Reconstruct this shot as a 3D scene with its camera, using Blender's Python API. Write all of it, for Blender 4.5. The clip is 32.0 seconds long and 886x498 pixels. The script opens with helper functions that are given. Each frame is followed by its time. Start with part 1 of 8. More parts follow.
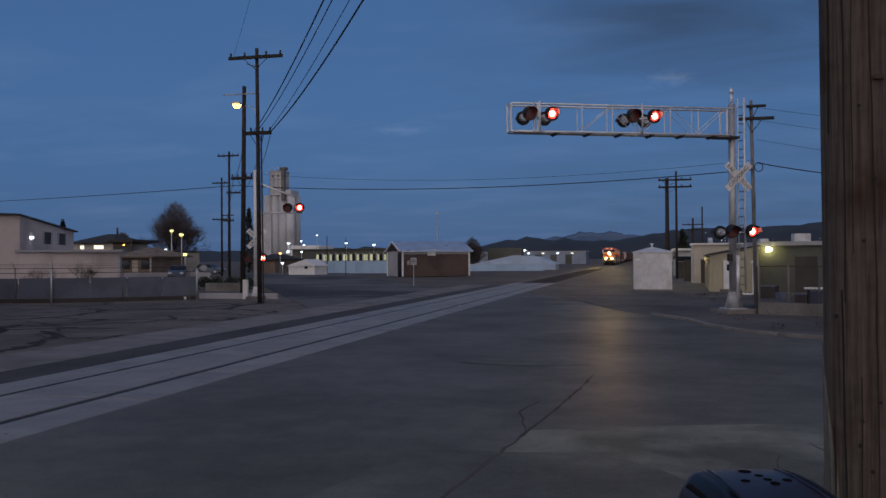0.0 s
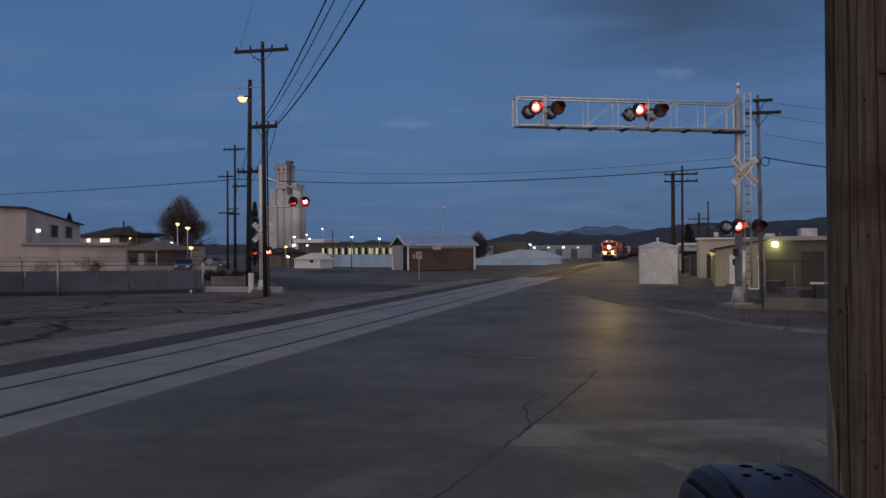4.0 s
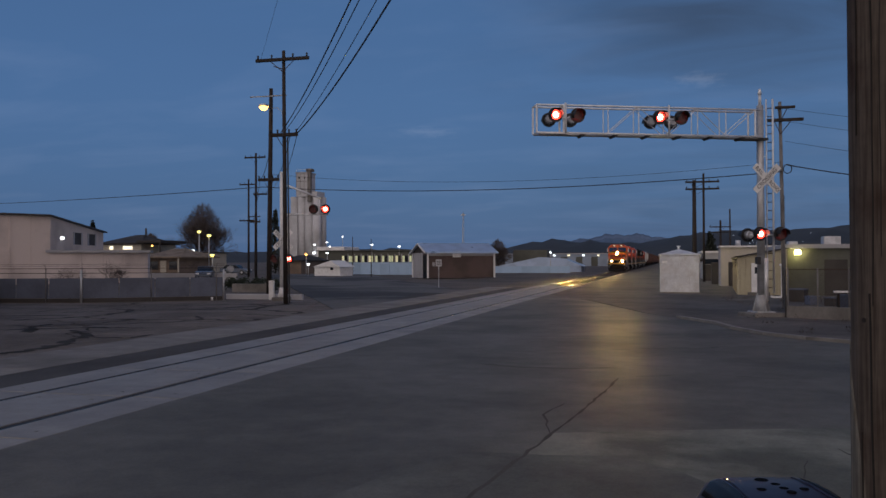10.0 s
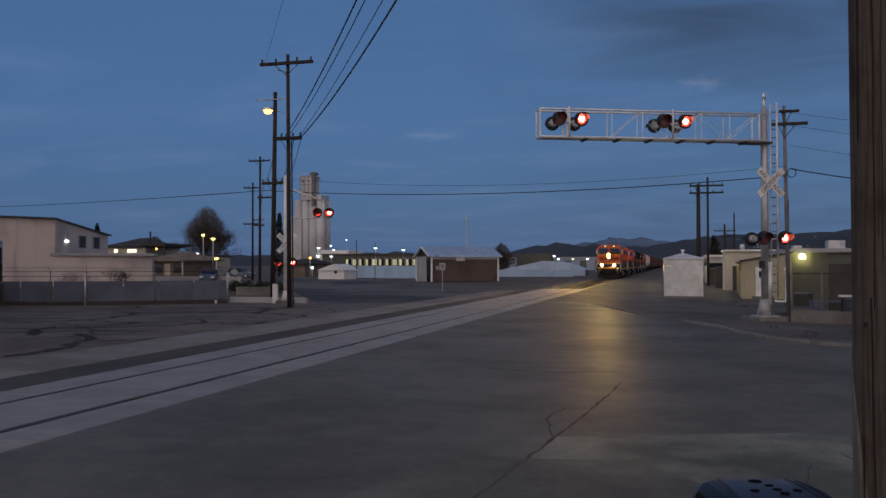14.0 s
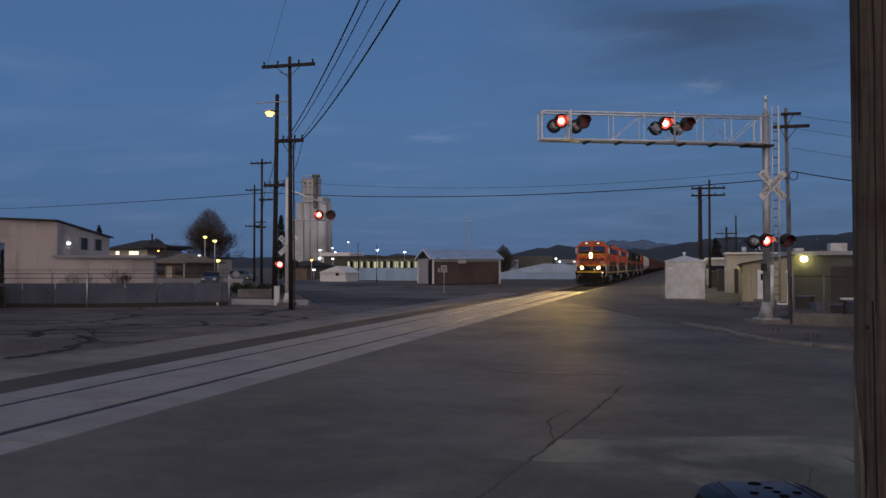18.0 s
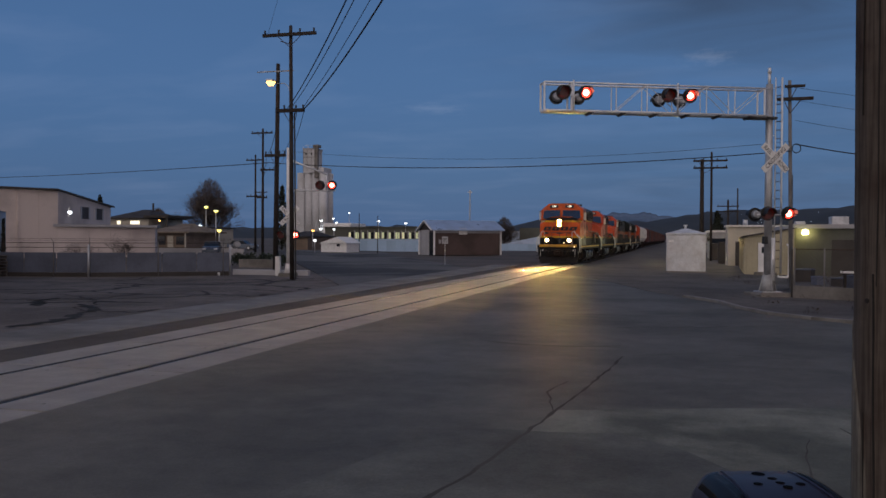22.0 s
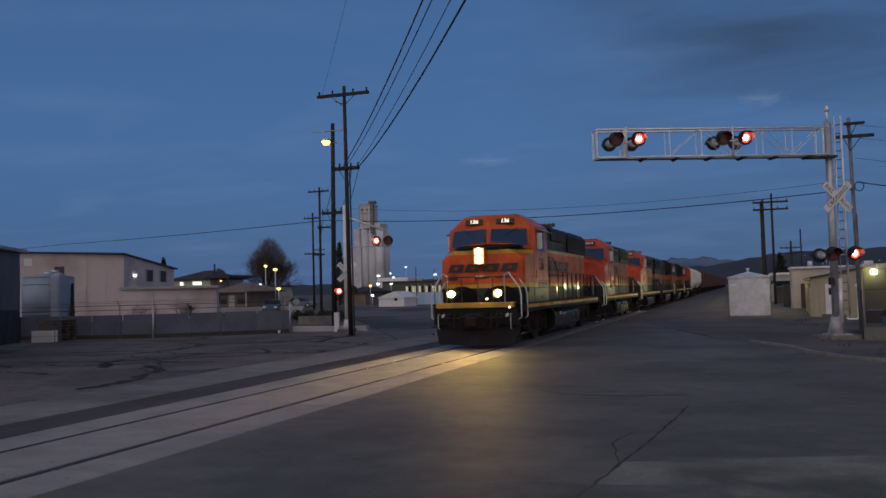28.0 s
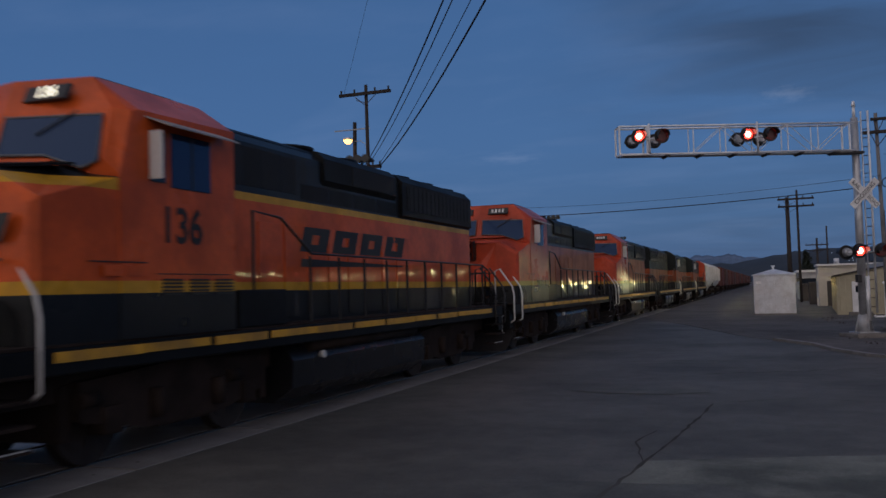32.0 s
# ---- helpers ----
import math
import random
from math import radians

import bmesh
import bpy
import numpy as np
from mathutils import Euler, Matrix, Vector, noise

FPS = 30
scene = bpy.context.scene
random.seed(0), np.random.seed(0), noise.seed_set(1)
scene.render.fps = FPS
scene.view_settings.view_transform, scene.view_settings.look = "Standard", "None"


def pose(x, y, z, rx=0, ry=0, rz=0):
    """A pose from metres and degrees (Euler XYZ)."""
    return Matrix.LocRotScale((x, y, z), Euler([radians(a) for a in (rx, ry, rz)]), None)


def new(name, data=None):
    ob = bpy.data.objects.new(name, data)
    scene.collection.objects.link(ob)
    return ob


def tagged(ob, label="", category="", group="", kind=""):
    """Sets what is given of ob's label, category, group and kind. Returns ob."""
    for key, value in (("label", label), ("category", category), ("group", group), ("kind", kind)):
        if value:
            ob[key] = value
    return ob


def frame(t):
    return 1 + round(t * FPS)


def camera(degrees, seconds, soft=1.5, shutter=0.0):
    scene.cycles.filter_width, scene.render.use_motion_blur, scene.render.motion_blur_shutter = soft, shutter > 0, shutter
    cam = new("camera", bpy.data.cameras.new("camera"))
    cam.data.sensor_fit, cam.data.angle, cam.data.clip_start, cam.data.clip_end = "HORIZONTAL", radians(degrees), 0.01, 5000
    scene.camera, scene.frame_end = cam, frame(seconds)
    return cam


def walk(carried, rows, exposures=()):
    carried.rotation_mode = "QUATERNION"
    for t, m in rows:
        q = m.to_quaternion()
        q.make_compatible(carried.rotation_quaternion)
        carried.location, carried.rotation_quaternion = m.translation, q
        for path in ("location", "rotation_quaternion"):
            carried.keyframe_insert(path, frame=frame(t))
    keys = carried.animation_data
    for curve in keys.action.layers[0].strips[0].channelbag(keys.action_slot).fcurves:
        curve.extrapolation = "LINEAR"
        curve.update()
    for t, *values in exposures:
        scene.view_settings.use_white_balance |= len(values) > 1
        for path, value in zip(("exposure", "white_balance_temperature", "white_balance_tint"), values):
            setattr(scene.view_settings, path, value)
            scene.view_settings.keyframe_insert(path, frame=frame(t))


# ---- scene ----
cam = camera(54.15, 32.0, soft=1.5, shutter=0.6)

# seconds, step aside in metres, and the camera's three turns in degrees
PATH = [
    (0, 0.000, 90.674, 0.392, 12.992),
    (0.5, 0.001, 90.672, 0.390, 13.048),
    (1, 0.002, 90.681, 0.304, 13.198),
    (1.5, 0.003, 90.682, 0.290, 13.266),
    (2, 0.004, 90.566, 0.277, 13.275),
    (2.5, 0.005, 90.504, 0.252, 13.283),
    (3, 0.006, 90.471, 0.218, 13.355),
    (3.5, 0.007, 90.400, 0.261, 13.361),
    (5.5, 0.012, 89.911, 0.081, 13.343),
    (6, 0.013, 89.881, -0.011, 13.368),
    (6.5, 0.012, 89.959, -0.165, 13.384),
    (7, 0.011, 90.006, -0.234, 13.399),
    (7.5, 0.010, 90.129, -0.105, 13.753),
    (8, 0.010, 90.474, 0.080, 14.284),
    (8.5, 0.009, 90.663, 0.190, 14.607),
    (9, 0.008, 90.724, 0.185, 14.671),
    (9.5, 0.010, 90.781, 0.167, 14.665),
    (10, 0.012, 90.793, 0.181, 14.663),
    (10.5, 0.014, 90.846, 0.177, 14.661),
    (11, 0.016, 90.868, 0.128, 14.669),
    (11.5, 0.018, 90.903, 0.178, 14.677),
    (12, 0.020, 90.928, 0.245, 14.678),
    (12.5, 0.022, 90.962, 0.201, 14.676),
    (13, 0.024, 91.011, 0.200, 14.685),
    (13.5, 0.024, 91.013, 0.172, 14.783),
    (14, 0.024, 91.030, 0.096, 14.919),
    (14.5, 0.025, 91.053, 0.098, 14.962),
    (16.5, 0.025, 91.132, 0.047, 14.988),
    (17, 0.025, 91.158, 0.048, 14.988),
    (17.5, 0.025, 91.196, 0.036, 14.992),
    (18, 0.026, 91.186, 0.040, 15.025),
    (18.5, 0.026, 90.539, 0.251, 15.038),
    (19, 0.026, 89.086, 0.730, 15.064),
    (19.5, 0.026, 88.991, 1.125, 15.071),
    (20, 0.026, 89.040, 1.623, 15.084),
    (20.5, 0.026, 89.020, 1.304, 15.098),
    (21, 0.026, 89.010, -0.010, 15.106),
    (21.5, 0.026, 89.052, -0.207, 15.102),
    (22, 0.026, 89.284, -0.278, 15.094),
    (22.5, 0.026, 89.995, -0.254, 15.089),
    (23, 0.026, 90.054, -0.240, 15.089),
    (23.5, 0.026, 90.130, 0.055, 15.104),
    (24, 0.026, 90.254, 0.365, 15.108),
    (24.5, 0.026, 90.491, 0.605, 15.154),
    (25, 0.026, 90.913, 0.895, 15.527),
    (25.5, 0.026, 91.849, 1.578, 16.079),
    (27.5, 0.026, 93.063, 1.491, 18.427),
    (28, 0.026, 92.766, 1.490, 18.858),
    (28.5, 0.026, 92.487, 1.424, 19.263),
    (29, 0.026, 92.468, 1.379, 19.621),
    (29.5, 0.026, 92.509, 1.396, 19.853),
    (30, 0.026, 92.533, 1.433, 19.917),
    (30.5, 0.026, 92.552, 1.560, 19.942),
    (31, 0.026, 92.576, 1.548, 19.960),
    (31.5, 0.026, 92.645, 1.556, 20.101),
    (32, 0.026, 92.686, 1.593, 20.330),
]
EYE_Z = 1.8875
walk(cam, [(t, pose(dx, 0, EYE_Z, rx, ry, rz)) for t, dx, rx, ry, rz in PATH],
     exposures=((0, -0.09, 6050, 10), (1.2, -0.07, 6100, 10), (2.4, 0.01, 6500, 10), (26, 0.01, 6500, 10), (28, -0.07, 6100, 10), (32, -0.11, 6050, 10)))

# ---- dusk sky: the sun has gone down behind the camera ----
world = bpy.data.worlds.new("dusk")
scene.world = world
world.use_nodes = True
wn, wl = world.node_tree.nodes, world.node_tree.links
wn.clear()


def wnode(kind, **inputs):
    n = wn.new(kind)
    for key, value in inputs.items():
        n.inputs[key].default_value = value
    return n


SKY_STRENGTH = 0.12
sky = wn.new("ShaderNodeTexSky")
sky.sky_type = "NISHITA"
sky.sun_disc = False
sky.sun_elevation = radians(7.0)
sky.sun_rotation = radians(195)
sky.air_density, sky.dust_density, sky.ozone_density = 1.0, 0.6, 2.0
coord = wn.new("ShaderNodeTexCoord")
split = wn.new("ShaderNodeSeparateXYZ")
wl.new(coord.outputs["Generated"], split.inputs[0])
lift = wnode("ShaderNodeMath")
lift.operation = "ADD"
lift.inputs[1].default_value = 0.12
wl.new(split.outputs["Z"], lift.inputs[0])
flat = wn.new("ShaderNodeVectorMath")
flat.operation = "DIVIDE"
wl.new(coord.outputs["Generated"], flat.inputs[0])
both = wn.new("ShaderNodeCombineXYZ")
for k in range(3):
    wl.new(lift.outputs[0], both.inputs[k])
wl.new(both.outputs[0], flat.inputs[1])
stretch = wn.new("ShaderNodeMapping")
stretch.inputs["Scale"].default_value = (0.75, 1.25, 1.0)
stretch.inputs["Location"].default_value = (1.35, 0.4, 0.2)
wl.new(flat.outputs[0], stretch.inputs[0])
clouds = wnode("ShaderNodeTexNoise", Scale=1.7, Detail=5.0, Roughness=0.5, Distortion=0.6)
wl.new(stretch.outputs[0], clouds.inputs["Vector"])
amount = wn.new("ShaderNodeValToRGB")
amount.color_ramp.elements[0].position, amount.color_ramp.elements[0].color = 0.30, (0, 0, 0, 1)
amount.color_ramp.elements[1].position, amount.color_ramp.elements[1].color = 0.66, (1, 1, 1, 1)
wl.new(clouds.outputs["Fac"], amount.inputs[0])
grade = wn.new("ShaderNodeMix")  # the clear blue of the eastern sky at dusk
grade.data_type = "RGBA"
grade.inputs["Factor"].default_value = 0.92
grade.inputs["B"].default_value = (0.53, 1.22, 2.75, 1.0)
wl.new(sky.outputs[0], grade.inputs["A"])
zen = wn.new("ShaderNodeMapRange")  # deeper overhead
zen.inputs["From Min"].default_value, zen.inputs["From Max"].default_value = 0.0, 0.7
zen.inputs["To Min"].default_value, zen.inputs["To Max"].default_value = 1.0, 0.74
wl.new(split.outputs["Z"], zen.inputs["Value"])
deep = wn.new("ShaderNodeVectorMath")
deep.operation = "SCALE"
wl.new(grade.outputs["Result"], deep.inputs[0])
wl.new(zen.outputs[0], deep.inputs["Scale"])
low = wn.new("ShaderNodeMapRange")  # and duller low over the hills
low.interpolation_type = "SMOOTHSTEP"
low.inputs["From Min"].default_value, low.inputs["From Max"].default_value = -0.02, 0.20
low.inputs["To Min"].default_value, low.inputs["To Max"].default_value = 0.80, 1.03
wl.new(split.outputs["Z"], low.inputs["Value"])
dull = wn.new("ShaderNodeVectorMath")
dull.operation = "SCALE"
wl.new(deep.outputs[0], dull.inputs[0])
wl.new(low.outputs[0], dull.inputs["Scale"])
west = wn.new("ShaderNodeMapRange")  # afterglow behind the camera, where the sun went down
west.interpolation_type = "SMOOTHSTEP"
west.inputs["From Min"].default_value, west.inputs["From Max"].default_value = 0.25, -0.8
wl.new(split.outputs["Y"], west.inputs["Value"])
dusk = wn.new("ShaderNodeMix")
dusk.data_type = "RGBA"
dusk.inputs["B"].default_value = (7.4, 6.5, 6.3, 1.0)
wl.new(west.outputs[0], dusk.inputs["Factor"])
wl.new(dull.outputs[0], dusk.inputs["A"])
cover = wn.new("ShaderNodeMix")
cover.data_type, cover.blend_type = "RGBA", "MULTIPLY"
cover.inputs["B"].default_value = (0.66, 0.54, 0.49, 1.0)
gather = wn.new("ShaderNodeMapRange")  # the cloud bank stands to the south-east
gather.interpolation_type = "SMOOTHSTEP"
gather.inputs["From Min"].default_value, gather.inputs["From Max"].default_value = -0.27, 0.06
gather.inputs["To Min"].default_value, gather.inputs["To Max"].default_value = 0.05, 1.0
wl.new(split.outputs["X"], gather.inputs["Value"])
rise = wn.new("ShaderNodeMapRange")  # and thins out towards the horizon
rise.interpolation_type = "SMOOTHSTEP"
rise.inputs["From Min"].default_value, rise.inputs["From Max"].default_value = 0.15, 0.25
rise.inputs["To Min"].default_value, rise.inputs["To Max"].default_value = 0.30, 1.0
wl.new(split.outputs["Z"], rise.inputs["Value"])
where = wn.new("ShaderNodeMath")
where.operation = "MULTIPLY"
wl.new(gather.outputs[0], where.inputs[0])
wl.new(rise.outputs[0], where.inputs[1])
bank = wn.new("ShaderNodeMath")
bank.operation = "MULTIPLY"
wl.new(amount.outputs[0], bank.inputs[0])
wl.new(where.outputs[0], bank.inputs[1])
wl.new(bank.outputs[0], cover.inputs["Factor"])
wl.new(dusk.outputs["Result"], cover.inputs["A"])
wisps = wn.new("ShaderNodeMix")
wisps.data_type, wisps.blend_type = "RGBA", "ADD"
wisps.inputs["B"].default_value = (0.17, 0.17, 0.20, 1.0)
thin = wnode("ShaderNodeTexNoise", Scale=2.3, Detail=6.0, Roughness=0.5, Distortion=0.2)
wl.new(stretch.outputs[0], thin.inputs["Vector"])
pick = wn.new("ShaderNodeValToRGB")
pick.color_ramp.elements[0].position, pick.color_ramp.elements[0].color = 0.50, (0, 0, 0, 1)
pick.color_ramp.elements[1].position, pick.color_ramp.elements[1].color = 0.78, (1, 1, 1, 1)
wl.new(thin.outputs["Fac"], pick.inputs[0])
wl.new(pick.outputs[0], wisps.inputs["Factor"])
wl.new(cover.outputs["Result"], wisps.inputs["A"])
# two small puffs that still catch light
lit_sky = wisps.outputs["Result"]
for place, size, tint in (((0.032, 0.980, 0.196), (0.034, 0.2, 0.0105), 0.42), ((-0.267, 0.952, 0.147), (0.042, 0.2, 0.0080), 0.30)):
    off = wn.new("ShaderNodeVectorMath")
    off.operation = "SUBTRACT"
    off.inputs[1].default_value = place
    wl.new(coord.outputs["Generated"], off.inputs[0])
    unit = wn.new("ShaderNodeVectorMath")
    unit.operation = "DIVIDE"
    unit.inputs[1].default_value = size
    wl.new(off.outputs[0], unit.inputs[0])
    ragged = wnode("ShaderNodeTexNoise", Scale=1.6, Detail=5.0, Roughness=0.6)
    wl.new(unit.outputs[0], ragged.inputs["Vector"])
    far_off = wn.new("ShaderNodeVectorMath")
    far_off.operation = "LENGTH"
    wl.new(unit.outputs[0], far_off.inputs[0])
    edge = wn.new("ShaderNodeMath")
    edge.operation = "MULTIPLY_ADD"
    edge.inputs[1].default_value = 2.2
    wl.new(ragged.outputs["Fac"], edge.inputs[0])
    wl.new(far_off.outputs["Value"], edge.inputs[2])
    soft_edge = wn.new("ShaderNodeMapRange")
    soft_edge.interpolation_type = "SMOOTHSTEP"
    soft_edge.inputs["From Min"].default_value, soft_edge.inputs["From Max"].default_value = 2.1, 1.0
    wl.new(edge.outputs[0], soft_edge.inputs["Value"])
    puff = wn.new("ShaderNodeMix")
    puff.data_type, puff.blend_type = "RGBA", "ADD"
    puff.inputs["B"].default_value = (tint, tint * 0.95, tint * 0.95, 1.0)
    wl.new(soft_edge.outputs[0], puff.inputs["Factor"])
    wl.new(lit_sky, puff.inputs["A"])
    lit_sky = puff.outputs["Result"]
back = wnode("ShaderNodeBackground", Strength=SKY_STRENGTH)
wl.new(lit_sky, back.inputs["Color"])
world_out = wn.new("ShaderNodeOutputWorld")
wl.new(back.outputs[0], world_out.inputs[0])


# ---- materials ----
def material(name, color, rough=0.7, metal=0.0, vary=0.25, grain=18.0, blotch=0.6, bump=0.25, second=None, spec=0.5, mask=(0.45, 0.62), coat=0.0, depth=0.01, mid=0.0):
    """A surface with fine grain and larger blotches, both in metres of the object's own space."""
    m = bpy.data.materials.new(name)
    m.use_nodes = True
    nodes, links = m.node_tree.nodes, m.node_tree.links
    bsdf = nodes["Principled BSDF"]
    bsdf.inputs["Roughness"].default_value = rough
    bsdf.inputs["Metallic"].default_value = metal
    bsdf.inputs["Specular IOR Level"].default_value = spec
    bsdf.inputs["Coat Weight"].default_value = coat
    tc = nodes.new("ShaderNodeTexCoord")
    info = nodes.new("ShaderNodeObjectInfo")
    shift = nodes.new("ShaderNodeVectorMath")
    shift.operation = "ADD"
    links.new(tc.outputs["Object"], shift.inputs[0])
    scaled = nodes.new("ShaderNodeMath")
    scaled.operation = "MULTIPLY"
    scaled.inputs[1].default_value = 37.0
    links.new(info.outputs["Random"], scaled.inputs[0])
    links.new(scaled.outputs[0], shift.inputs[1])
    fine = nodes.new("ShaderNodeTexNoise")
    fine.inputs["Scale"].default_value, fine.inputs["Detail"].default_value = grain, 6
    big = nodes.new("ShaderNodeTexNoise")
    big.inputs["Scale"].default_value, big.inputs["Detail"].default_value = blotch, 5
    links.new(shift.outputs[0], fine.inputs["Vector"])
    links.new(shift.outputs[0], big.inputs["Vector"])
    ramp = nodes.new("ShaderNodeValToRGB")
    ramp.color_ramp.elements[0].position, ramp.color_ramp.elements[1].position = mask
    other = second or tuple(c * (1 - vary) for c in color)
    ramp.color_ramp.elements[0].color = (*color, 1)
    ramp.color_ramp.elements[1].color = (*other, 1)
    links.new(big.outputs["Fac"], ramp.inputs[0])
    tone = nodes.new("ShaderNodeMapRange")
    tone.inputs["To Min"].default_value, tone.inputs["To Max"].default_value = 1 - vary * 0.8, 1 + vary * 0.8
    links.new(fine.outputs["Fac"], tone.inputs["Value"])
    mul = nodes.new("ShaderNodeMix")
    mul.data_type, mul.blend_type = "RGBA", "MULTIPLY"
    mul.inputs["Factor"].default_value = 1.0
    links.new(ramp.outputs[0], mul.inputs["A"])
    links.new(tone.outputs[0], mul.inputs["B"])
    if mid:
        patchy = nodes.new("ShaderNodeTexNoise")
        patchy.inputs["Scale"].default_value, patchy.inputs["Detail"].default_value, patchy.inputs["Roughness"].default_value = 1.9, 9, 0.68
        links.new(shift.outputs[0], patchy.inputs["Vector"])
        worn = nodes.new("ShaderNodeMapRange")
        worn.inputs["From Min"].default_value, worn.inputs["From Max"].default_value = 0.34, 0.66
        worn.inputs["To Min"].default_value, worn.inputs["To Max"].default_value = 1 - mid, 1 + mid
        links.new(patchy.outputs["Fac"], worn.inputs["Value"])
        mul3 = nodes.new("ShaderNodeMix")
        mul3.data_type, mul3.blend_type = "RGBA", "MULTIPLY"
        mul3.inputs["Factor"].default_value = 1.0
        links.new(mul.outputs["Result"], mul3.inputs["A"])
        links.new(worn.outputs[0], mul3.inputs["B"])
        mul = mul3
    piece = nodes.new("ShaderNodeMapRange")
    piece.inputs["To Min"].default_value, piece.inputs["To Max"].default_value = 1 - vary * 0.35, 1 + vary * 0.35
    links.new(info.outputs["Random"], piece.inputs["Value"])
    mul2 = nodes.new("ShaderNodeMix")
    mul2.data_type, mul2.blend_type = "RGBA", "MULTIPLY"
    mul2.inputs["Factor"].default_value = 1.0
    links.new(mul.outputs["Result"], mul2.inputs["A"])
    links.new(piece.outputs[0], mul2.inputs["B"])
    links.new(mul2.outputs["Result"], bsdf.inputs["Base Color"])
    rr = nodes.new("ShaderNodeMapRange")
    rr.inputs["To Min"].default_value, rr.inputs["To Max"].default_value = max(rough - 0.12, 0.02), min(rough + 0.12, 1)
    links.new(big.outputs["Fac"], rr.inputs["Value"])
    links.new(rr.outputs[0], bsdf.inputs["Roughness"])
    if bump:
        bp = nodes.new("ShaderNodeBump")
        bp.inputs["Strength"].default_value, bp.inputs["Distance"].default_value = bump, depth
        links.new(fine.outputs["Fac"], bp.inputs["Height"])
        links.new(bp.outputs[0], bsdf.inputs["Normal"])
    return m


def livery(name, bands, rough=0.3, grime=0.3, spec=0.25, coat=0.0):
    """Enamel in level bands: (top height, colour) from below, with road dirt."""
    m = material(name, (0.5, 0.5, 0.5), rough, vary=grime, grain=9, blotch=1.1, bump=0.015, spec=spec, coat=coat)
    nodes, links = m.node_tree.nodes, m.node_tree.links
    bsdf = nodes["Principled BSDF"]
    tc = nodes.new("ShaderNodeTexCoord")
    sep = nodes.new("ShaderNodeSeparateXYZ")
    links.new(tc.outputs["Object"], sep.inputs[0])
    ramp = nodes.new("ShaderNodeValToRGB")
    ramp.color_ramp.interpolation = "CONSTANT"
    scale = nodes.new("ShaderNodeMath")
    scale.operation = "DIVIDE"
    scale.inputs[1].default_value = 5.0
    links.new(sep.outputs["Z"], scale.inputs[0])
    links.new(scale.outputs[0], ramp.inputs[0])
    low = 0.0
    els = ramp.color_ramp.elements
    els[0].position, els[0].color = 0.0, (*bands[0][1], 1)
    els[1].position, els[1].color = bands[0][0] / 5, (*bands[1][1], 1)
    for k in range(1, len(bands) - 1):
        e = els.new(bands[k][0] / 5)
        e.color = (*bands[k + 1][1], 1)
    old = bsdf.inputs["Base Color"].links[0].from_socket
    mul = nodes.new("ShaderNodeMix")
    mul.data_type, mul.blend_type = "RGBA", "MULTIPLY"
    mul.inputs["Factor"].default_value = 1.0
    gain = nodes.new("ShaderNodeVectorMath")
    gain.operation = "SCALE"
    gain.inputs["Scale"].default_value = 2.0
    links.new(old, gain.inputs[0])
    links.new(ramp.outputs[0], mul.inputs["A"])
    links.new(gain.outputs[0], mul.inputs["B"])
    links.new(mul.outputs["Result"], bsdf.inputs["Base Color"])
    return m


def glow(name, color, strength):
    m = bpy.data.materials.new(name)
    m.use_nodes = True
    b = m.node_tree.nodes["Principled BSDF"]
    b.inputs["Base Color"].default_value = (*color, 1)
    b.inputs["Emission Color"].default_value = (*color, 1)
    b.inputs["Emission Strength"].default_value = strength
    return m


def glass(name, color, rough=0.05, tint=(1.0, 1.0, 1.0)):
    m = bpy.data.materials.new(name)
    m.use_nodes = True
    b = m.node_tree.nodes["Principled BSDF"]
    b.inputs["Base Color"].default_value = (*color, 1)
    b.inputs["Roughness"].default_value = rough
    b.inputs["Specular IOR Level"].default_value = 0.5
    b.inputs["Specular Tint"].default_value = (*tint, 1)
    return m


ORANGE, BLACK, YELLOW = (0.64, 0.104, 0.018), (0.012, 0.013, 0.014), (0.62, 0.33, 0.02)
M_ASPHALT = material("asphalt", (0.142, 0.134, 0.113), 0.59, vary=0.45, grain=45, blotch=0.34, bump=0.6, second=(0.092, 0.089, 0.078), mid=0.19, spec=0.14, mask=(0.40, 0.68), depth=0.006)
M_ASPHALT_OLD = material("old_asphalt", (0.192, 0.193, 0.158), 0.66, vary=0.45, grain=40, blotch=0.55, bump=0.6, second=(0.100, 0.1015, 0.084), mid=0.2, spec=0.14, mask=(0.47, 0.58), depth=0.006)
M_ASPHALT_DARK = material("dark_asphalt", (0.062, 0.058, 0.055), 0.75, vary=0.4, grain=45, blotch=0.3, bump=0.6, second=(0.046, 0.043, 0.042), mid=0.15, spec=0.14, mask=(0.40, 0.68), depth=0.006)
M_ASPHALT_FAR = material("patchy_far_asphalt", (0.135, 0.128, 0.120), 0.75, vary=0.35, grain=30, blotch=0.13, bump=0.5, second=(0.060, 0.057, 0.056), mid=0.2, spec=0.14, mask=(0.46, 0.56), depth=0.006)
M_TAR = material("tar", (0.042, 0.040, 0.037), 0.9, spec=0.15, vary=0.3, grain=30, blotch=1.0, bump=0.3)
M_DIRT = material("dirt", (0.090, 0.074, 0.062), 0.9, vary=0.35, grain=14, blotch=0.16, bump=0.6, second=(0.060, 0.050, 0.043), depth=0.03)
M_GRAVEL = material("gravel", (0.122, 0.104, 0.092), 0.88, mid=0.25, vary=0.4, grain=26, blotch=0.3, bump=0.7, second=(0.080, 0.068, 0.061), depth=0.03)
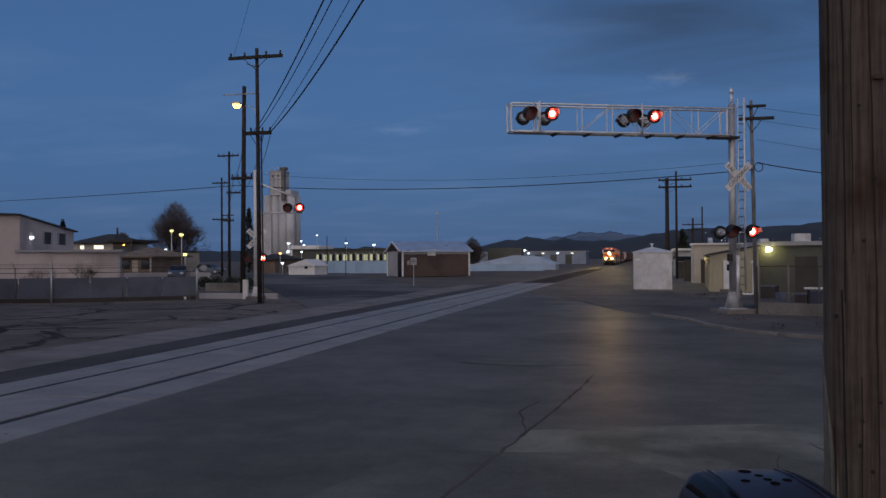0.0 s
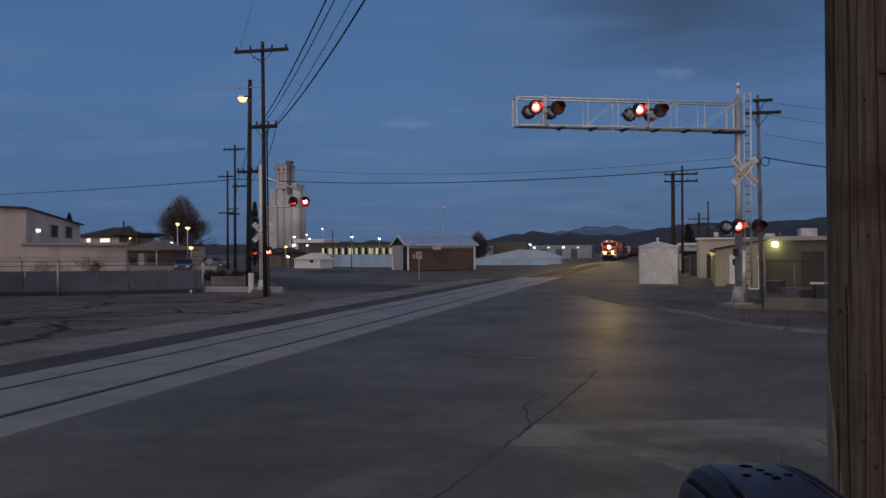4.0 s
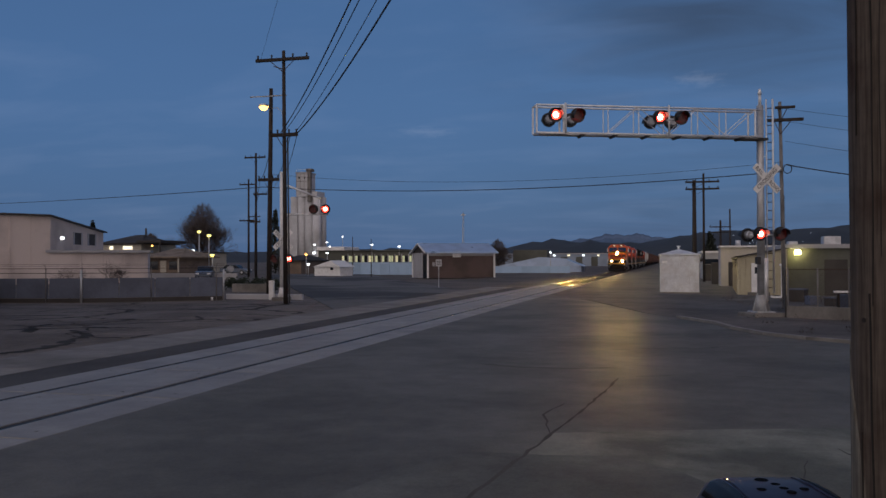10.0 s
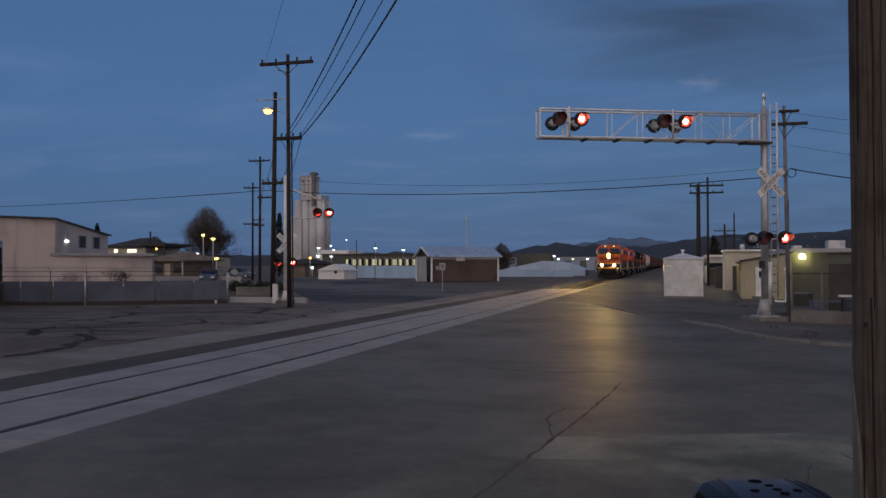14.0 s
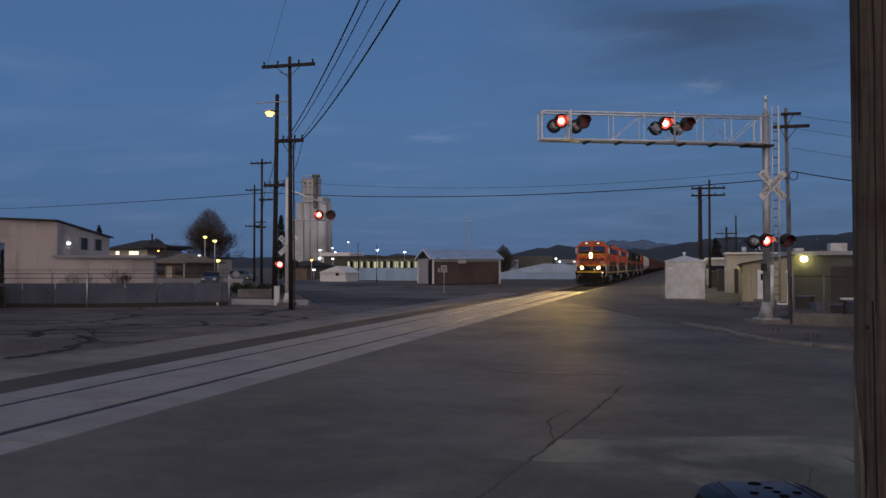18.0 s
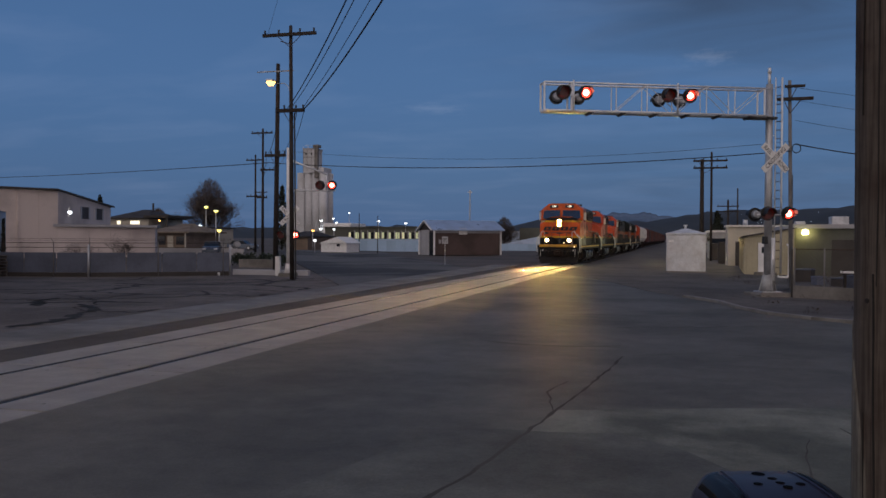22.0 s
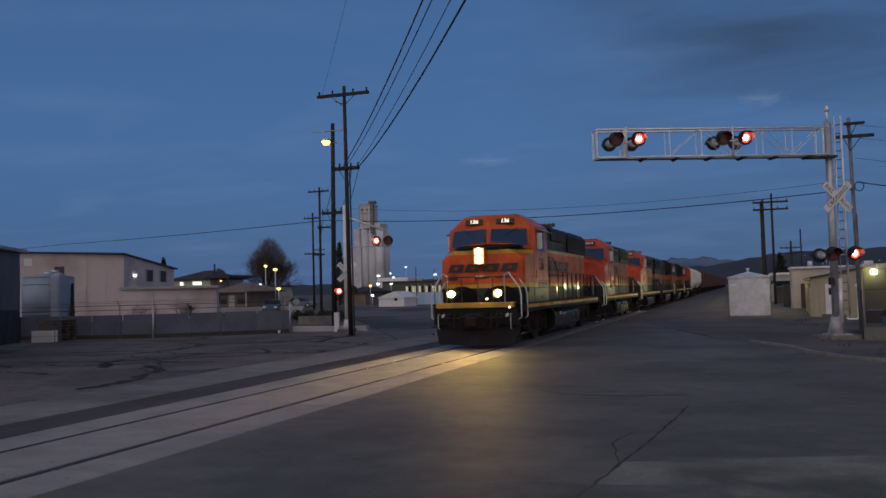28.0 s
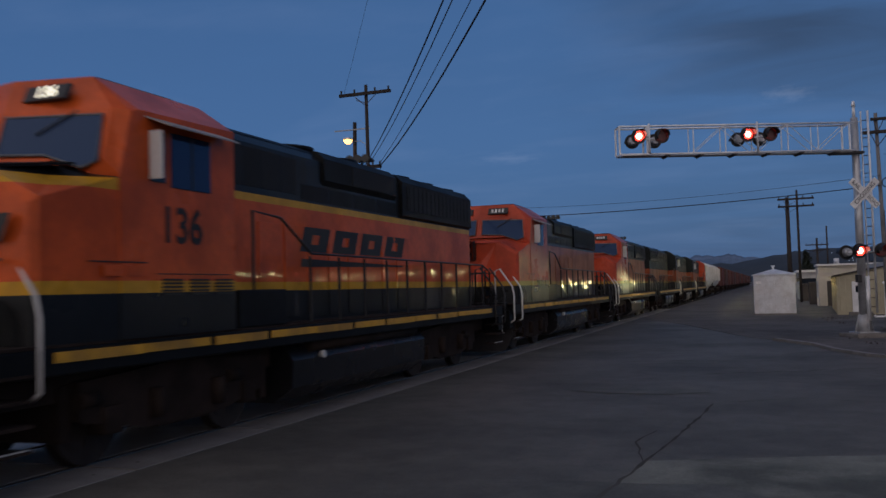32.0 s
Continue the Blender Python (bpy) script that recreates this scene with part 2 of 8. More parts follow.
M_VERGE = material("verge_gravel", (0.088, 0.080, 0.074), 0.9, mid=0.25, vary=0.4, grain=26, blotch=0.3, bump=0.7, second=(0.056, 0.051, 0.048), depth=0.03)
M_CONCRETE = material("concrete", (0.225, 0.210, 0.190), 0.55, mid=0.16, vary=0.22, grain=30, blotch=0.8, bump=0.25, second=(0.19, 0.18, 0.17))
M_CONC_OLD = material("weathered_concrete", (0.17, 0.16, 0.15), 0.8, mid=0.2, vary=0.3, grain=24, blotch=0.5, bump=0.35, second=(0.115, 0.108, 0.10))
M_RAIL = material("rail_steel", (0.045, 0.036, 0.030), 0.5, 0.5, vary=0.3, grain=40, blotch=2, bump=0.08)
M_RAIL_BRIGHT = material("polished_rail_steel", (0.24, 0.215, 0.19), 0.21, 1.0, vary=0.1, grain=40, blotch=2, bump=0.0)
M_RAIL_WEB = material("rusty_steel", (0.06, 0.04, 0.03), 0.8, 0.2, vary=0.3)
M_GALV = material("galvanised_steel", (0.50, 0.51, 0.53), 0.42, 0.55, vary=0.22, grain=14, blotch=2.5, bump=0.08)
M_ALU = material("aluminium", (0.74, 0.75, 0.77), 0.40, 0.35, vary=0.15, grain=20, blotch=3, bump=0.05)
M_SIGNAL_BLACK = material("signal_black", (0.014, 0.014, 0.015), 0.5, vary=0.2, bump=0.05)
M_GREY_WOOD = material("grey_pole_wood", (0.17, 0.165, 0.165), 0.85, vary=0.3, grain=22, blotch=1.6, bump=0.4, second=(0.12, 0.118, 0.118))
M_WIRE = material("cable_rubber", (0.012, 0.012, 0.014), 0.7, vary=0.1, bump=0.0)
M_WHITE = material("white_reflective", (0.72, 0.72, 0.72), 0.45, vary=0.12, blotch=3, bump=0.05)
M_LETTER = material("black_letter", (0.02, 0.02, 0.02), 0.6, vary=0.1, bump=0.0)
M_HUT = material("silver_hut_paint", (0.57, 0.59, 0.62), 0.45, 0.15, mid=0.14, vary=0.2, grain=10, blotch=1.6, bump=0.1, second=(0.50, 0.50, 0.515))
M_BEIGE = material("beige_stucco", (0.60, 0.525, 0.495), 0.85, vary=0.14, grain=16, blotch=0.25, bump=0.2, second=(0.43, 0.375, 0.355))
M_TRIM_DARK = material("dark_trim", (0.045, 0.04, 0.038), 0.7, vary=0.25)
M_ROOF_DARK = material("dark_shingle", (0.035, 0.032, 0.032), 0.85, vary=0.35, grain=9, blotch=1)
M_ROOF_BROWN = material("brown_shingle", (0.165, 0.130, 0.100), 0.85, vary=0.35, grain=9, blotch=1)
M_SLAT = material("grey_slats", (0.100, 0.117, 0.165), 0.6, vary=0.22, grain=8, blotch=0.9, bump=0.15)
M_MAROON = material("maroon_siding", (0.096, 0.066, 0.062), 0.75, vary=0.3, grain=10, blotch=0.5)
M_SKYROOF = material("pale_sheet_metal", (0.40, 0.50, 0.67), 0.32, 0.35, vary=0.14, grain=10, blotch=0.6, bump=0.06)
M_PALE = material("pale_grey_siding", (0.38, 0.38, 0.40), 0.7, vary=0.15, grain=10, blotch=0.5)
M_BLUEGREY = material("blue_grey_sheet", (0.26, 0.32, 0.41), 0.55, 0.1, vary=0.14, grain=6, blotch=0.2, bump=0.1)
M_OLIVE = material("olive_grey_wall", (0.10, 0.105, 0.09), 0.8, vary=0.25, grain=6, blotch=0.2)
M_SILO = material("silo_concrete", (0.50, 0.51, 0.54), 0.85, vary=0.2, grain=1.4, blotch=0.10, bump=0.1, second=(0.39, 0.395, 0.41))
M_TAN = material("tan_metal_siding", (0.40, 0.36, 0.25), 0.6, 0.05, vary=0.15, grain=8, blotch=0.7)
M_GLASS_DARK = glass("dark_glass", (0.012, 0.016, 0.024))
# cab panes: the mirrored blue of the sky is put into colour and tint
M_CAB_GLASS = glass("sky_blue_cab_glass", (0.014, 0.025, 0.062), tint=(0.36, 0.58, 1.0))
M_BARK = material("bark", (0.05, 0.037, 0.028), 0.9, vary=0.35, grain=14, blotch=2, bump=0.6)
M_TWIG = material("bare_twigs", (0.105, 0.086, 0.080), 0.9, vary=0.35, grain=3, blotch=0.6, bump=0.0)
M_GREEN_DARK = material("conifer_green", (0.018, 0.026, 0.016), 0.85, vary=0.4, grain=3, blotch=0.8, bump=0.0)
M_HEDGE = material("hedge_green", (0.020, 0.032, 0.016), 0.85, vary=0.4, grain=3, blotch=0.8, bump=0.0)
# woods tinted towards blue, haze of the distance put into the colour
M_HILL_HAZE = material("hazy_wooded_hill", (0.020, 0.028, 0.038), 0.95, vary=0.4, grain=0.03, blotch=0.006, bump=0.0, second=(0.030, 0.038, 0.048))
# far snow: the blue of the distance haze is put into its colour
M_SNOW_HAZE = material("hazy_snow_ridge", (0.080, 0.125, 0.20), 0.95, vary=0.4, grain=0.012, blotch=0.003, bump=0.0, second=(0.12, 0.17, 0.25), mask=(0.5, 0.6))
def upright_wood(name, dark, pale, rusty):
    """Weathered pole wood: grain that runs up the shaft, drying checks, rusty stains."""
    m = material(name, pale, 0.85, vary=0.4, grain=16, blotch=2.4, bump=0.0, second=rusty, spec=0.2, mask=(0.52, 0.72))
    nodes, links = m.node_tree.nodes, m.node_tree.links
    bsdf = nodes["Principled BSDF"]
    tc = nodes.new("ShaderNodeTexCoord")
    mp = nodes.new("ShaderNodeMapping")
    mp.inputs["Scale"].default_value = (1.0, 1.0, 0.035)
    links.new(tc.outputs["Object"], mp.inputs[0])
    grain = nodes.new("ShaderNodeTexNoise")
    grain.inputs["Scale"].default_value, grain.inputs["Detail"].default_value, grain.inputs["Roughness"].default_value = 55.0, 5.0, 0.65
    links.new(mp.outputs[0], grain.inputs["Vector"])
    ramp = nodes.new("ShaderNodeValToRGB")
    ramp.color_ramp.elements[0].position, ramp.color_ramp.elements[0].color = 0.36, (*dark, 1)
    ramp.color_ramp.elements[1].position, ramp.color_ramp.elements[1].color = 0.60, (1, 1, 1, 1)
    links.new(grain.outputs["Fac"], ramp.inputs[0])
    old = bsdf.inputs["Base Color"].links[0].from_socket
    mul = nodes.new("ShaderNodeMix")
    mul.data_type, mul.blend_type = "RGBA", "MULTIPLY"
    mul.inputs["Factor"].default_value = 1.0
    links.new(old, mul.inputs["A"])
    links.new(ramp.outputs[0], mul.inputs["B"])
    links.new(mul.outputs["Result"], bsdf.inputs["Base Color"])
    bp = nodes.new("ShaderNodeBump")
    bp.inputs["Strength"].default_value, bp.inputs["Distance"].default_value = 0.8, 0.006
    links.new(grain.outputs["Fac"], bp.inputs["Height"])
    links.new(bp.outputs[0], bsdf.inputs["Normal"])
    return m


M_FLANK_WOOD = upright_wood("pale_grey_wood", (0.50, 0.47, 0.45), (0.150, 0.138, 0.118), (0.090, 0.078, 0.064))
M_NEAR_WOOD = upright_wood("creosoted_wood", (0.50, 0.47, 0.45), (0.086, 0.070, 0.058), (0.044, 0.025, 0.018))
M_WOOD_POLE = upright_wood("weathered_pole_wood", (0.4, 0.38, 0.37), (0.050, 0.043, 0.040), (0.034, 0.028, 0.026))
M_KNOT = material("dark_knot", (0.014, 0.010, 0.009), 0.85, vary=0.45, grain=14, blotch=2.2, bump=0.7, second=(0.010, 0.008, 0.007))
M_LAMP_SOFT = glow("soft_lit_pane", (0.8, 0.9, 1.0), 0.8)
# glow of the unseen panes added for reflections in the train's flank
M_FLANK_GLOW = glow("flank_glow", (1.0, 0.76, 0.28), 34.0)
M_FLANK_GLOW_WHITE = glow("flank_glow_white", (1.0, 0.88, 0.52), 36.0)
M_COWL = material("blue_gloss_plastic", (0.022, 0.018, 0.033), 0.35, vary=0.15, grain=60, blotch=9, bump=0.02, spec=0.4)
M_BEZEL = material("scuffed_plastic", (0.13, 0.125, 0.125), 0.6, vary=0.25, grain=60, blotch=12, bump=0.05, spec=0.2)
M_SHADE_AND_TICK = material("hole_shade_and_tick_black", (0.006, 0.006, 0.007), 0.9, spec=0.05, vary=0.1, bump=0.0)
M_COWL_BLACK = material("black_plastic", (0.012, 0.012, 0.014), 0.24, vary=0.15, grain=60, blotch=9, bump=0.05, spec=0.1)
M_DIAL = glow("dial_face", (1.0, 0.88, 0.6), 0.5)
M_LAMP_WARM = glow("sodium_lamp", (1.0, 0.48, 0.11), 5.0)
M_LAMP_YELLOW = glow("yard_lamp", (1.0, 0.84, 0.20), 3.0)
M_LAMP_WHITE = glow("white_lamp", (0.92, 0.97, 1.0), 3.0)
M_WINDOW_LIT = glow("lit_window", (0.95, 0.92, 0.55), 0.26)
M_WINDOW_HOT = glow("bright_window", (1.0, 0.88, 0.58), 1.6)
M_RED_LIT = glow("red_signal_light", (1.0, 0.035, 0.02), 7.0)
M_RED_CORE = glow("red_signal_core", (1.0, 0.38, 0.27), 14.0)
M_RED_LEAF = material("dark_red_leaf", (0.10, 0.008, 0.008), 0.35, vary=0.2, bump=0.0)


# ---- mesh helpers ----
def box(bm, x0, x1, y0, y1, z0, z1, bevel=0.0, m=None):
    made = bmesh.ops.create_cube(bm, size=1.0)["verts"]
    mid, size = Vector(((x0 + x1) / 2, (y0 + y1) / 2, (z0 + z1) / 2)), Vector((x1 - x0, y1 - y0, z1 - z0))
    for v in made:
        v.co = Vector((v.co.x * size.x, v.co.y * size.y, v.co.z * size.z)) + mid
    if bevel:
        edges = list({e for v in made for e in v.link_edges})
        res = bmesh.ops.bevel(bm, geom=edges, offset=bevel, segments=2, affect="EDGES", profile=0.5)
        made = [v for v in res["verts"]] if m is not None else made
    if m is not None:
        bmesh.ops.transform(bm, matrix=m, verts=list({v for v in made}))
    return bm


def rod(bm, a, b, r, seg=8, r2=None, caps=True):
    a, b = Vector(a), Vector(b)
    d = b - a
    if d.length < 1e-6:
        return bm
    turn = d.to_track_quat("Z", "Y").to_matrix()
    r2 = r if r2 is None else r2
    ra = [bm.verts.new(a + turn @ Vector((r * math.cos(i * math.tau / seg), r * math.sin(i * math.tau / seg), 0))) for i in range(seg)]
    rb = [bm.verts.new(b + turn @ Vector((r2 * math.cos(i * math.tau / seg), r2 * math.sin(i * math.tau / seg), 0))) for i in range(seg)]
    for i in range(seg):
        f = bm.faces.new((ra[i], ra[(i + 1) % seg], rb[(i + 1) % seg], rb[i]))
        f.smooth = seg > 6
    if caps:
        bm.faces.new(ra[::-1])
        bm.faces.new(rb)
    return bm


def tube(bm, pts, r, seg=6):
    """One bent pipe along the points."""
    pts = [Vector(p) for p in pts]
    rings = []
    side = None
    for i, p in enumerate(pts):
        d = (pts[min(i + 1, len(pts) - 1)] - pts[max(i - 1, 0)]).normalized()
        if side is None:
            side = d.orthogonal().normalized()
        side = (side - d * side.dot(d)).normalized()
        up = d.cross(side)
        rings.append([p + side * r * math.cos(k * math.tau / seg) + up * r * math.sin(k * math.tau / seg) for k in range(seg)])
    return loft(bm, rings, smooth=seg > 5)


def loft(bm, rings, cap=True, smooth=False):
    """Skin over rings of equally many points."""
    vs = [[bm.verts.new(p) for p in ring] for ring in rings]
    n = len(rings[0])
    for a, b in zip(vs[:-1], vs[1:]):
        for i in range(n):
            f = bm.faces.new((a[i], a[(i + 1) % n], b[(i + 1) % n], b[i]))
            f.smooth = smooth
    if cap:
        bm.faces.new(vs[0][::-1])
        bm.faces.new(vs[-1])
    return bm


def prism(bm, pts, z0, z1):
    return loft(bm, [[(x, y, z0) for x, y in pts], [(x, y, z1) for x, y in pts]])


def part(name, bm, mat, parent=None, label="", bevel=0.0):
    if bevel:
        bmesh.ops.bevel(bm, geom=[e for e in bm.edges if len(e.link_faces) == 2 and e.calc_face_angle() > 0.5], offset=bevel, segments=2, affect="EDGES", profile=0.6)
    bmesh.ops.recalc_face_normals(bm, faces=bm.faces)
    me = bpy.data.meshes.new(name)
    bm.to_mesh(me)
    bm.free()
    me.materials.append(mat)
    ob = new(name, me)
    if parent is not None:
        ob.parent = parent
    if label:
        ob["label"] = label
    return ob


def B():
    return bmesh.new()


def thing(name, label, category, m=None, group="", kind=""):
    ob = new(name)
    ob.empty_display_size = 0.2
    if m is not None:
        ob.matrix_basis = m
    return tagged(ob, label, category, group, kind)


def sheet(name, pts, z, mat, label, category, thick=0.05):
    ob = part(name, prism(B(), pts, z - thick, z), mat)
    return tagged(ob, label, category, kind="structure")


def letters(text, size, mat, parent, m, name="lettering", extrude=0.003, squeeze=1.0, bold=0.0):
    cu = bpy.data.curves.new(name, "FONT")
    cu.body, cu.size, cu.extrude, cu.align_x, cu.align_y = text, size, extrude, "CENTER", "CENTER"
    cu.offset = bold
    tmp = bpy.data.objects.new(name, cu)
    scene.collection.objects.link(tmp)
    bpy.context.view_layer.update()
    me = bpy.data.meshes.new_from_object(tmp.evaluated_get(bpy.context.evaluated_depsgraph_get()))
    bpy.data.objects.remove(tmp)
    me.transform(m @ Matrix.Diagonal((squeeze, 1, 1, 1)))
    me.materials.clear()
    me.materials.append(mat)
    ob = new(name, me)
    ob.parent = parent
    return ob


def at(x, y, z=0.0, rz=0.0):
    return pose(x, y, z, 0, 0, rz)


M_WALL_LAMP = glow("yellow_wall_lamp", (1.0, 0.86, 0.32), 26.0)
M_TEAL = material("pale_blue_wall", (0.34, 0.48, 0.66), 0.75, vary=0.12, grain=5, blotch=0.3)
M_DIM = glow("dim_office_pane", (0.62, 0.66, 0.40), 0.32)
M_GALV_DULL = material("dull_galvanised_steel", (0.34, 0.35, 0.36), 0.6, 0.3, vary=0.25, grain=14, blotch=2.5, bump=0.1)
M_CRACK = material("crack_fill", (0.088, 0.084, 0.074), 0.9, spec=0.1, vary=0.3, grain=30, blotch=1.0, bump=0.3)

# ---- ground ----
TRACK_X, GAUGE_HALF = -8.095, 0.7525
N_EDGE, F_EDGE, STRIP = -6.52, -9.68, -10.78


ground = B()
prism(ground, [(-4000, -600), (4000, -600), (4000, 4400), (-4000, 4400)], -0.5, -0.07)
tagged(part("ground", ground, M_DIRT), "brown dirt and gravel ground reaching to the horizon", "ground", kind="structure")

sheet("road", [(N_EDGE, -60), (60, -60), (60, 13), (12, 16.5), (6.5, 19.2), (3.9, 21.2), (2.2, 23.2), (1.2, 27.0), (-0.9, 32.0), (-3.5, 40.9), (N_EDGE, 48.2)], 0.0, M_ASPHALT,
      "dark worn asphalt street beside the track", "road", 0.12)
sheet("road_far", [(F_EDGE - 1.1, 28.5), (F_EDGE - 1.1, 53.0), (-14.4, 58.0), (-29.0, 88.0), (-44.0, 125.0), (-58.0, 118.0), (-44.0, 90.0), (-26.6, 58.2), (-13.0, 32.4), (-12.7, 30.5)], -0.004, M_ASPHALT_FAR,
      "worn asphalt street beyond the track", "road", 0.1)
sheet("road_shoulder", [(STRIP, -60), (F_EDGE, -60), (F_EDGE, 62), (STRIP, 62)], -0.002, M_ASPHALT_DARK, "dark asphalt strip along the track panels", "road", 0.1)
sheet("gravel_lot", [(-12.7, -60), (-12.7, 30.4), (-13.0, 32.3), (-16.0, 38.2), (-20.0, 45.6), (-60.0, 45.6), (-60.0, -60)], -0.03, M_GRAVEL, "brown gravel lot with dark cracks and stains", "ground", 0.1)
sheet("gravel_verge", [(1.25, 27.0), (2.25, 23.4), (3.95, 21.5), (6.6, 19.5), (12, 16.8), (60, 13.4), (60, 160), (-6.2, 160), (N_EDGE, 48.3), (-3.4, 41.0), (-0.8, 32.1)], -0.012, M_VERGE,
      "gravel and dirt verge round the signal and hut", "ground", 0.1)

# light concrete gutter strip beyond the shoulder, in slabs
slab_mesh = None
gutter = thing("gutter_strip", "light grey concrete strip along the gravel lot", "pavement", at(0, 0), kind="structure")
for k in range(25):
    y0 = -14 + k * 3.0
    if slab_mesh is None:
        ob = part("slab", box(B(), -0.955, 0.955, 0.012, 2.988, -0.1, 0.004, 0.012), M_CONC_OLD, gutter)
        slab_mesh = ob.data
    else:
        ob = new("slab", slab_mesh)
        ob.parent = gutter
    ob.location = (-11.74, y0, 0)

# kerb round the corner
M_KERB = material("pale_kerb_concrete", (0.20, 0.19, 0.178), 0.8, mid=0.2, vary=0.25, grain=24, blotch=0.7, bump=0.3, second=(0.14, 0.133, 0.124))
kerb = thing("kerb", "worn pale concrete kerb round the street corner", "kerb", at(0, 0), kind="structure")
edge = [(0.2, 29.4), (1.22, 27.0), (1.6, 25.0), (2.25, 23.2), (3.1, 22.0), (3.95, 21.3), (5.2, 20.2), (6.6, 19.3), (9.2, 17.9), (12.0, 16.6), (20.0, 15.8)]
for (ax, ay), (bx, by) in zip(edge[:-1], edge[1:]):
    d = Vector((bx - ax, by - ay))
    n = Vector((-d.y, d.x)).normalized() * 0.15
    g = d.normalized() * 0.006
    part("kerbstone", prism(B(), [(ax + g.x, ay + g.y), (bx - g.x, by - g.y), (bx - g.x + n.x, by - g.y + n.y), (ax + g.x + n.x, ay + g.y + n.y)], -0.1, 0.075), M_KERB, kerb, bevel=0.015)


def crack(pts, width, z=0.003, mat=None, seed=1, name="crack", rough=0.035):
    """An irregular seam along a line."""
    rnd = random.Random(seed)
    line = []
    for (ax, ay), (bx, by) in zip(pts[:-1], pts[1:]):
        n = max(2, int(math.hypot(bx - ax, by - ay) / 0.22))
        for i in range(n):
            f = i / n
            line.append((ax + (bx - ax) * f + rnd.uniform(-rough, rough), ay + (by - ay) * f + rnd.uniform(-rough, rough)))
    line.append(pts[-1])
    bm = B()
    left, right = [], []
    for i, (x, y) in enumerate(line):
        p, q2 = line[max(i - 1, 0)], line[min(i + 1, len(line) - 1)]
        d = Vector((q2[0] - p[0], q2[1] - p[1])).normalized()
        w = width * rnd.uniform(0.35, 1.2) / 2 * (0.4 if i in (0, len(line) - 1) else 1)
        left.append(bm.verts.new((x - d.y * w, y + d.x * w, z)))
        right.append(bm.verts.new((x + d.y * w, y - d.x * w, z)))
    for i in range(len(line) - 1):
        bm.faces.new((left[i], right[i], right[i + 1], left[i + 1]))
    ob = part(name, bm, mat or M_CRACK)
    return ob


cracks = thing("road_cracks", "long dark crack and tar seams in the asphalt", "crack", at(0, 0), kind="stuff")
for pts, w, s in (([(-2.1, 4.2), (-1.56, 6.75), (-1.24, 9.5), (-0.95, 12.2), (-0.8, 14.2)], 0.05, 3), ([(-1.26, 9.5), (-1.5, 10.6), (-1.35, 11.5)], 0.03, 4),
                  ([(1.0, 6.4), (1.06, 7.4), (1.12, 8.05), (1.25, 8.75)], 0.022, 5), ([(1.25, 6.2), (1.3, 7.0), (1.5, 8.0), (1.75, 8.9), (1.62, 9.4)], 0.022, 6),
                  ([(-3.4, 15.6), (-2.2, 15.2), (-0.8, 15.4)], 0.035, 8), ([(-0.8, 14.2), (0.5, 15.0), (1.8, 14.6)], 0.025, 9)):
    crack(pts, w, 0.004, seed=s, rough=0.02).parent = cracks
for pts, w, s in (([(-1.1, 18.7), (0.75, 19.5), (2.2, 20.2)], 0.06, 31), ([(-3.2, 21.4), (-1.6, 22.0)], 0.07, 32), ([(-5.8, 24.6), (-3.8, 25.3), (-2.7, 26.0)], 0.08, 35)):
    crack(pts, w, 0.0038, seed=s, rough=0.12).parent = cracks
lot_cracks = thing("lot_cracks", "dark cracks and ruts in the gravel lot", "crack", at(0, 0), kind="stuff")
rnd = random.Random(12)
for k in range(34):
    x, y = rnd.uniform(-30, -14), rnd.uniform(17, 34)
    pts = [(x, y)]
    ang = rnd.uniform(-0.5, 0.5) + (0 if rnd.random() < 0.7 else 1.4)
    for i in range(rnd.randint(3, 7)):
        ang += rnd.uniform(-0.6, 0.6)
        pts.append((pts[-1][0] + math.cos(ang) * 1.1, pts[-1][1] + math.sin(ang) * 1.1))
    pts = [(min(px, -13.2), py) for px, py in pts]
    crack(pts, rnd.uniform(0.10, 0.42), -0.024, mat=M_TAR, seed=k, rough=0.14).parent = lot_cracks

# lighter worn patch of old paving at the near corner, and darker repair patches
def patch(name, cx, cy, rx, ry, z, mat, seed, label, turn=0.0):
    rnd = random.Random(seed)
    n = 28
    bm = B()
    ring = []
    for i in range(n):
        a = i * math.tau / n
        r = 1 + 0.16 * math.sin(3 * a + seed) + rnd.uniform(-0.06, 0.06)
        x, y = rx * r * math.cos(a), ry * r * math.sin(a)
        ring.append(bm.verts.new((cx + x * math.cos(turn) - y * math.sin(turn), cy + x * math.sin(turn) + y * math.cos(turn), z)))
    bm.faces.new(ring)
    return tagged(part(name, bm, mat), label, "road patch", kind="structure")


sheet("road_apron", [(-1.24, 9.5), (0.4, 10.1), (2.1, 10.6), (6.0, 11.3), (14, 12), (14, -8), (-4.0, -8), (-2.1, 4.2), (-1.56, 6.75)], 0.0025, M_ASPHALT_OLD, "paler worn asphalt apron", "road", 0.05)

M_ASPHALT_PATCH = material("patched_asphalt", (0.126, 0.125, 0.108), 0.66, vary=0.45, grain=45, blotch=0.5, bump=0.6, second=(0.092, 0.092, 0.083), mid=0.22, spec=0.14, mask=(0.40, 0.68), depth=0.006)
patch("repair_patch", -2.1, 15.7, 1.25, 0.36, 0.0016, M_ASPHALT_PATCH, 5, "dark sunken repair patch in the asphalt")
crack([(-3.3, 15.5), (-2.6, 15.2), (-1.6, 15.25), (-0.9, 15.6)], 0.07, 0.0036, seed=51, rough=0.05).parent = cracks
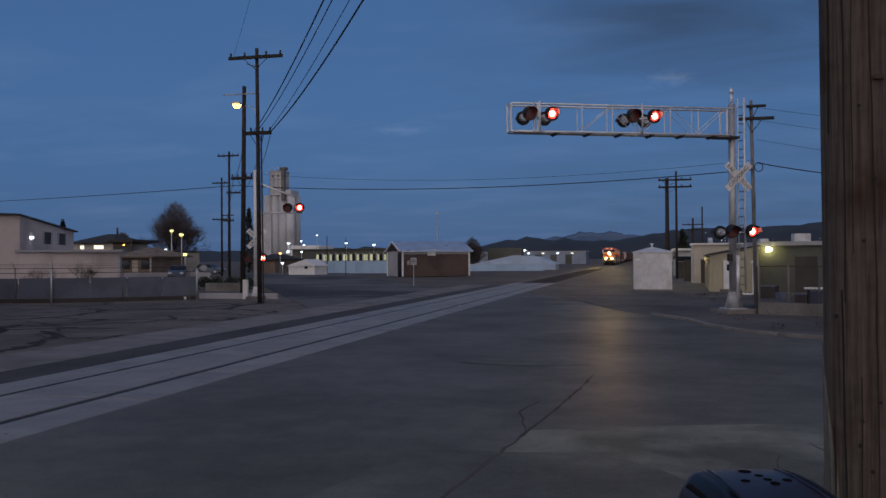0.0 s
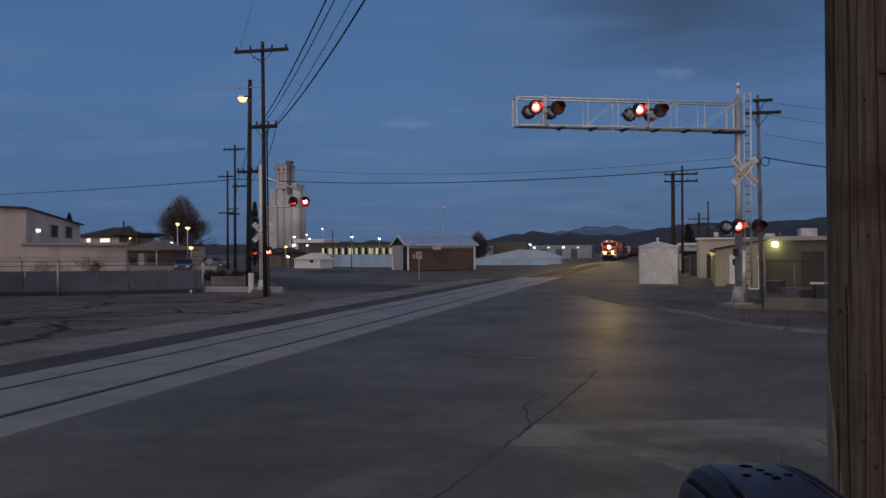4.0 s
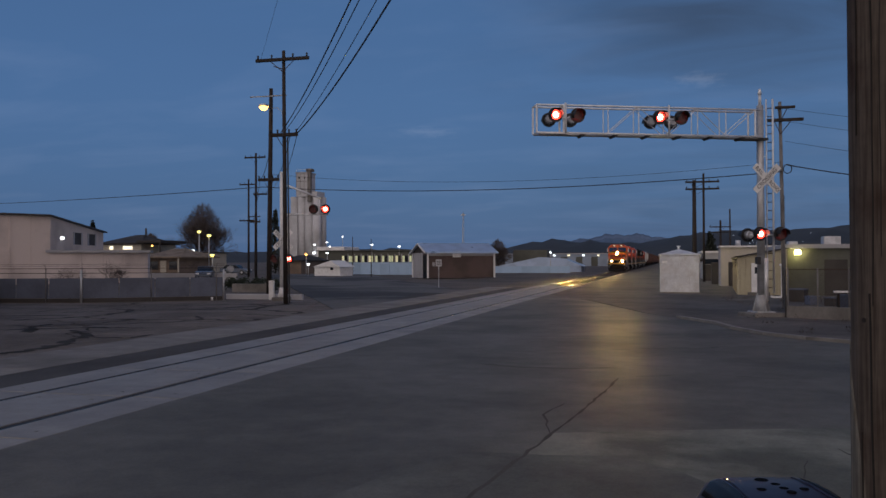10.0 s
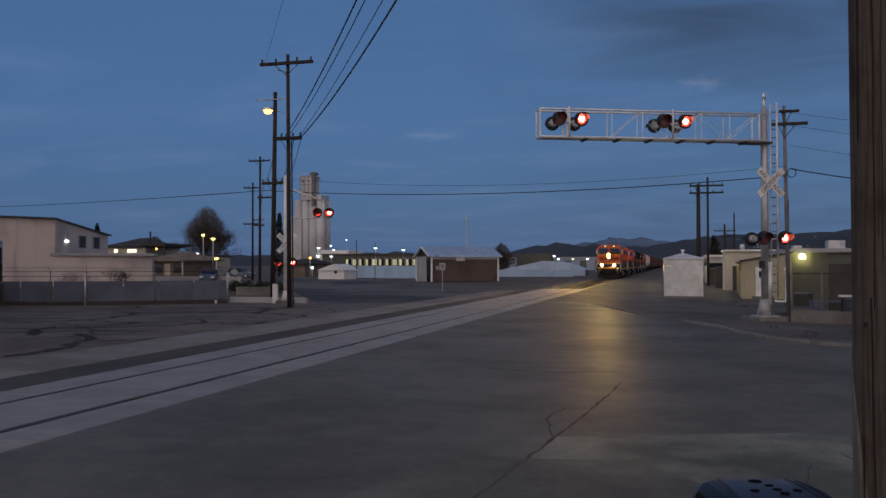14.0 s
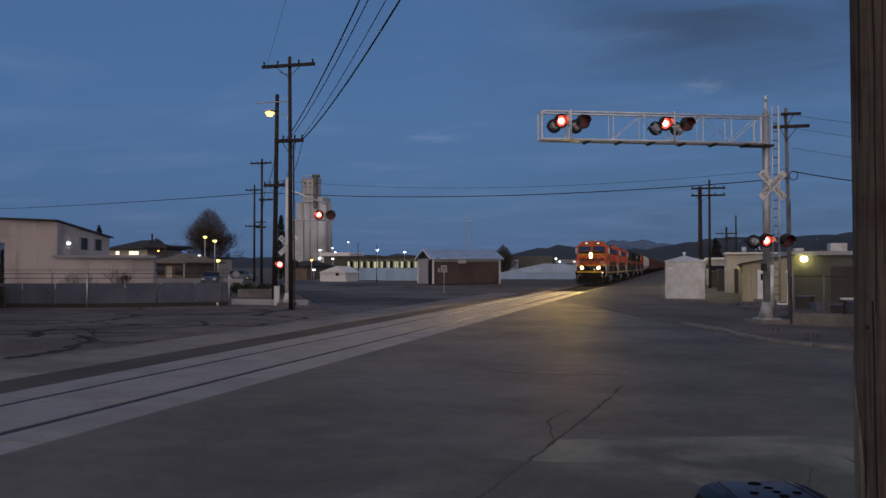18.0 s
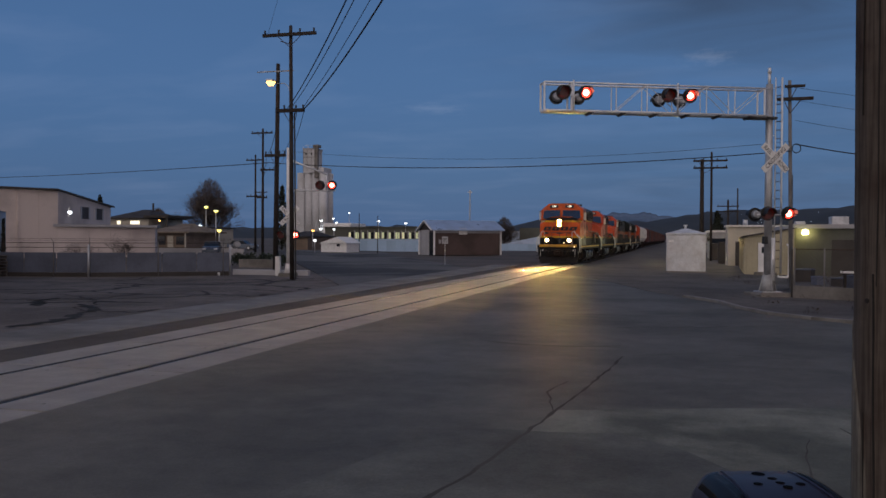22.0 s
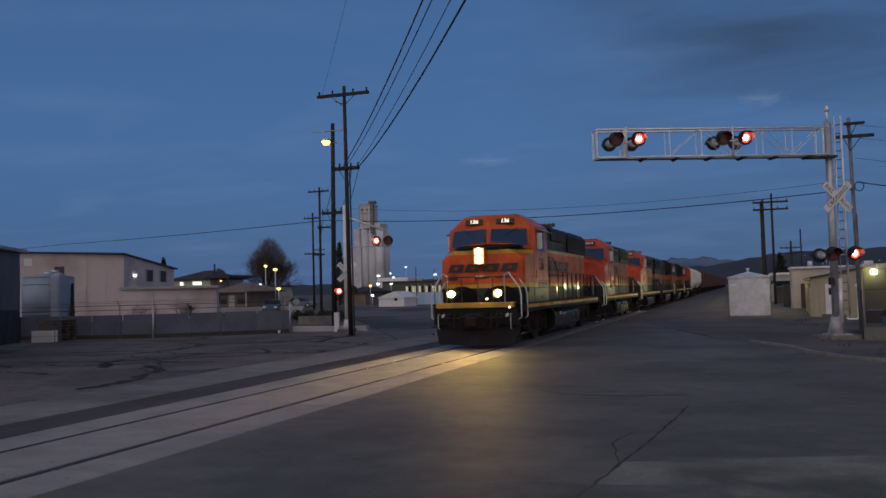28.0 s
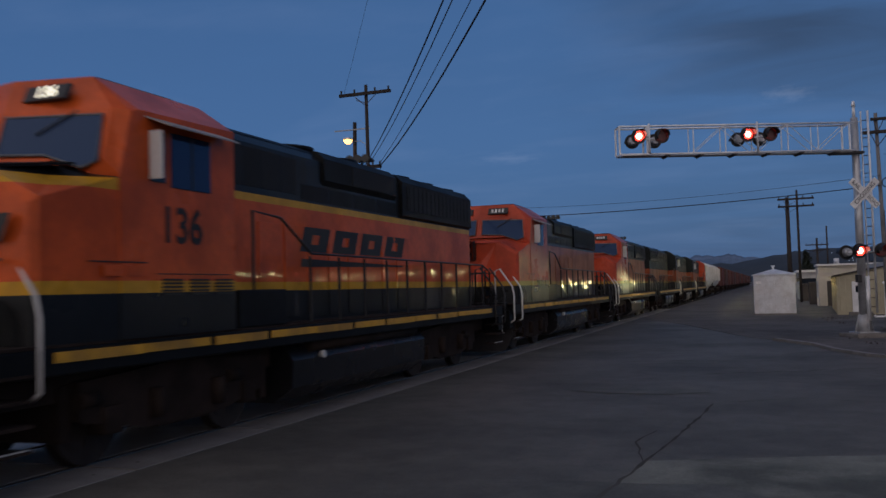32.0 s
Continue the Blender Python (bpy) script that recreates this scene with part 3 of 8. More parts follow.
patch("worn_patch", -0.5, 5.3, 2.7, 2.9, 0.0033, M_ASPHALT_PATCH, 9, "darker worn patch in the pale apron", 0.2)

# paler worn bands across the far street
sheet("street_band", [(-18.6, 42.9), (-20.4, 47.6), (-17.6, 53.2), (-16.2, 52.6), (-17.4, 45.4)], -0.017, M_ASPHALT_OLD, "pale worn band across the far street", "road", 0.02)

# ---- track ----
track = thing("railway_track", "railway track set in concrete crossing panels", "railway track", at(0, 0), kind="structure")
track_bed = part("track_bed", prism(B(), [(F_EDGE, -60), (N_EDGE, -60), (N_EDGE, 60), (F_EDGE, 60)], -0.3, -0.062), M_TAR, track)
for side, x in (("near", TRACK_X + GAUGE_HALF), ("far", TRACK_X - GAUGE_HALF)):
    bm = B()
    # a crowned head with worn, well rounded corners
    corner = [(0.020 + 0.016 * math.sin(radians(a)), -0.004 + 0.016 * math.cos(radians(a))) for a in range(90, 9, -10)]
    head = [(-0.036, -0.03), (0.036, -0.03)] + corner + [(0.010, 0.0135), (0, 0.014), (-0.010, 0.0135)] + [(-hx, hz) for hx, hz in corner[::-1]]
    loft(bm, [[(x + hx, y, hz) for hx, hz in head] for y in (-60, 700)], smooth=True)
    for x0, x1, z0, z1 in ((x - 0.012, x + 0.012, -0.12, -0.03), (x - 0.07, x + 0.07, -0.15, -0.12)):
        box(bm, x0, x1, -60, 700, z0, z1, 0.004)
    rail = part("rail", bm, M_RAIL, track, "rusty steel rail with polished corners")
    for side_of in (-1, 1):
        strip = [(side_of * (0.020 + 0.0166 * math.sin(radians(a))), -0.004 + 0.0166 * math.cos(radians(a))) for a in range(28, 81, 13)]
        bm = B()
        rows = [[bm.verts.new((x + hx, y, hz)) for hx, hz in strip] for y in (-60, 700)]
        for k in range(len(strip) - 1):
            bm.faces.new((rows[0][k], rows[0][k + 1], rows[1][k + 1], rows[1][k])).smooth = True
        part("running_edge", bm, M_RAIL_BRIGHT, rail, "polished running edge")
panel_data = {}
for key, x0, x1 in (("near_panel", TRACK_X + GAUGE_HALF + 0.065, N_EDGE), ("gauge_panel", TRACK_X - GAUGE_HALF + 0.057, TRACK_X + GAUGE_HALF - 0.09), ("far_panel", F_EDGE, TRACK_X - GAUGE_HALF - 0.045)):
    for k in range(28):
        y0 = 7.85 - 2.8 * 7 + k * 2.8
        if key not in panel_data:
            bm = box(B(), x0 - (x0 + x1) / 2, x1 - (x0 + x1) / 2, 0.018, 2.782, -0.1, 0.006, 0.012)
            ob = part("crossing_panel", bm, M_CONCRETE, track)
            panel_data[key] = ob.data
        else:
            ob = new("crossing_panel", panel_data[key])
            ob.parent = track
        ob.location = ((x0 + x1) / 2, y0, 0)
bolt_data = None
for k in range(20):
    for dx in (-1.28, -0.42, 0.42, 1.28):
        for dy in (0.35, 2.45):
            if bolt_data is None:
                ob = part("lag_bolt", rod(B(), (0, 0, 0), (0, 0, 0.008), 0.024, 8), M_CONC_OLD, track)
                bolt_data = ob.data
            else:
                ob = new("lag_bolt", bolt_data)
                ob.parent = track
            ob.location = (TRACK_X + dx, 2.25 + k * 2.8 + dy, 0.001)
ballast = B()
prism(ballast, [(TRACK_X - 2.3, 58.5), (TRACK_X + 2.3, 58.5), (TRACK_X + 2.3, 700), (TRACK_X - 2.3, 700)], -0.3, -0.04)
part("ballast", ballast, M_GRAVEL, track)
tie = None
for k in range(150):
    if tie is None:
        ob = part("sleeper", box(B(), -1.3, 1.3, -0.11, 0.11, -0.16, -0.026, 0.01), M_WOOD_POLE, track)
        tie = ob.data
    else:
        ob = new("sleeper", tie)
        ob.parent = track
    ob.location = (TRACK_X, 59.2 + k * 0.62, 0)

# ---- distance: hills ----
def hills(name, profile, dist, mat, label, seed):
    """A ridge at that distance; profile: azimuth in degrees and slope above the eye."""
    bm = B()
    prev = None
    noise_at = lambda a: noise.fractal(Vector((a * 0.9 + seed, seed, 0)), 0.8, 2.2, 5) * 0.0034
    az0, az1 = profile[0][0], profile[-1][0]
    n = 160
    for i in range(n + 1):
        az = az0 + (az1 - az0) * i / n
        el = np.interp(az, [p[0] for p in profile], [p[1] for p in profile]) + noise_at(az)
        a = radians(az)
        cols = []
        for k, (dd, f) in enumerate(((0, 0.0), (120, 0.35), (330, 0.7), (650, 1.0), (1000, 0.6))):
            d = dist + dd
            z = -0.5 if k == 0 else EYE_Z + el * f * (dist + 650)
            w = noise.fractal(Vector((az * 0.7, k * 3.1, seed)), 0.8, 2.2, 4) * 12 * (1 if 0 < k < 3 else 0)
            cols.append(bm.verts.new((d * math.sin(a), d * math.cos(a), z + w)))
        if prev:
            for k in range(4):
                f = bm.faces.new((prev[k], cols[k], cols[k + 1], prev[k + 1]))
                f.smooth = True
        prev = cols
    return tagged(part(name, bm, mat), label, "hill", kind="structure")


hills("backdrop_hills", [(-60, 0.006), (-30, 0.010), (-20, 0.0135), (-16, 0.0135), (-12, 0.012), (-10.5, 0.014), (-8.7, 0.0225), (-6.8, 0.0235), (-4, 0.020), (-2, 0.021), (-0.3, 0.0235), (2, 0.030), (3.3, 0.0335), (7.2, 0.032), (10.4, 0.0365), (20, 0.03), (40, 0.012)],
      1900, M_HILL_HAZE, "dark wooded hills along the horizon, tinted blue for haze", 3.0)
hills("backdrop_mountain", [(-12, 0.004), (-8, 0.019), (-5, 0.027), (-3.3, 0.0295), (-2, 0.030), (-1, 0.027), (0.5, 0.022), (4, 0.01)], 3600, M_SNOW_HAZE, "snowy mountain ridge far off, coloured pale blue for haze", 9.0)

# lamps of houses on the wooded hillside
rnd = random.Random(40)
hill_lamps = B()
for k in range(46):
    az = radians(rnd.uniform(3.5, 14.0))
    el = rnd.uniform(0.012, 0.030)
    d = 1880.0
    c = Vector((d * math.sin(az), d * math.cos(az), EYE_Z + el * d))
    r = rnd.uniform(0.3, 0.8)
    box(hill_lamps, c.x - r, c.x + r, c.y - r, c.y + r, c.z - r * 0.7, c.z + r * 0.7)
tagged(part("hillside_lamps", hill_lamps, M_LAMP_SOFT), "scattered pale house lamps on the dark hillside", "lamps", kind="stuff")

# ---- crossing signals ----
SHUTTERS = []  # (leaf, True if it belongs to the lamps that light first)


def signal_head(parent, x, y, z, first, lit=True, turn=0.0, name="signal_head"):
    """A flashing lamp: round black background, hood, glowing lens and an added hinged leaf that hides it between
    flashes.
    """
    head = part(name, rod(B(), (0, 0.03, 0), (0, 0.22, 0), 0.155, 18, 0.11), M_SIGNAL_BLACK if lit else M_GALV, parent)
    head.matrix_basis = at(x, y, z, turn)
    bm = B()
    rod(bm, (0, 0.0, 0), (0, 0.03, 0), 0.238, 28)
    part("background_disc", bm, M_SIGNAL_BLACK, head, "round black background disc")
    bm = B()
    n = 18
    outer = []
    for i in range(n + 1):
        a = radians(-35 + 250 * i / n)
        outer.append((math.cos(a), math.sin(a)))
    for r in (0.182, 0.176):
        ring = [[bm.verts.new((r * c, yy, r * s)) for c, s in outer] for yy in (0.0, -0.14, -0.30)]
        for k in range(n):
            for j in range(2):
                if j == 1 and (k < 2 or k > n - 3):
                    continue
                bm.faces.new((ring[j][k], ring[j][k + 1], ring[j + 1][k + 1], ring[j + 1][k]))
    part("hood", bm, M_SIGNAL_BLACK, head, "black sheet-metal hood")
    if lit:
        bm = rod(B(), (0, -0.002, 0), (0, -0.02, 0), 0.152, 24)
        part("lens", bm, M_RED_LIT, head, "glowing red lens")
        part("lamp", rod(B(), (0, -0.02, 0), (0, -0.026, 0), 0.095, 16), M_RED_CORE, head)
        leaf = part("leaf", rod(B(), (0, 0, -0.153), (0, -0.006, -0.153), 0.170, 24), M_RED_LEAF, head, "dark red leaf added to hide the lens between flashes")
        leaf.matrix_basis = pose(0, -0.04, 0.153)
        SHUTTERS.append((leaf, first, parent))
    return head


def crossbuck(parent, x, y, z, words=True):
    """Two crossed white boards with black letters."""
    for k, (ang, text) in enumerate(((-45, ("RAIL", "ROAD")), (45, ("CROSSING",)))):
        bm = box(B(), -0.61, 0.61, -0.012 - 0.016 * k, -0.016 * k, -0.115, 0.115, 0.004)
        board = part("crossbuck_board", bm, M_WHITE, parent, "white reflective board")
        board.matrix_basis = pose(x, y, z, 0, -ang, 0)
        if words:
            if len(text) == 1:
                letters(text[0], 0.2, M_LETTER, board, pose(0, -0.033, 0, 90, 0, 0), squeeze=0.98)
            else:
                letters(text[0], 0.2, M_LETTER, board, pose(-0.37, -0.016, 0, 90, 0, 0), squeeze=0.85)
                letters(text[1], 0.2, M_LETTER, board, pose(0.37, -0.016, 0, 90, 0, 0), squeeze=0.8)


def cantilever_signal():
    t = thing("cantilever_signal", "galvanised railway crossing signal with a truss arm over the street", "railway signal", at(3.0, 31.1, 0, 23.3))
    part("foundation", box(B(), -0.55, 0.75, -0.6, 0.6, -0.25, 0.12, 0.03), M_CONC_OLD, t, "stained concrete footing")
    part("base_plate", box(B(), -0.34, 0.34, -0.34, 0.34, 0.12, 0.16, 0.008), M_GALV, t)
    bm = B()
    for a in range(4):
        c, s = math.cos(a * math.pi / 2), math.sin(a * math.pi / 2)
        loft(bm, [[(c * 0.15 - s * 0.012, s * 0.15 + c * 0.012, 0.16), (c * 0.33 - s * 0.012, s * 0.33 + c * 0.012, 0.16), (c * 0.33 + s * 0.012, s * 0.33 - c * 0.012, 0.16), (c * 0.15 + s * 0.012, s * 0.15 - c * 0.012, 0.16)],
                  [(c * 0.10 - s * 0.012, s * 0.10 + c * 0.012, 0.75), (c * 0.16 - s * 0.012, s * 0.16 + c * 0.012, 0.75), (c * 0.16 + s * 0.012, s * 0.16 - c * 0.012, 0.75), (c * 0.10 + s * 0.012, s * 0.10 - c * 0.012, 0.75)]])
    rod(bm, (0, 0, 0.16), (0, 0, 0.7), 0.27, 16, 0.17)
    part("base_flare", bm, M_GALV_DULL, t, "flared cast junction base")
    part("mast", rod(B(), (0, 0, 0.6), (0, 0, 7.12), 0.132, 20, 0.115), M_GALV, t)
    part("mast_sleeve", rod(B(), (0.10, -0.15, 0.5), (0.10, -0.15, 1.95), 0.07, 12), M_ALU, t)
    part("finial", rod(B(), (0, 0, 7.1), (0, 0, 7.55), 0.055, 12, 0.045), M_ALU, t)
    part("bell", rod(B(), (0, 0, 7.5), (0, 0, 7.68), 0.07, 14, 0.04), M_ALU, t)
    # truss arm
    root, tip, zl, zu = -0.12, -7.85, 6.03, 6.93
    for y in (-0.24, 0.24):
        for z in (zl, zu):
            part("chord", rod(B(), (root, y, z), (tip, y, z), 0.032, 8), M_ALU, t)
        xs = [-0.3, -1.35, -2.35, -3.35, -4.4, -5.45, -6.95, -7.85]
        for k, x in enumerate(xs):
            part("upright", rod(B(), (x, y, zl), (x, y, zu), 0.018 if 0 < k < 6 else 0.034, 6), M_ALU, t)
        for k in range(5):
            a, b = (zl, zu) if k % 2 else (zu, zl)
            part("diagonal", rod(B(), (xs[k], y, a), (xs[k + 1], y, b), 0.012, 6), M_ALU, t)
    for x in (-0.3, -2.35, -4.4, -6.95, -7.85):
        for z in (zl, zu):
            part("tie", rod(B(), (x, -0.24, z), (x, 0.24, z), 0.02, 6), M_ALU, t)
    part("walkway", box(B(), -7.85, -0.2, -0.22, 0.22, zl - 0.05, zl - 0.035), M_GALV, t, "grated walkway along the arm")
    for x in (-0.75, -1.9, -3.0, -4.1, -5.2, -6.3):
        part("bracket", loft(B(), [[(x - 0.1, -0.26, zl - 0.035), (x + 0.1, -0.26, zl - 0.035), (x, -0.26, zl - 0.11)], [(x - 0.1, 0.26, zl - 0.035), (x + 0.1, 0.26, zl - 0.035), (x, 0.26, zl - 0.11)]]), M_SIGNAL_BLACK, t)
    part("end_basket", box(B(), -7.85, -6.95, -0.6, -0.2, zl - 0.09, zl - 0.05, 0.004), M_GALV, t)
    part("clamp", box(B(), -0.85, 0.2, -0.2, 0.2, zl - 0.1, zl - 0.02, 0.01), M_SIGNAL_BLACK, t)
    for mid in (-6.9, -3.37):
        part("crossarm", rod(B(), (mid - 0.5, -0.30, 6.5), (mid + 0.5, -0.30, 6.5), 0.03, 8), M_ALU, t)
        part("crossarm_post", rod(B(), (mid, -0.30, 5.98), (mid, -0.30, 7.0), 0.035, 8), M_ALU, t)
        signal_head(t, mid - 0.37, -0.42, 6.58, True)
        signal_head(t, mid + 0.37, -0.42, 6.58, False)
        signal_head(t, mid - 0.37, 0.42, 6.55, True, False, 180, "rear_signal_head")
        signal_head(t, mid + 0.37, 0.42, 6.55, False, False, 180, "rear_signal_head")
    # lower pair on the mast
    part("crossarm", rod(B(), (-0.5, -0.2, 2.72), (0.75, -0.2, 2.72), 0.03, 8), M_ALU, t)
    signal_head(t, -0.25, -0.42, 2.76, True)
    signal_head(t, 0.48, -0.42, 2.76, False)
    signal_head(t, -0.30, 0.35, 2.74, True, False, 180, "rear_signal_head")
    part("cable_box", box(B(), -0.28, -0.14, -0.26, -0.1, 1.75, 2.0, 0.01), M_SIGNAL_BLACK, t)
    crossbuck(t, 0.06, -0.30, 4.62)
    part("crossbuck_bracket", rod(B(), (0.06, -0.29, 4.62), (0.06, -0.1, 4.62), 0.03, 8), M_ALU, t)
    # ladder
    lad = part("ladder", rod(rod(B(), (0.25, 0.04, 0.75), (0.25, 0.04, 7.35), 0.024, 8), (0.43, -0.06, 0.75), (0.43, -0.06, 7.35), 0.034, 8), M_ALU, t, "bright aluminium ladder")
    for k in range(22):
        part("rung", rod(B(), (0.25, 0.04, 0.95 + k * 0.29), (0.43, -0.06, 0.95 + k * 0.29), 0.016, 6), M_RAIL_WEB, lad)
    for z in (1.2, 3.3, 5.4, 7.0):
        part("standoff", rod(B(), (0.12, 0.0, z), (0.26, 0.03, z), 0.014, 6), M_ALU, lad)
    return t


def left_signal():
    t = thing("mast_signal", "white railway crossing signal mast with a short light arm", "railway signal", at(-18.47, 39.25, 0, 12))
    part("foundation", box(B(), -0.4, 0.4, -0.4, 0.4, -0.2, 0.14, 0.02), M_CONC_OLD, t)
    part("base_flare", rod(B(), (0, 0, 0.14), (0, 0, 0.6), 0.2, 12, 0.1), M_WHITE, t)
    part("mast", rod(B(), (0, 0, 0.3), (0, 0, 6.3), 0.09, 12, 0.08), M_WHITE, t)
    part("arm", rod(B(), (0.05, 0, 4.2), (2.35, 0, 4.2), 0.035, 8), M_ALU, t)
    part("arm_brace", rod(B(), (0.05, 0, 5.72), (1.95, 0, 4.98), 0.045, 8), M_ALU, t)
    part("arm_post", rod(B(), (1.9, 0, 4.15), (1.9, 0, 5.05), 0.03, 8), M_ALU, t)
    signal_head(t, 1.61, -0.12, 4.45, True)
    signal_head(t, 2.2, -0.12, 4.45, False)
    part("crossarm", rod(B(), (-0.45, -0.12, 2.0), (0.55, -0.12, 2.0), 0.03, 8), M_ALU, t)
    signal_head(t, -0.30, -0.2, 2.02, True)
    signal_head(t, 0.40, -0.2, 2.02, False)
    crossbuck(t, 0.11, -0.16, 2.95)
    part("control_box", box(B(), -0.62, -0.38, -0.1, 0.15, 0.0, 0.95, 0.02), M_WHITE, t)
    return t


cantilever_signal()
left_signal()
tagged(part("low_wall", box(B(), -3.3, 0.9, -0.15, 0.15, -0.2, 0.24, 0.03), M_PALE), "low pale concrete wall at the signal's foot", "wall").matrix_basis = at(-18.7, 40.3, 0, 0)
tagged(part("planter_wall", box(B(), -2.0, 0.6, -0.2, 0.2, -0.2, 0.46, 0.03), M_CONC_OLD), "low grey concrete wall with dark hedge behind", "wall").matrix_basis = at(-25.4, 51.0, 0, 0)


# ---- poles and wires ----
def pole(x, y, h, r, arms, label, lean=0.0, insulators=True, turn=0.0, wood=None):
    wood = wood or M_WOOD_POLE
    t = thing("utility_pole", label, "utility pole", at(x, y, 0, turn))
    part("shaft", rod(B(), (0, 0, -0.3), (lean, 0, h), r, 14, r * 0.72), wood, t)
    for z, x0, x1, thick in arms:
        cx = lean * z / h
        arm = part("crossarm", box(B(), cx + x0, cx + x1, -r - 0.11, -r + 0.01, z - thick / 2, z + thick / 2, 0.008), M_WOOD_POLE, t)
        for s in (x0, x1):
            part("brace", rod(B(), (cx + s * 0.5, -r - 0.05, z), (cx, -r, z - 0.55), 0.016, 5), M_RAIL_WEB, arm)
        if insulators:
            for k in range(4):
                px = cx + x0 + (x1 - x0) * (0.04, 0.3, 0.7, 0.96)[k]
                part("insulator", rod(B(), (px, -r - 0.05, z + thick / 2), (px, -r - 0.05, z + thick / 2 + 0.16), 0.035, 8, 0.05), M_SIGNAL_BLACK, arm)
    return t


def wire(pts, r=0.012, sag=0.3, name="overhead_wire", label="black overhead cable strung between the poles", n=14):
    bm = B()
    for a, b in zip(pts[:-1], pts[1:]):
        a, b = Vector(a), Vector(b)
        line = [a.lerp(b, i / n) - Vector((0, 0, sag * 4 * (i / n) * (1 - i / n))) for i in range(n + 1)]
        tube(bm, line, r, 5)
    return tagged(part(name, bm, M_WIRE), label, "cable", group="overhead wires")


pa = pole(-16.78, 36.1, 11.45, 0.108, [(11.02, -1.3, 1.3, 0.14), (7.6, -0.68, 0.72, 0.16)], "tall dark wooden utility pole with two crossarms", -0.1)
part("pole_bracket", rod(B(), (-0.1, -0.1, 10.6), (-0.55, -0.1, 10.75), 0.02, 6), M_RAIL_WEB, pa)
part("cable_riser", rod(B(), (0.2, -0.05, 0.0), (0.12, -0.05, 7.5), 0.035, 6), M_SIGNAL_BLACK, pa)
pb = pole(-22.4, 45.9, 11.9, 0.155, [(6.6, -0.65, 0.65, 0.16)], "wooden utility pole with a lit street lamp", 0.15)
part("light_crossarm", box(B(), -1.1, 1.2, -0.2, -0.14, 11.40, 11.46), M_GALV_DULL, pb)
part("lamp_arm", tube(B(), [(0.15, -0.1, 10.6), (0.14, -0.4, 10.78), (0.12, -0.8, 10.78)], 0.03), M_GALV, pb)
part("lamp_arm", tube(B(), [(0.15, -0.1, 10.75), (0.7, -0.3, 10.7), (0.98, -0.3, 10.45), (1.05, -0.3, 9.6), (1.08, -0.3, 7.9)], 0.02), M_GALV, pb)
part("lamp_head", box(B(), -0.10, 0.34, -1.1, -0.62, 10.70, 10.84, 0.04), M_GALV, pb)
part("lamp_bowl", rod(B(), (0.12, -0.88, 10.70), (0.12, -0.88, 10.50), 0.27, 14, 0.15), M_LAMP_WARM, pb, "glowing sodium lamp bowl")
pole(-43.5, 86.0, 13.7, 0.15, [(13.2, -1.25, 1.25, 0.16), (9.2, -0.2, 1.4, 0.16), (6.2, -0.6, 0.6, 0.16)], "wooden utility pole farther along the street")
pole(-52.9, 102.5, 12.6, 0.15, [(11.9, -1.2, 1.2, 0.16), (7.2, -1.2, 0.9, 0.16)], "distant wooden utility pole")
pole(-76.0, 150.0, 11.0, 0.2, [(10.4, -1.1, 1.1, 0.16)], "distant wooden utility pole")
pole(-96.0, 200.0, 11.0, 0.2, [(10.4, -1.1, 1.1, 0.16)], "distant wooden utility pole")
pole(2.12, 79.0, 8.9, 0.21, [(8.72, -0.75, 2.1, 0.15), (8.1, -0.75, 2.1, 0.15)], "dark wooden pole of a twin crossarm pair")
pole(2.95, 80.2, 9.6, 0.12, [], "slim wooden pole of a twin crossarm pair")
pole(7.6, 140.0, 8.0, 0.2, [(7.0, -1.6, 1.6, 0.15), (6.2, -1.6, 1.6, 0.15)], "far wooden pole beside the track")
pole(6.3, 98.0, 7.4, 0.10, [], "bare wooden pole by the yard")
pr = pole(4.42, 36.8, 8.2, 0.085, [(7.95, -0.2, 0.55, 0.1), (7.45, -0.5, 0.85, 0.12)], "grey utility pole behind the crossing signal", -0.12, insulators=False, wood=M_GREY_WOOD)
pole(9.8, 82.0, 7.6, 0.12, [], "thin pole among the yard buildings")

# the big pole beside the camera
near = thing("near_pole", "big weathered wooden utility pole with long drying splits", "utility pole", at(0.93, 3.96, 0))
bm = B()
rings = []
rnd = random.Random(4)
for k in range(24):
    z = -0.3 + k * 0.55
    r = 0.178 - 0.0022 * k
    rings.append([((r + 0.003 * noise.noise(Vector((i * 1.3, z * 0.5, 0)))) * math.cos(i * math.tau / 40) - 0.0035 * k, (r + 0.003 * noise.noise(Vector((i * 1.3, z * 0.5, 0)))) * math.sin(i * math.tau / 40), z) for i in range(40)])
loft(bm, rings, smooth=True)
part("shaft", bm, M_NEAR_WOOD, near)
# the paler grey flank, low on the shaft
rings = []
for k in range(16):
    z = -0.3 + k * 0.13
    r = 0.178 - 0.004 * (z + 0.3)
    limit = -2.5 + 0.07 * noise.noise(Vector((0, z * 0.9, 3))) - 1.1 * max(0.0, (k - 9) / 6) ** 1.6
    arc = []
    for i in range(12):
        a, proud = -3.7 + (limit + 3.7) * i / 11, r + (0.0042 if 0 < i < 11 and k < 15 else -0.004)
        arc.append((proud * math.cos(a) - 0.0064 * (z + 0.3), proud * math.sin(a), z))
    rings.append(arc)
part("bleached_flank", loft(B(), rings, cap=False, smooth=True), M_FLANK_WOOD, near, "paler grey flank")
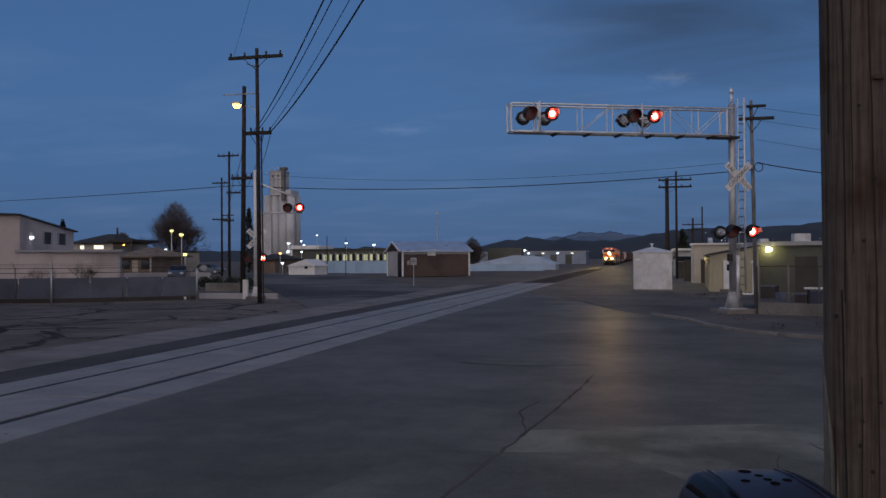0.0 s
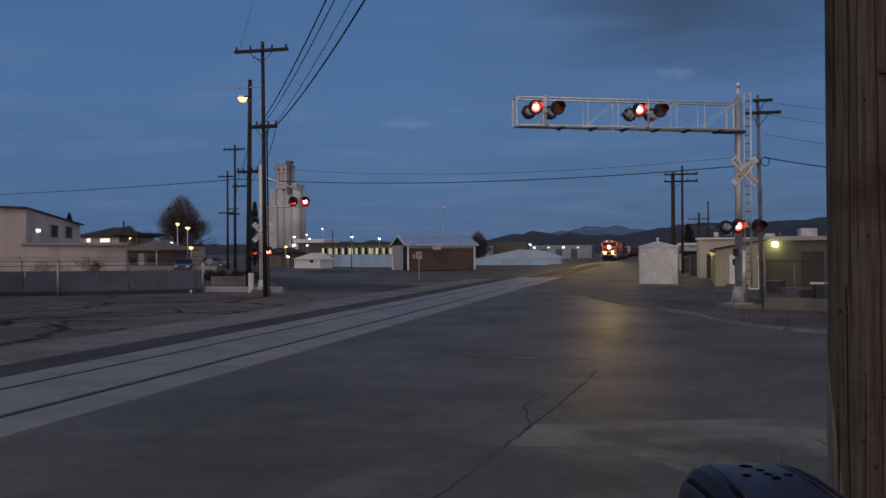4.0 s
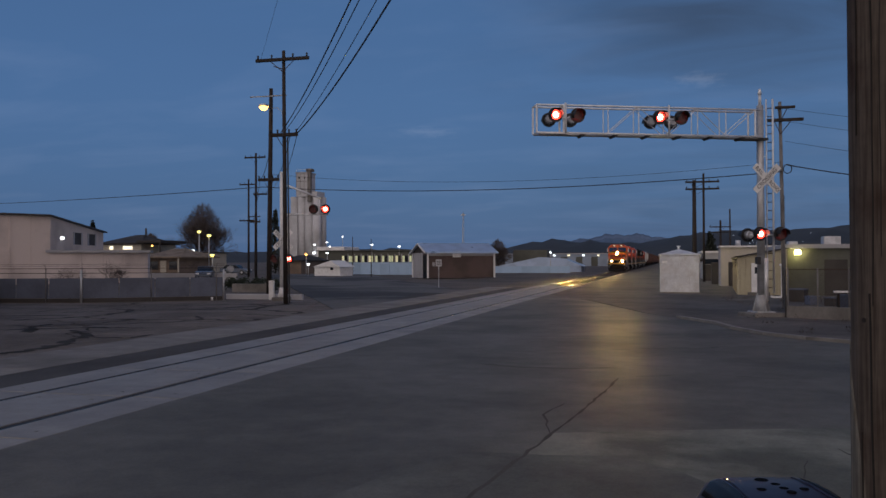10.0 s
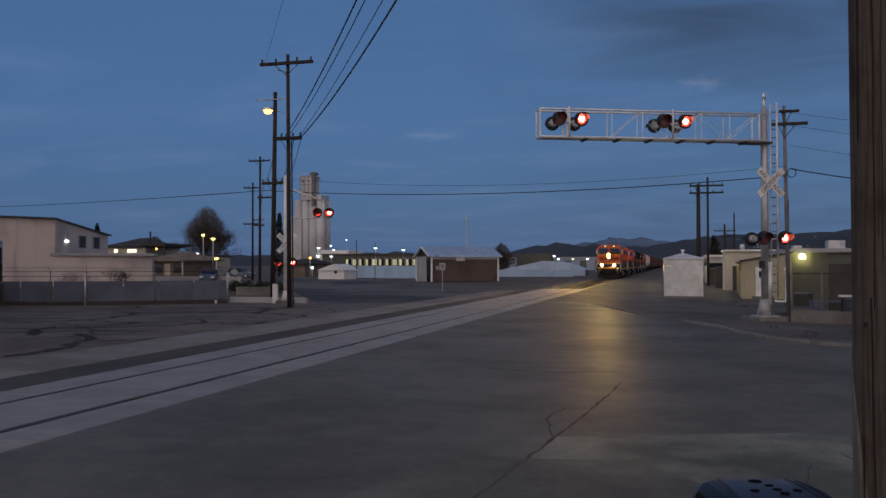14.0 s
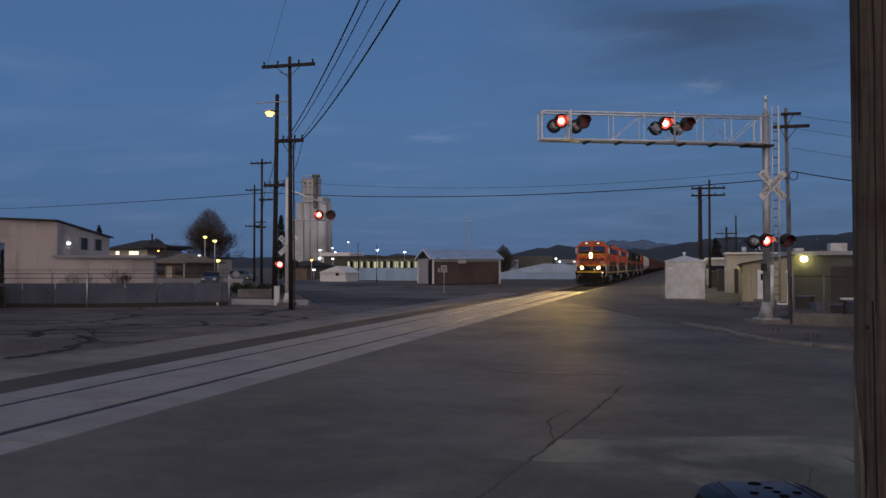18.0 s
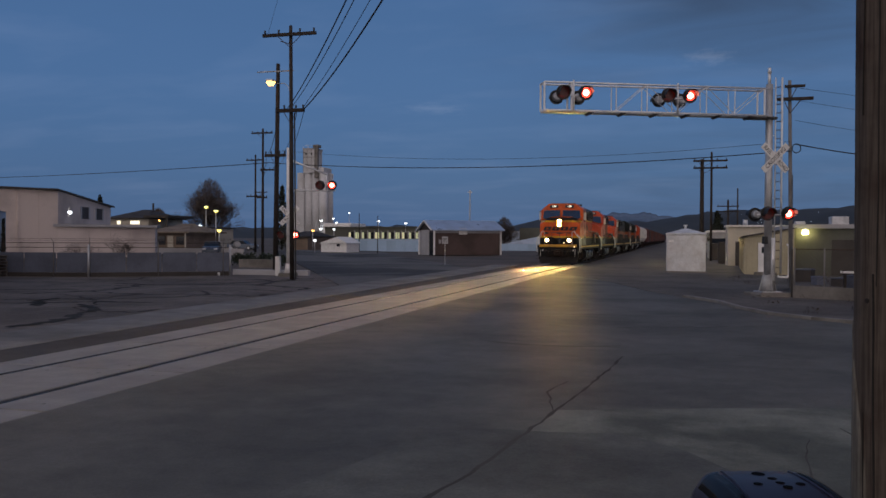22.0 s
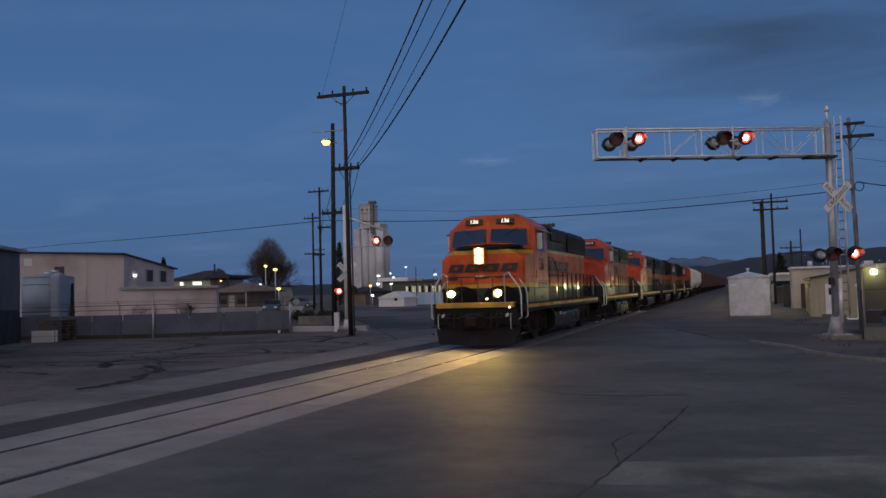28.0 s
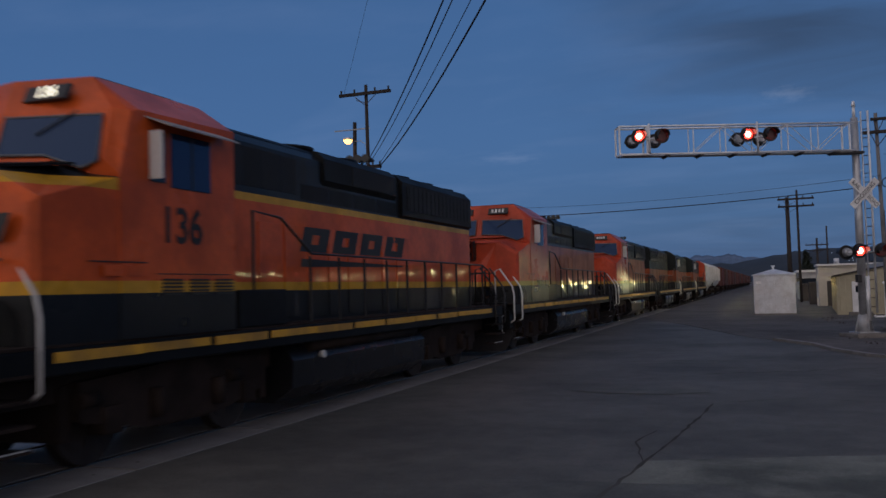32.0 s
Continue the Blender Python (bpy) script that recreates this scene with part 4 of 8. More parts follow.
# drying splits: slim wedges of shadow let into the shaft
for k, (a, z0, z1, w) in enumerate(((-2.36, -0.2, 1.75, 0.0055), (-2.62, -0.2, 1.18, 0.004), (-2.28, 1.7, 4.6, 0.004), (-1.95, 0.3, 1.4, 0.003), (-1.62, 0.6, 4.4, 0.003), (-1.3, -0.2, 1.5, 0.004), (-2.05, 1.9, 4.2, 0.003), (-2.7, 2.4, 5.2, 0.003))):
    line = []
    for i in range(17):
        za = z0 + (z1 - z0) * i / 16
        rr, aa = (0.1805 if a < -2.5 else 0.1765) - 0.004 * za, a + 0.025 * math.sin(za * 2.3 + k) + 0.01 * math.sin(za * 9 + k)
        line.append((rr * math.cos(aa) - 0.0064 * za, rr * math.sin(aa), za))
    part("split", tube(B(), line, w, 5), M_KNOT, near, "dark drying split")
for a, z, r in ((-1.95, 1.22, 0.009), (-2.0, 1.12, 0.011), (-1.75, 1.02, 0.010), (-1.72, 0.86, 0.008), (-1.55, 1.3, 0.008), (-2.55, 1.64, 0.012), (-1.85, 1.95, 0.009), (-1.9, 2.5, 0.008), (-1.6, 2.2, 0.010)):
    rr = 0.1745 - 0.004 * z
    c = Vector((rr * math.cos(a) - 0.0064 * z, rr * math.sin(a), z))
    part("knot", rod(B(), c, c + Vector((math.cos(a), math.sin(a), 0)) * 0.006, r, 9, r * 0.8), M_KNOT, near, "dark knot hole")
for z in (0.9, 2.6):
    part("staple", box(B(), -0.02, 0.02, -0.186, -0.17, z, z + 0.02, 0.003), M_RAIL_WEB, near)

# the lines from the street pole to the big pole overhead
wire([(-16.15, 35.9, 7.62), (6.0, -1.0, 11.4)], 0.026, 1.15, n=30)
wire([(-16.95, 35.9, 7.66), (4.48, -1.2, 10.4)], 0.020, 0.95, n=30)
wire([(-16.85, 35.9, 7.60), (4.68, -1.2, 10.4)], 0.014, 1.05, n=30)
wire([(-16.25, 35.9, 7.64), (5.6, -1.0, 11.3)], 0.012, 0.9, n=30)
wire([(-17.9, 35.9, 11.1), (4.6, -1.3, 15.5)], 0.006, 0.4, n=30)
for dx, z in ((-0.6, 7.6), (0.3, 7.6), (0.6, 7.5)):
    wire([(-16.8 + dx, 36.0, z), (-22.3 + dx, 45.8, 6.7), (-43.3 + dx, 86.0, 9.3 if dx > 0 else 6.3)], 0.014, 0.5)
# the long span across the street
wire([(-64.0, 70.0, 7.55), (-22.75, 45.8, 6.2)], 0.022, 0.1)
wire([(-117.6, 101.5, 9.3), (-64.0, 70.0, 7.55)], 0.022, 0.1)
wire([(-22.75, 45.8, 6.2), (4.35, 36.7, 5.40)], 0.020, 0.46, n=24)
wire([(-22.5, 45.8, 6.95), (4.35, 36.7, 5.78)], 0.008, 0.62, n=24)
wire([(4.5, 36.7, 5.67), (22.0, 27.0, 5.2)], 0.022, 1.2, n=24)
for z, zz, sag in ((7.9, 4.6, 0.5), (7.4, 3.9, 0.5), (6.6, 3.6, 0.6)):
    wire([(4.5, 36.7, z), (22.0, 27.0, zz)], 0.007, sag)
part("cable_coil", tube(B(), [(0.14 + 0.16 * math.cos(k * math.tau / 12), -0.1, 5.5 + 0.18 * math.sin(k * math.tau / 12)) for k in range(13)], 0.018, 6), M_WIRE, pr, "black coil of spare cable")

# ---- signal hut ----
def hut():
    t = thing("signal_hut", "silver sheet-metal signal hut with a low roof", "hut", at(0.52, 52.9, 0, 2))
    part("foundation", box(B(), -1.15, 1.15, -1.15, 1.15, -0.15, 0.05, 0.02), M_CONC_OLD, t)
    part("body", box(B(), -1.07, 1.07, -1.07, 1.07, 0.05, 2.18, 0.02), M_HUT, t)
    part("roof", loft(B(), [[(-1.13, -1.13, 2.18), (1.13, -1.13, 2.18), (1.13, 1.13, 2.18), (-1.13, 1.13, 2.18)], [(-1.13, -1.13, 2.24), (1.13, -1.13, 2.24), (1.13, 1.13, 2.24), (-1.13, 1.13, 2.24)], [(-0.1, -0.1, 2.52), (0.1, -0.1, 2.52), (0.1, 0.1, 2.52), (-0.1, 0.1, 2.52)]]), M_HUT, t)
    part("vent", rod(rod(B(), (0, 0, 2.5), (0, 0, 2.68), 0.06, 10), (0, 0, 2.68), (0, 0, 2.74), 0.11, 10), M_ALU, t)
    for x in (-1.07, -0.54, 0.0, 0.54, 1.07):
        part("seam", box(B(), x - 0.012, x + 0.012, -1.085, -1.07, 0.08, 2.16), M_HUT, t)
    part("door", box(B(), -1.085, -1.07, -0.5, 0.45, 0.1, 2.05, 0.004), M_HUT, t)
    part("data_plate", box(B(), -0.98, -0.7, -1.09, -1.07, 1.72, 1.86), M_WHITE, t)
    return t


hut()

# ---- the train ----
M_CAB = livery("orange_cab_enamel", [(1.5, BLACK), (1.93, BLACK), (2.06, YELLOW), (9, ORANGE)])
M_NOSE = livery("nose_enamel", [(1.5, BLACK), (1.92, BLACK), (2.06, YELLOW), (3.05, ORANGE), (3.19, YELLOW), (9, BLACK)])
M_HOOD = livery("hood_enamel", [(1.5, BLACK), (1.93, BLACK), (2.06, YELLOW), (3.30, ORANGE), (3.40, YELLOW), (9, BLACK)], 0.5, spec=0.15, coat=0.27)
M_BLACK_PAINT = material("black_enamel", (0.009, 0.010, 0.011), 0.5, spec=0.12, vary=0.3, grain=8, blotch=1.2, bump=0.05)
M_GRILLE = material("black_grille", (0.008, 0.008, 0.008), 0.7, vary=0.3, grain=30, bump=0.5)
M_UNDER = material("underframe_grime", (0.030, 0.021, 0.017), 0.85, spec=0.15, vary=0.35, grain=10, blotch=1.5, bump=0.2)
M_PLOUGH = material("black_plough_steel", (0.014, 0.012, 0.012), 0.7, spec=0.2, vary=0.35, grain=10, blotch=1.5, bump=0.2)
M_SILL = material("yellow_sill", YELLOW, 0.5, vary=0.35, grain=8, blotch=1.4, bump=0.05, second=(0.36, 0.2, 0.03))
M_COOLER = material("grey_roof_paint", (0.16, 0.165, 0.16), 0.6, vary=0.3, grain=8, blotch=2.0, bump=0.05)
M_VISOR = material("pale_visor", (0.34, 0.31, 0.29), 0.6, vary=0.2, bump=0.02)
M_TANK = material("black_tank_enamel", (0.014, 0.014, 0.016), 0.28, spec=0.4, vary=0.3, grain=6, blotch=1.2, bump=0.05)
M_GASKET = material("grey_rubber_gasket", (0.10, 0.10, 0.105), 0.6, vary=0.2, bump=0.0)
M_HANDRAIL = material("white_handrail", (0.62, 0.62, 0.60), 0.5, vary=0.2, bump=0.03)
M_RAIL_DARK = material("dark_handrail", (0.02, 0.02, 0.02), 0.5, vary=0.2, bump=0.03)
M_WHEEL = material("wheel_steel", (0.040, 0.030, 0.024), 0.6, 0.4, vary=0.35, grain=12, blotch=3)
M_HEADLIGHT = glow("headlight_glow", (1.0, 0.62, 0.18), 290.0)
M_SURROUND_GLOW = glow("headlight_surround_glow", (1.0, 0.50, 0.09), 1.5)
M_DITCH = glow("ditch_beam_glow", (1.0, 0.56, 0.15), 250000.0)
M_BEAM = glow("beam_glow", (1.0, 0.60, 0.20), 68000000.0)
M_MARKER = glow("small_marker_glow", (1.0, 0.8, 0.42), 4.0)
M_NUMBER = glow("number_glow", (1.0, 0.90, 0.68), 1.2)
M_CAB_OLD = livery("faded_orange_cab", [(1.5, BLACK), (1.93, BLACK), (2.06, (0.4, 0.24, 0.04)), (9, (0.44, 0.062, 0.026))])
M_NOSE_OLD = livery("faded_orange_nose", [(1.5, BLACK), (1.92, BLACK), (2.06, (0.4, 0.24, 0.04)), (9, (0.47, 0.064, 0.026))])
M_HOOD_OLD = livery("faded_hood", [(1.5, BLACK), (1.93, (0.05, 0.055, 0.05)), (2.06, (0.4, 0.25, 0.06)), (3.34, (0.36, 0.11, 0.05)), (9, (0.03, 0.034, 0.033))], 0.5, spec=0.15, coat=0.27)
M_HOOD_GREEN = livery("dark_hood", [(1.5, BLACK), (1.93, (0.04, 0.045, 0.04)), (2.06, (0.3, 0.2, 0.06)), (2.9, (0.32, 0.085, 0.035)), (9, (0.012, 0.016, 0.015))], 0.5, spec=0.15, coat=0.27)
WHEELS = []


def slab(bm, pts, n, d):
    """A flat plate: pts shifted by d along n."""
    n = Vector(n).normalized() * d
    return loft(bm, [[Vector(p) for p in pts], [Vector(p) + n for p in pts]])


def logo(parent, m, w, mat, sign=1, bow=0.0, h=0.42):
    """Four slanted blocks and a tapering bar, standing for a mark that is not lettered."""
    step = w / 4.05
    for k in range(4):
        bm = B()
        x = -w / 2 + k * step
        sl = 0.42 * h
        c, e = step * 0.82, step * 0.30
        for pts in ([(x, 0), (x + e, 0), (x + e + sl, h), (x + sl, h)], [(x + c - e, 0), (x + c, 0), (x + c + sl, h), (x + c - e + sl, h)],
                    [(x + e + sl * 0.7, h * 0.7), (x + c - e + sl * 0.7, h * 0.7), (x + c - e + sl, h), (x + e + sl, h)], [(x + e, 0), (x + c - e, 0), (x + c - e + sl * 0.3, h * 0.3), (x + e + sl * 0.3, h * 0.3)]):
            slab(bm, [m @ Vector((px * sign, pz, -bow * abs(px))) for px, pz in pts], m.to_3x3() @ Vector((0, 0, 1)), 0.004)
        part("emblem_block", bm, M_LETTER, parent)
    bm = slab(B(), [m @ Vector((px * sign, pz, -bow * abs(px))) for px, pz in ((-w / 2 + 0.05, -0.12), (-w / 2 + 0.02, -0.26), (w * 0.45, -0.2), (w * 0.45, -0.17))], m.to_3x3() @ Vector((0, 0, 1)), 0.004)
    part("emblem_bar", bm, M_LETTER, parent)


def truck(parent, y):
    frame_bm = B()
    for s in (-1, 1):
        loft(frame_bm, [[(s * 1.02, y - 1.85, 0.55), (s * 1.02, y - 0.75, 0.34), (s * 1.02, y + 0.75, 0.34), (s * 1.02, y + 1.85, 0.55), (s * 1.02, y + 1.85, 0.98), (s * 1.02, y, 1.10), (s * 1.02, y - 1.85, 0.98)],
                        [(s * 1.16, y - 1.85, 0.55), (s * 1.16, y - 0.75, 0.34), (s * 1.16, y + 0.75, 0.34), (s * 1.16, y + 1.85, 0.55), (s * 1.16, y + 1.85, 0.98), (s * 1.16, y, 1.10), (s * 1.16, y - 1.85, 0.98)]])
    box(frame_bm, -1.1, 1.1, y - 0.5, y + 0.5, 0.3, 1.15)
    for dy in (-1.95, 1.95):
        box(frame_bm, -1.05, 1.05, y + dy - 0.08, y + dy + 0.08, 0.35, 0.95)
    fr = part("truck_frame", frame_bm, M_UNDER, parent, "grimy cast truck frame")
    for dy in (-1.37, 1.37):
        bm = B()
        for s in (-1, 1):
            rod(bm, (s * 0.69, 0, 0), (s * 0.82, 0, 0), 0.508, 28)
            rod(bm, (s * 0.66, 0, 0), (s * 0.69, 0, 0), 0.535, 28)
            rod(bm, (s * 0.82, 0, 0), (s * 0.835, 0, 0), 0.40, 20)
            for k in range(5):
                a = k * math.tau / 5
                rod(bm, (s * 0.83, 0.27 * math.cos(a), 0.27 * math.sin(a)), (s * 0.845, 0.27 * math.cos(a), 0.27 * math.sin(a)), 0.06, 8)
        rod(bm, (-1.0, 0, 0), (1.0, 0, 0), 0.09, 10)
        w = part("wheelset", bm, M_WHEEL, parent)
        w.matrix_basis = pose(0, y + dy, 0.508)
        WHEELS.append((w, y + dy))
        for s in (-1, 1):
            part("axle_box", box(B(), s * 1.08 - 0.13, s * 1.08 + 0.13, y + dy - 0.16, y + dy + 0.16, 0.36, 0.68, 0.03), M_UNDER, fr)
            part("spring", rod(B(), (s * 1.19, y + dy * 0.45, 0.45), (s * 1.19, y + dy * 0.45, 0.8), 0.1, 10), M_UNDER, fr)
            part("brake_cylinder", rod(B(), (s * 1.14, y + dy - 0.5, 0.78), (s * 1.14, y + dy - 0.2, 0.78), 0.09, 10), M_UNDER, fr)


def lamp_unit(parent, x, y, z, r, lit, name, label, deep=0.13):
    """A lamp: a glowing ring lens and, deep in its barrel, the beam's source."""
    if not lit:
        return part(name, rod(B(), (x, y + 0.02, z), (x, y, z), r, 18), M_GLASS_DARK, parent, label)
    n, ri = 24, r * 0.56
    # the headlight throws a pencil beam far down the track, the ditch light a tall, narrow one
    pencil = name == "headlight"
    slim, tall, aim = (0.092, 0.095, 0.0065) if pencil else (0.22, 1.12, 0.0)
    def circle(rr, yy):
        wx, wz = (rr * slim, rr * tall) if rr <= ri else (rr, rr)
        up = aim if yy > y + 0.08 else 0.0
        return [(x + wx * math.cos(k * math.tau / n), yy, z + up + wz * math.sin(k * math.tau / n)) for k in range(n)]
    lens = part(name, loft(B(), [circle(r, y + 0.02), circle(r, y), circle(ri, y), circle(ri, y + 0.02)], cap=False), M_HEADLIGHT, parent, label)
    part("lamp_barrel", loft(B(), [circle(ri, y + 0.02), circle(ri, y + deep)], cap=False), M_SIGNAL_BLACK, parent)
    bm = B()
    bm.faces.new([bm.verts.new(p) for p in circle(ri * 0.98, y + deep - 0.01)])
    part("lamp_source", bm, M_BEAM if pencil else M_DITCH, parent, "blinding beam source")
    part("lamp_back", rod(B(), (x, y + deep - 0.004, z), (x, y + deep + 0.03, z), r * 1.22, n), M_SIGNAL_BLACK, parent)
    part("lamp_shell", loft(B(), [circle(r * 1.04, y + 0.015), circle(r * 1.18, y + deep + 0.02)], cap=False), M_SIGNAL_BLACK, parent)
    return lens


def locomotive(name, label, cab_mat, nose_mat, hood_mat, lead=False, number=None, cab_back=False):
    t = thing(name, label, "locomotive", group="locomotives of the train")
    flip = -1 if cab_back else 1
    L = 17.5
    part("underframe", box(B(), -1.5, 1.5, 0.6, L - 0.3, 1.12, 1.40, 0.02), M_BLACK_PAINT, t)
    for s in (-1, 1):
        for k in range(11):
            part("sill_stripe", box(B(), s * 1.508 - 0.012, s * 1.508 + 0.012, 1.5 + k * 1.345, 1.5 + k * 1.345 + (1.22 if k % 3 else 1.33), 1.25 + 0.008 * (k % 2), 1.36, 0.002), M_SILL, t, "worn yellow sill stripe")
    part("centre_sill", box(B(), -1.0, 1.0, 0.9, L - 0.6, 0.78, 1.12), M_UNDER, t)
    part("walkway", box(B(), -1.5, 1.5, 0.45, L - 0.15, 1.40, 1.43), M_UNDER, t)
    part("anticlimber", box(B(), -1.3, 1.3, 0.24, 0.6, 1.29, 1.47, 0.03), M_SILL if lead else M_BLACK_PAINT, t)
    for y0, s in ((0.3, 1), (L, -1)):
        part("pilot", loft(B(), [[(-1.4, y0 + s * 0.05, 1.25), (1.4, y0 + s * 0.05, 1.25), (1.4, y0 + s * 0.4, 1.25), (-1.4, y0 + s * 0.4, 1.25)], [(-1.4, y0 + s * 0.02, 0.75), (1.4, y0 + s * 0.02, 0.75), (1.4, y0 + s * 0.4, 0.75), (-1.4, y0 + s * 0.4, 0.75)]]), M_BLACK_PAINT, t)
        part("coupler", loft(B(), [[(-0.12, y0, 0.72), (0.12, y0, 0.72), (0.12, y0, 1.0), (-0.12, y0, 1.0)], [(-0.2, y0 - s * 0.3, 0.70), (0.2, y0 - s * 0.3, 0.70), (0.2, y0 - s * 0.3, 1.02), (-0.2, y0 - s * 0.3, 1.02)], [(-0.16, y0 - s * 0.42, 0.74), (0.16, y0 - s * 0.42, 0.74), (0.16, y0 - s * 0.42, 0.98), (-0.16, y0 - s * 0.42, 0.98)]]), M_UNDER, t)
        for x in (-0.95, -0.7, 0.7, 0.95):
            part("air_hose", tube(B(), [(x, y0 - s * 0.02, 1.1), (x * 0.95, y0 - s * 0.16, 0.85), (x * 0.6, y0 - s * 0.2, 0.62), (x * 0.45, y0 - s * 0.1, 0.8)], 0.025), M_UNDER, t)
        part("uncoupling_lever", tube(B(), [(-1.35, y0 - s * 0.12, 1.0), (-0.5, y0 - s * 0.16, 0.98), (0, y0 - s * 0.2, 1.12), (0.5, y0 - s * 0.16, 0.98), (1.35, y0 - s * 0.12, 1.0)], 0.012), M_RAIL_DARK, t)
        for xx in (-1.38, 1.38):
            for k in range(4):
                part("step", box(B(), xx - 0.22, xx + 0.13, y0 + s * 0.62 - 0.3, y0 + s * 0.62 + 0.3, 0.42 + 0.24 * k, 0.45 + 0.24 * k), M_UNDER, t)
            part("step_edge", box(B(), xx - 0.03 + 0.08 * (1 if xx > 0 else -1), xx + 0.03 + 0.08 * (1 if xx > 0 else -1), y0 + s * 0.62 - 0.3, y0 + s * 0.62 + 0.3, 0.43, 0.455), M_HANDRAIL, t)
            sx = 1 if xx > 0 else -1
            for yy in (y0 + s * 0.15, y0 + s * 1.0):
                part("stair_handrail", tube(B(), [(sx * 0.98, yy, 1.43), (sx * 0.98, yy, 2.36), (sx * 1.12, yy, 2.42), (sx * 1.47, yy, 1.92), (sx * 1.52, yy, 1.7), (sx * 1.52, yy, 0.98), (sx * 1.40, yy, 0.9)], 0.024, 8), M_HANDRAIL if s > 0 else M_RAIL_DARK, t, "white painted stair handrail" if s > 0 else "dark stair handrail")
        part("end_rail", tube(B(), [(-0.98, y0 + s * 0.1, 2.3), (0.98, y0 + s * 0.1, 2.3)], 0.018), M_RAIL_DARK, t)
        for x in (-0.98, -0.45, 0.1, 0.6):
            part("end_stanchion", rod(B(), (x, y0 + s * 0.1, 1.42), (x, y0 + s * 0.1, 2.3), 0.016, 6), M_RAIL_DARK, t)
    def plough_ring(z, yc, ys, w):
        front = [(w * f, yc + (ys - yc) * abs(f) ** 1.6, z) for f in (-1, -0.75, -0.5, -0.25, 0, 0.25, 0.5, 0.75, 1)]
        return front + [(w, ys + 0.16, z), (-w, ys + 0.16, z)]
    part("plow", loft(B(), [plough_ring(0.78, 0.34, 0.62, 1.42), plough_ring(0.55, 0.22, 0.58, 1.40), plough_ring(0.32, 0.04, 0.48, 1.34), plough_ring(0.12, -0.12, 0.36, 1.24)]), M_PLOUGH, t, "black grimy snow plough")
    for x in (-1.05, -0.85, 0.9, 1.1):
        part("glad_hand", rod(B(), (x, 0.30, 1.08), (x, 0.16, 1.04), 0.045, 8), M_HANDRAIL if abs(x) > 0.95 else M_WHEEL, t)
    for x in (-0.62, -0.42, 0.40, 0.58, 0.76):
        part("brake_hose", tube(B(), [(x, 0.32, 1.16), (x * 1.02, 0.12, 1.0), (x * 1.05, 0.08, 0.74), (x * 0.96, 0.16, 0.60)], 0.028, 6), M_UNDER, t)
    for x in (-1.22, 1.22):
        part("grab_iron", tube(B(), [(x, 0.34, 0.62), (x, 0.2, 0.64), (x, 0.2, 1.08), (x, 0.34, 1.1)], 0.014, 6), M_HANDRAIL, t)
    part("coupler_pocket", box(B(), -0.34, 0.34, 0.16, 0.36, 0.62, 1.12, 0.04), M_UNDER, t)
    # nose
    def nose_ring(y, w, zt, c, zb=1.43, cw=0.0):
        return [(-w, y, zb), (w, y, zb), (w, y, zt - c), (w - c * 1.1, y, zt), (-w + c * 1.1, y, zt), (-w, y, zt - c)]
    def nose_sec(yc, ys, w, zt, ch):
        # front bows back from yc at the middle to ys at the sides
        mid = (yc + ys) / 2
        return [(-w, ys, 1.43), (-w * 0.5, mid - 0.02, 1.43), (0, yc, 1.43), (w * 0.5, mid - 0.02, 1.43), (w, ys, 1.43), (w, ys, zt - ch), (w * 0.60, mid, zt), (0, yc, zt + 0.02), (-w * 0.60, mid, zt), (-w, ys, zt - ch)]
    part("nose", loft(B(), [nose_sec(1.08, 1.30, 1.38, 3.20, 0.36), nose_sec(1.14, 1.38, 1.44, 3.25, 0.34), nose_sec(2.06, 2.20, 1.5, 3.35, 0.20), nose_sec(2.30, 2.46, 1.52, 3.39, 0.16)]), nose_mat, t, bevel=0.02)
    if lead:
        part("nose_cap", loft(B(), [[(-0.84, 1.20, 3.22), (0, 1.10, 3.265), (0.84, 1.20, 3.22), (0.84, 1.20, 3.255), (0, 1.10, 3.295), (-0.84, 1.20, 3.255)], [(-1.16, 2.16, 3.345), (0, 2.04, 3.42), (1.16, 2.16, 3.345), (1.16, 2.16, 3.375), (0, 2.04, 3.445), (-1.16, 2.16, 3.375)]]), M_BLACK_PAINT, t, "black anti-glare nose top")
        for sx in (-1, 1):
            for nm, rx, rz, off, mt in (("nose_arch", 0.60, 0.56, 0.0, M_BLACK_PAINT),):
                bm = B()
                top, bot = [], []
                for k in range(17):
                    a = math.pi * k / 16
                    x = sx * 0.68 + rx * math.cos(a)
                    yy = 1.08 + 0.22 * abs(x) / 1.38 - 0.03 - off
                    top.append(bm.verts.new((x, yy, 1.44 + rz * math.sin(a) ** 0.7)))
                    bot.append(bm.verts.new((x, yy, 1.44)))
                for k in range(16):
                    bm.faces.new((bot[k], bot[k + 1], top[k + 1], top[k]))
                part(nm, bm, mt, t)
    part("nose_door", box(B(), -0.80, -0.22, 1.10, 1.14, 2.1, 2.42, 0.01), nose_mat, t)
    part("headlight_case", loft(B(), [[(-0.18, 0.93, 2.73), (0.18, 0.93, 2.73), (0.18, 0.93, 3.27), (-0.18, 0.93, 3.27)], [(-0.21, 1.3, 2.70), (0.21, 1.3, 2.70), (0.21, 1.3, 3.29), (-0.21, 1.3, 3.29)]], cap=False), M_SIGNAL_BLACK if not lead else M_CAB, t)
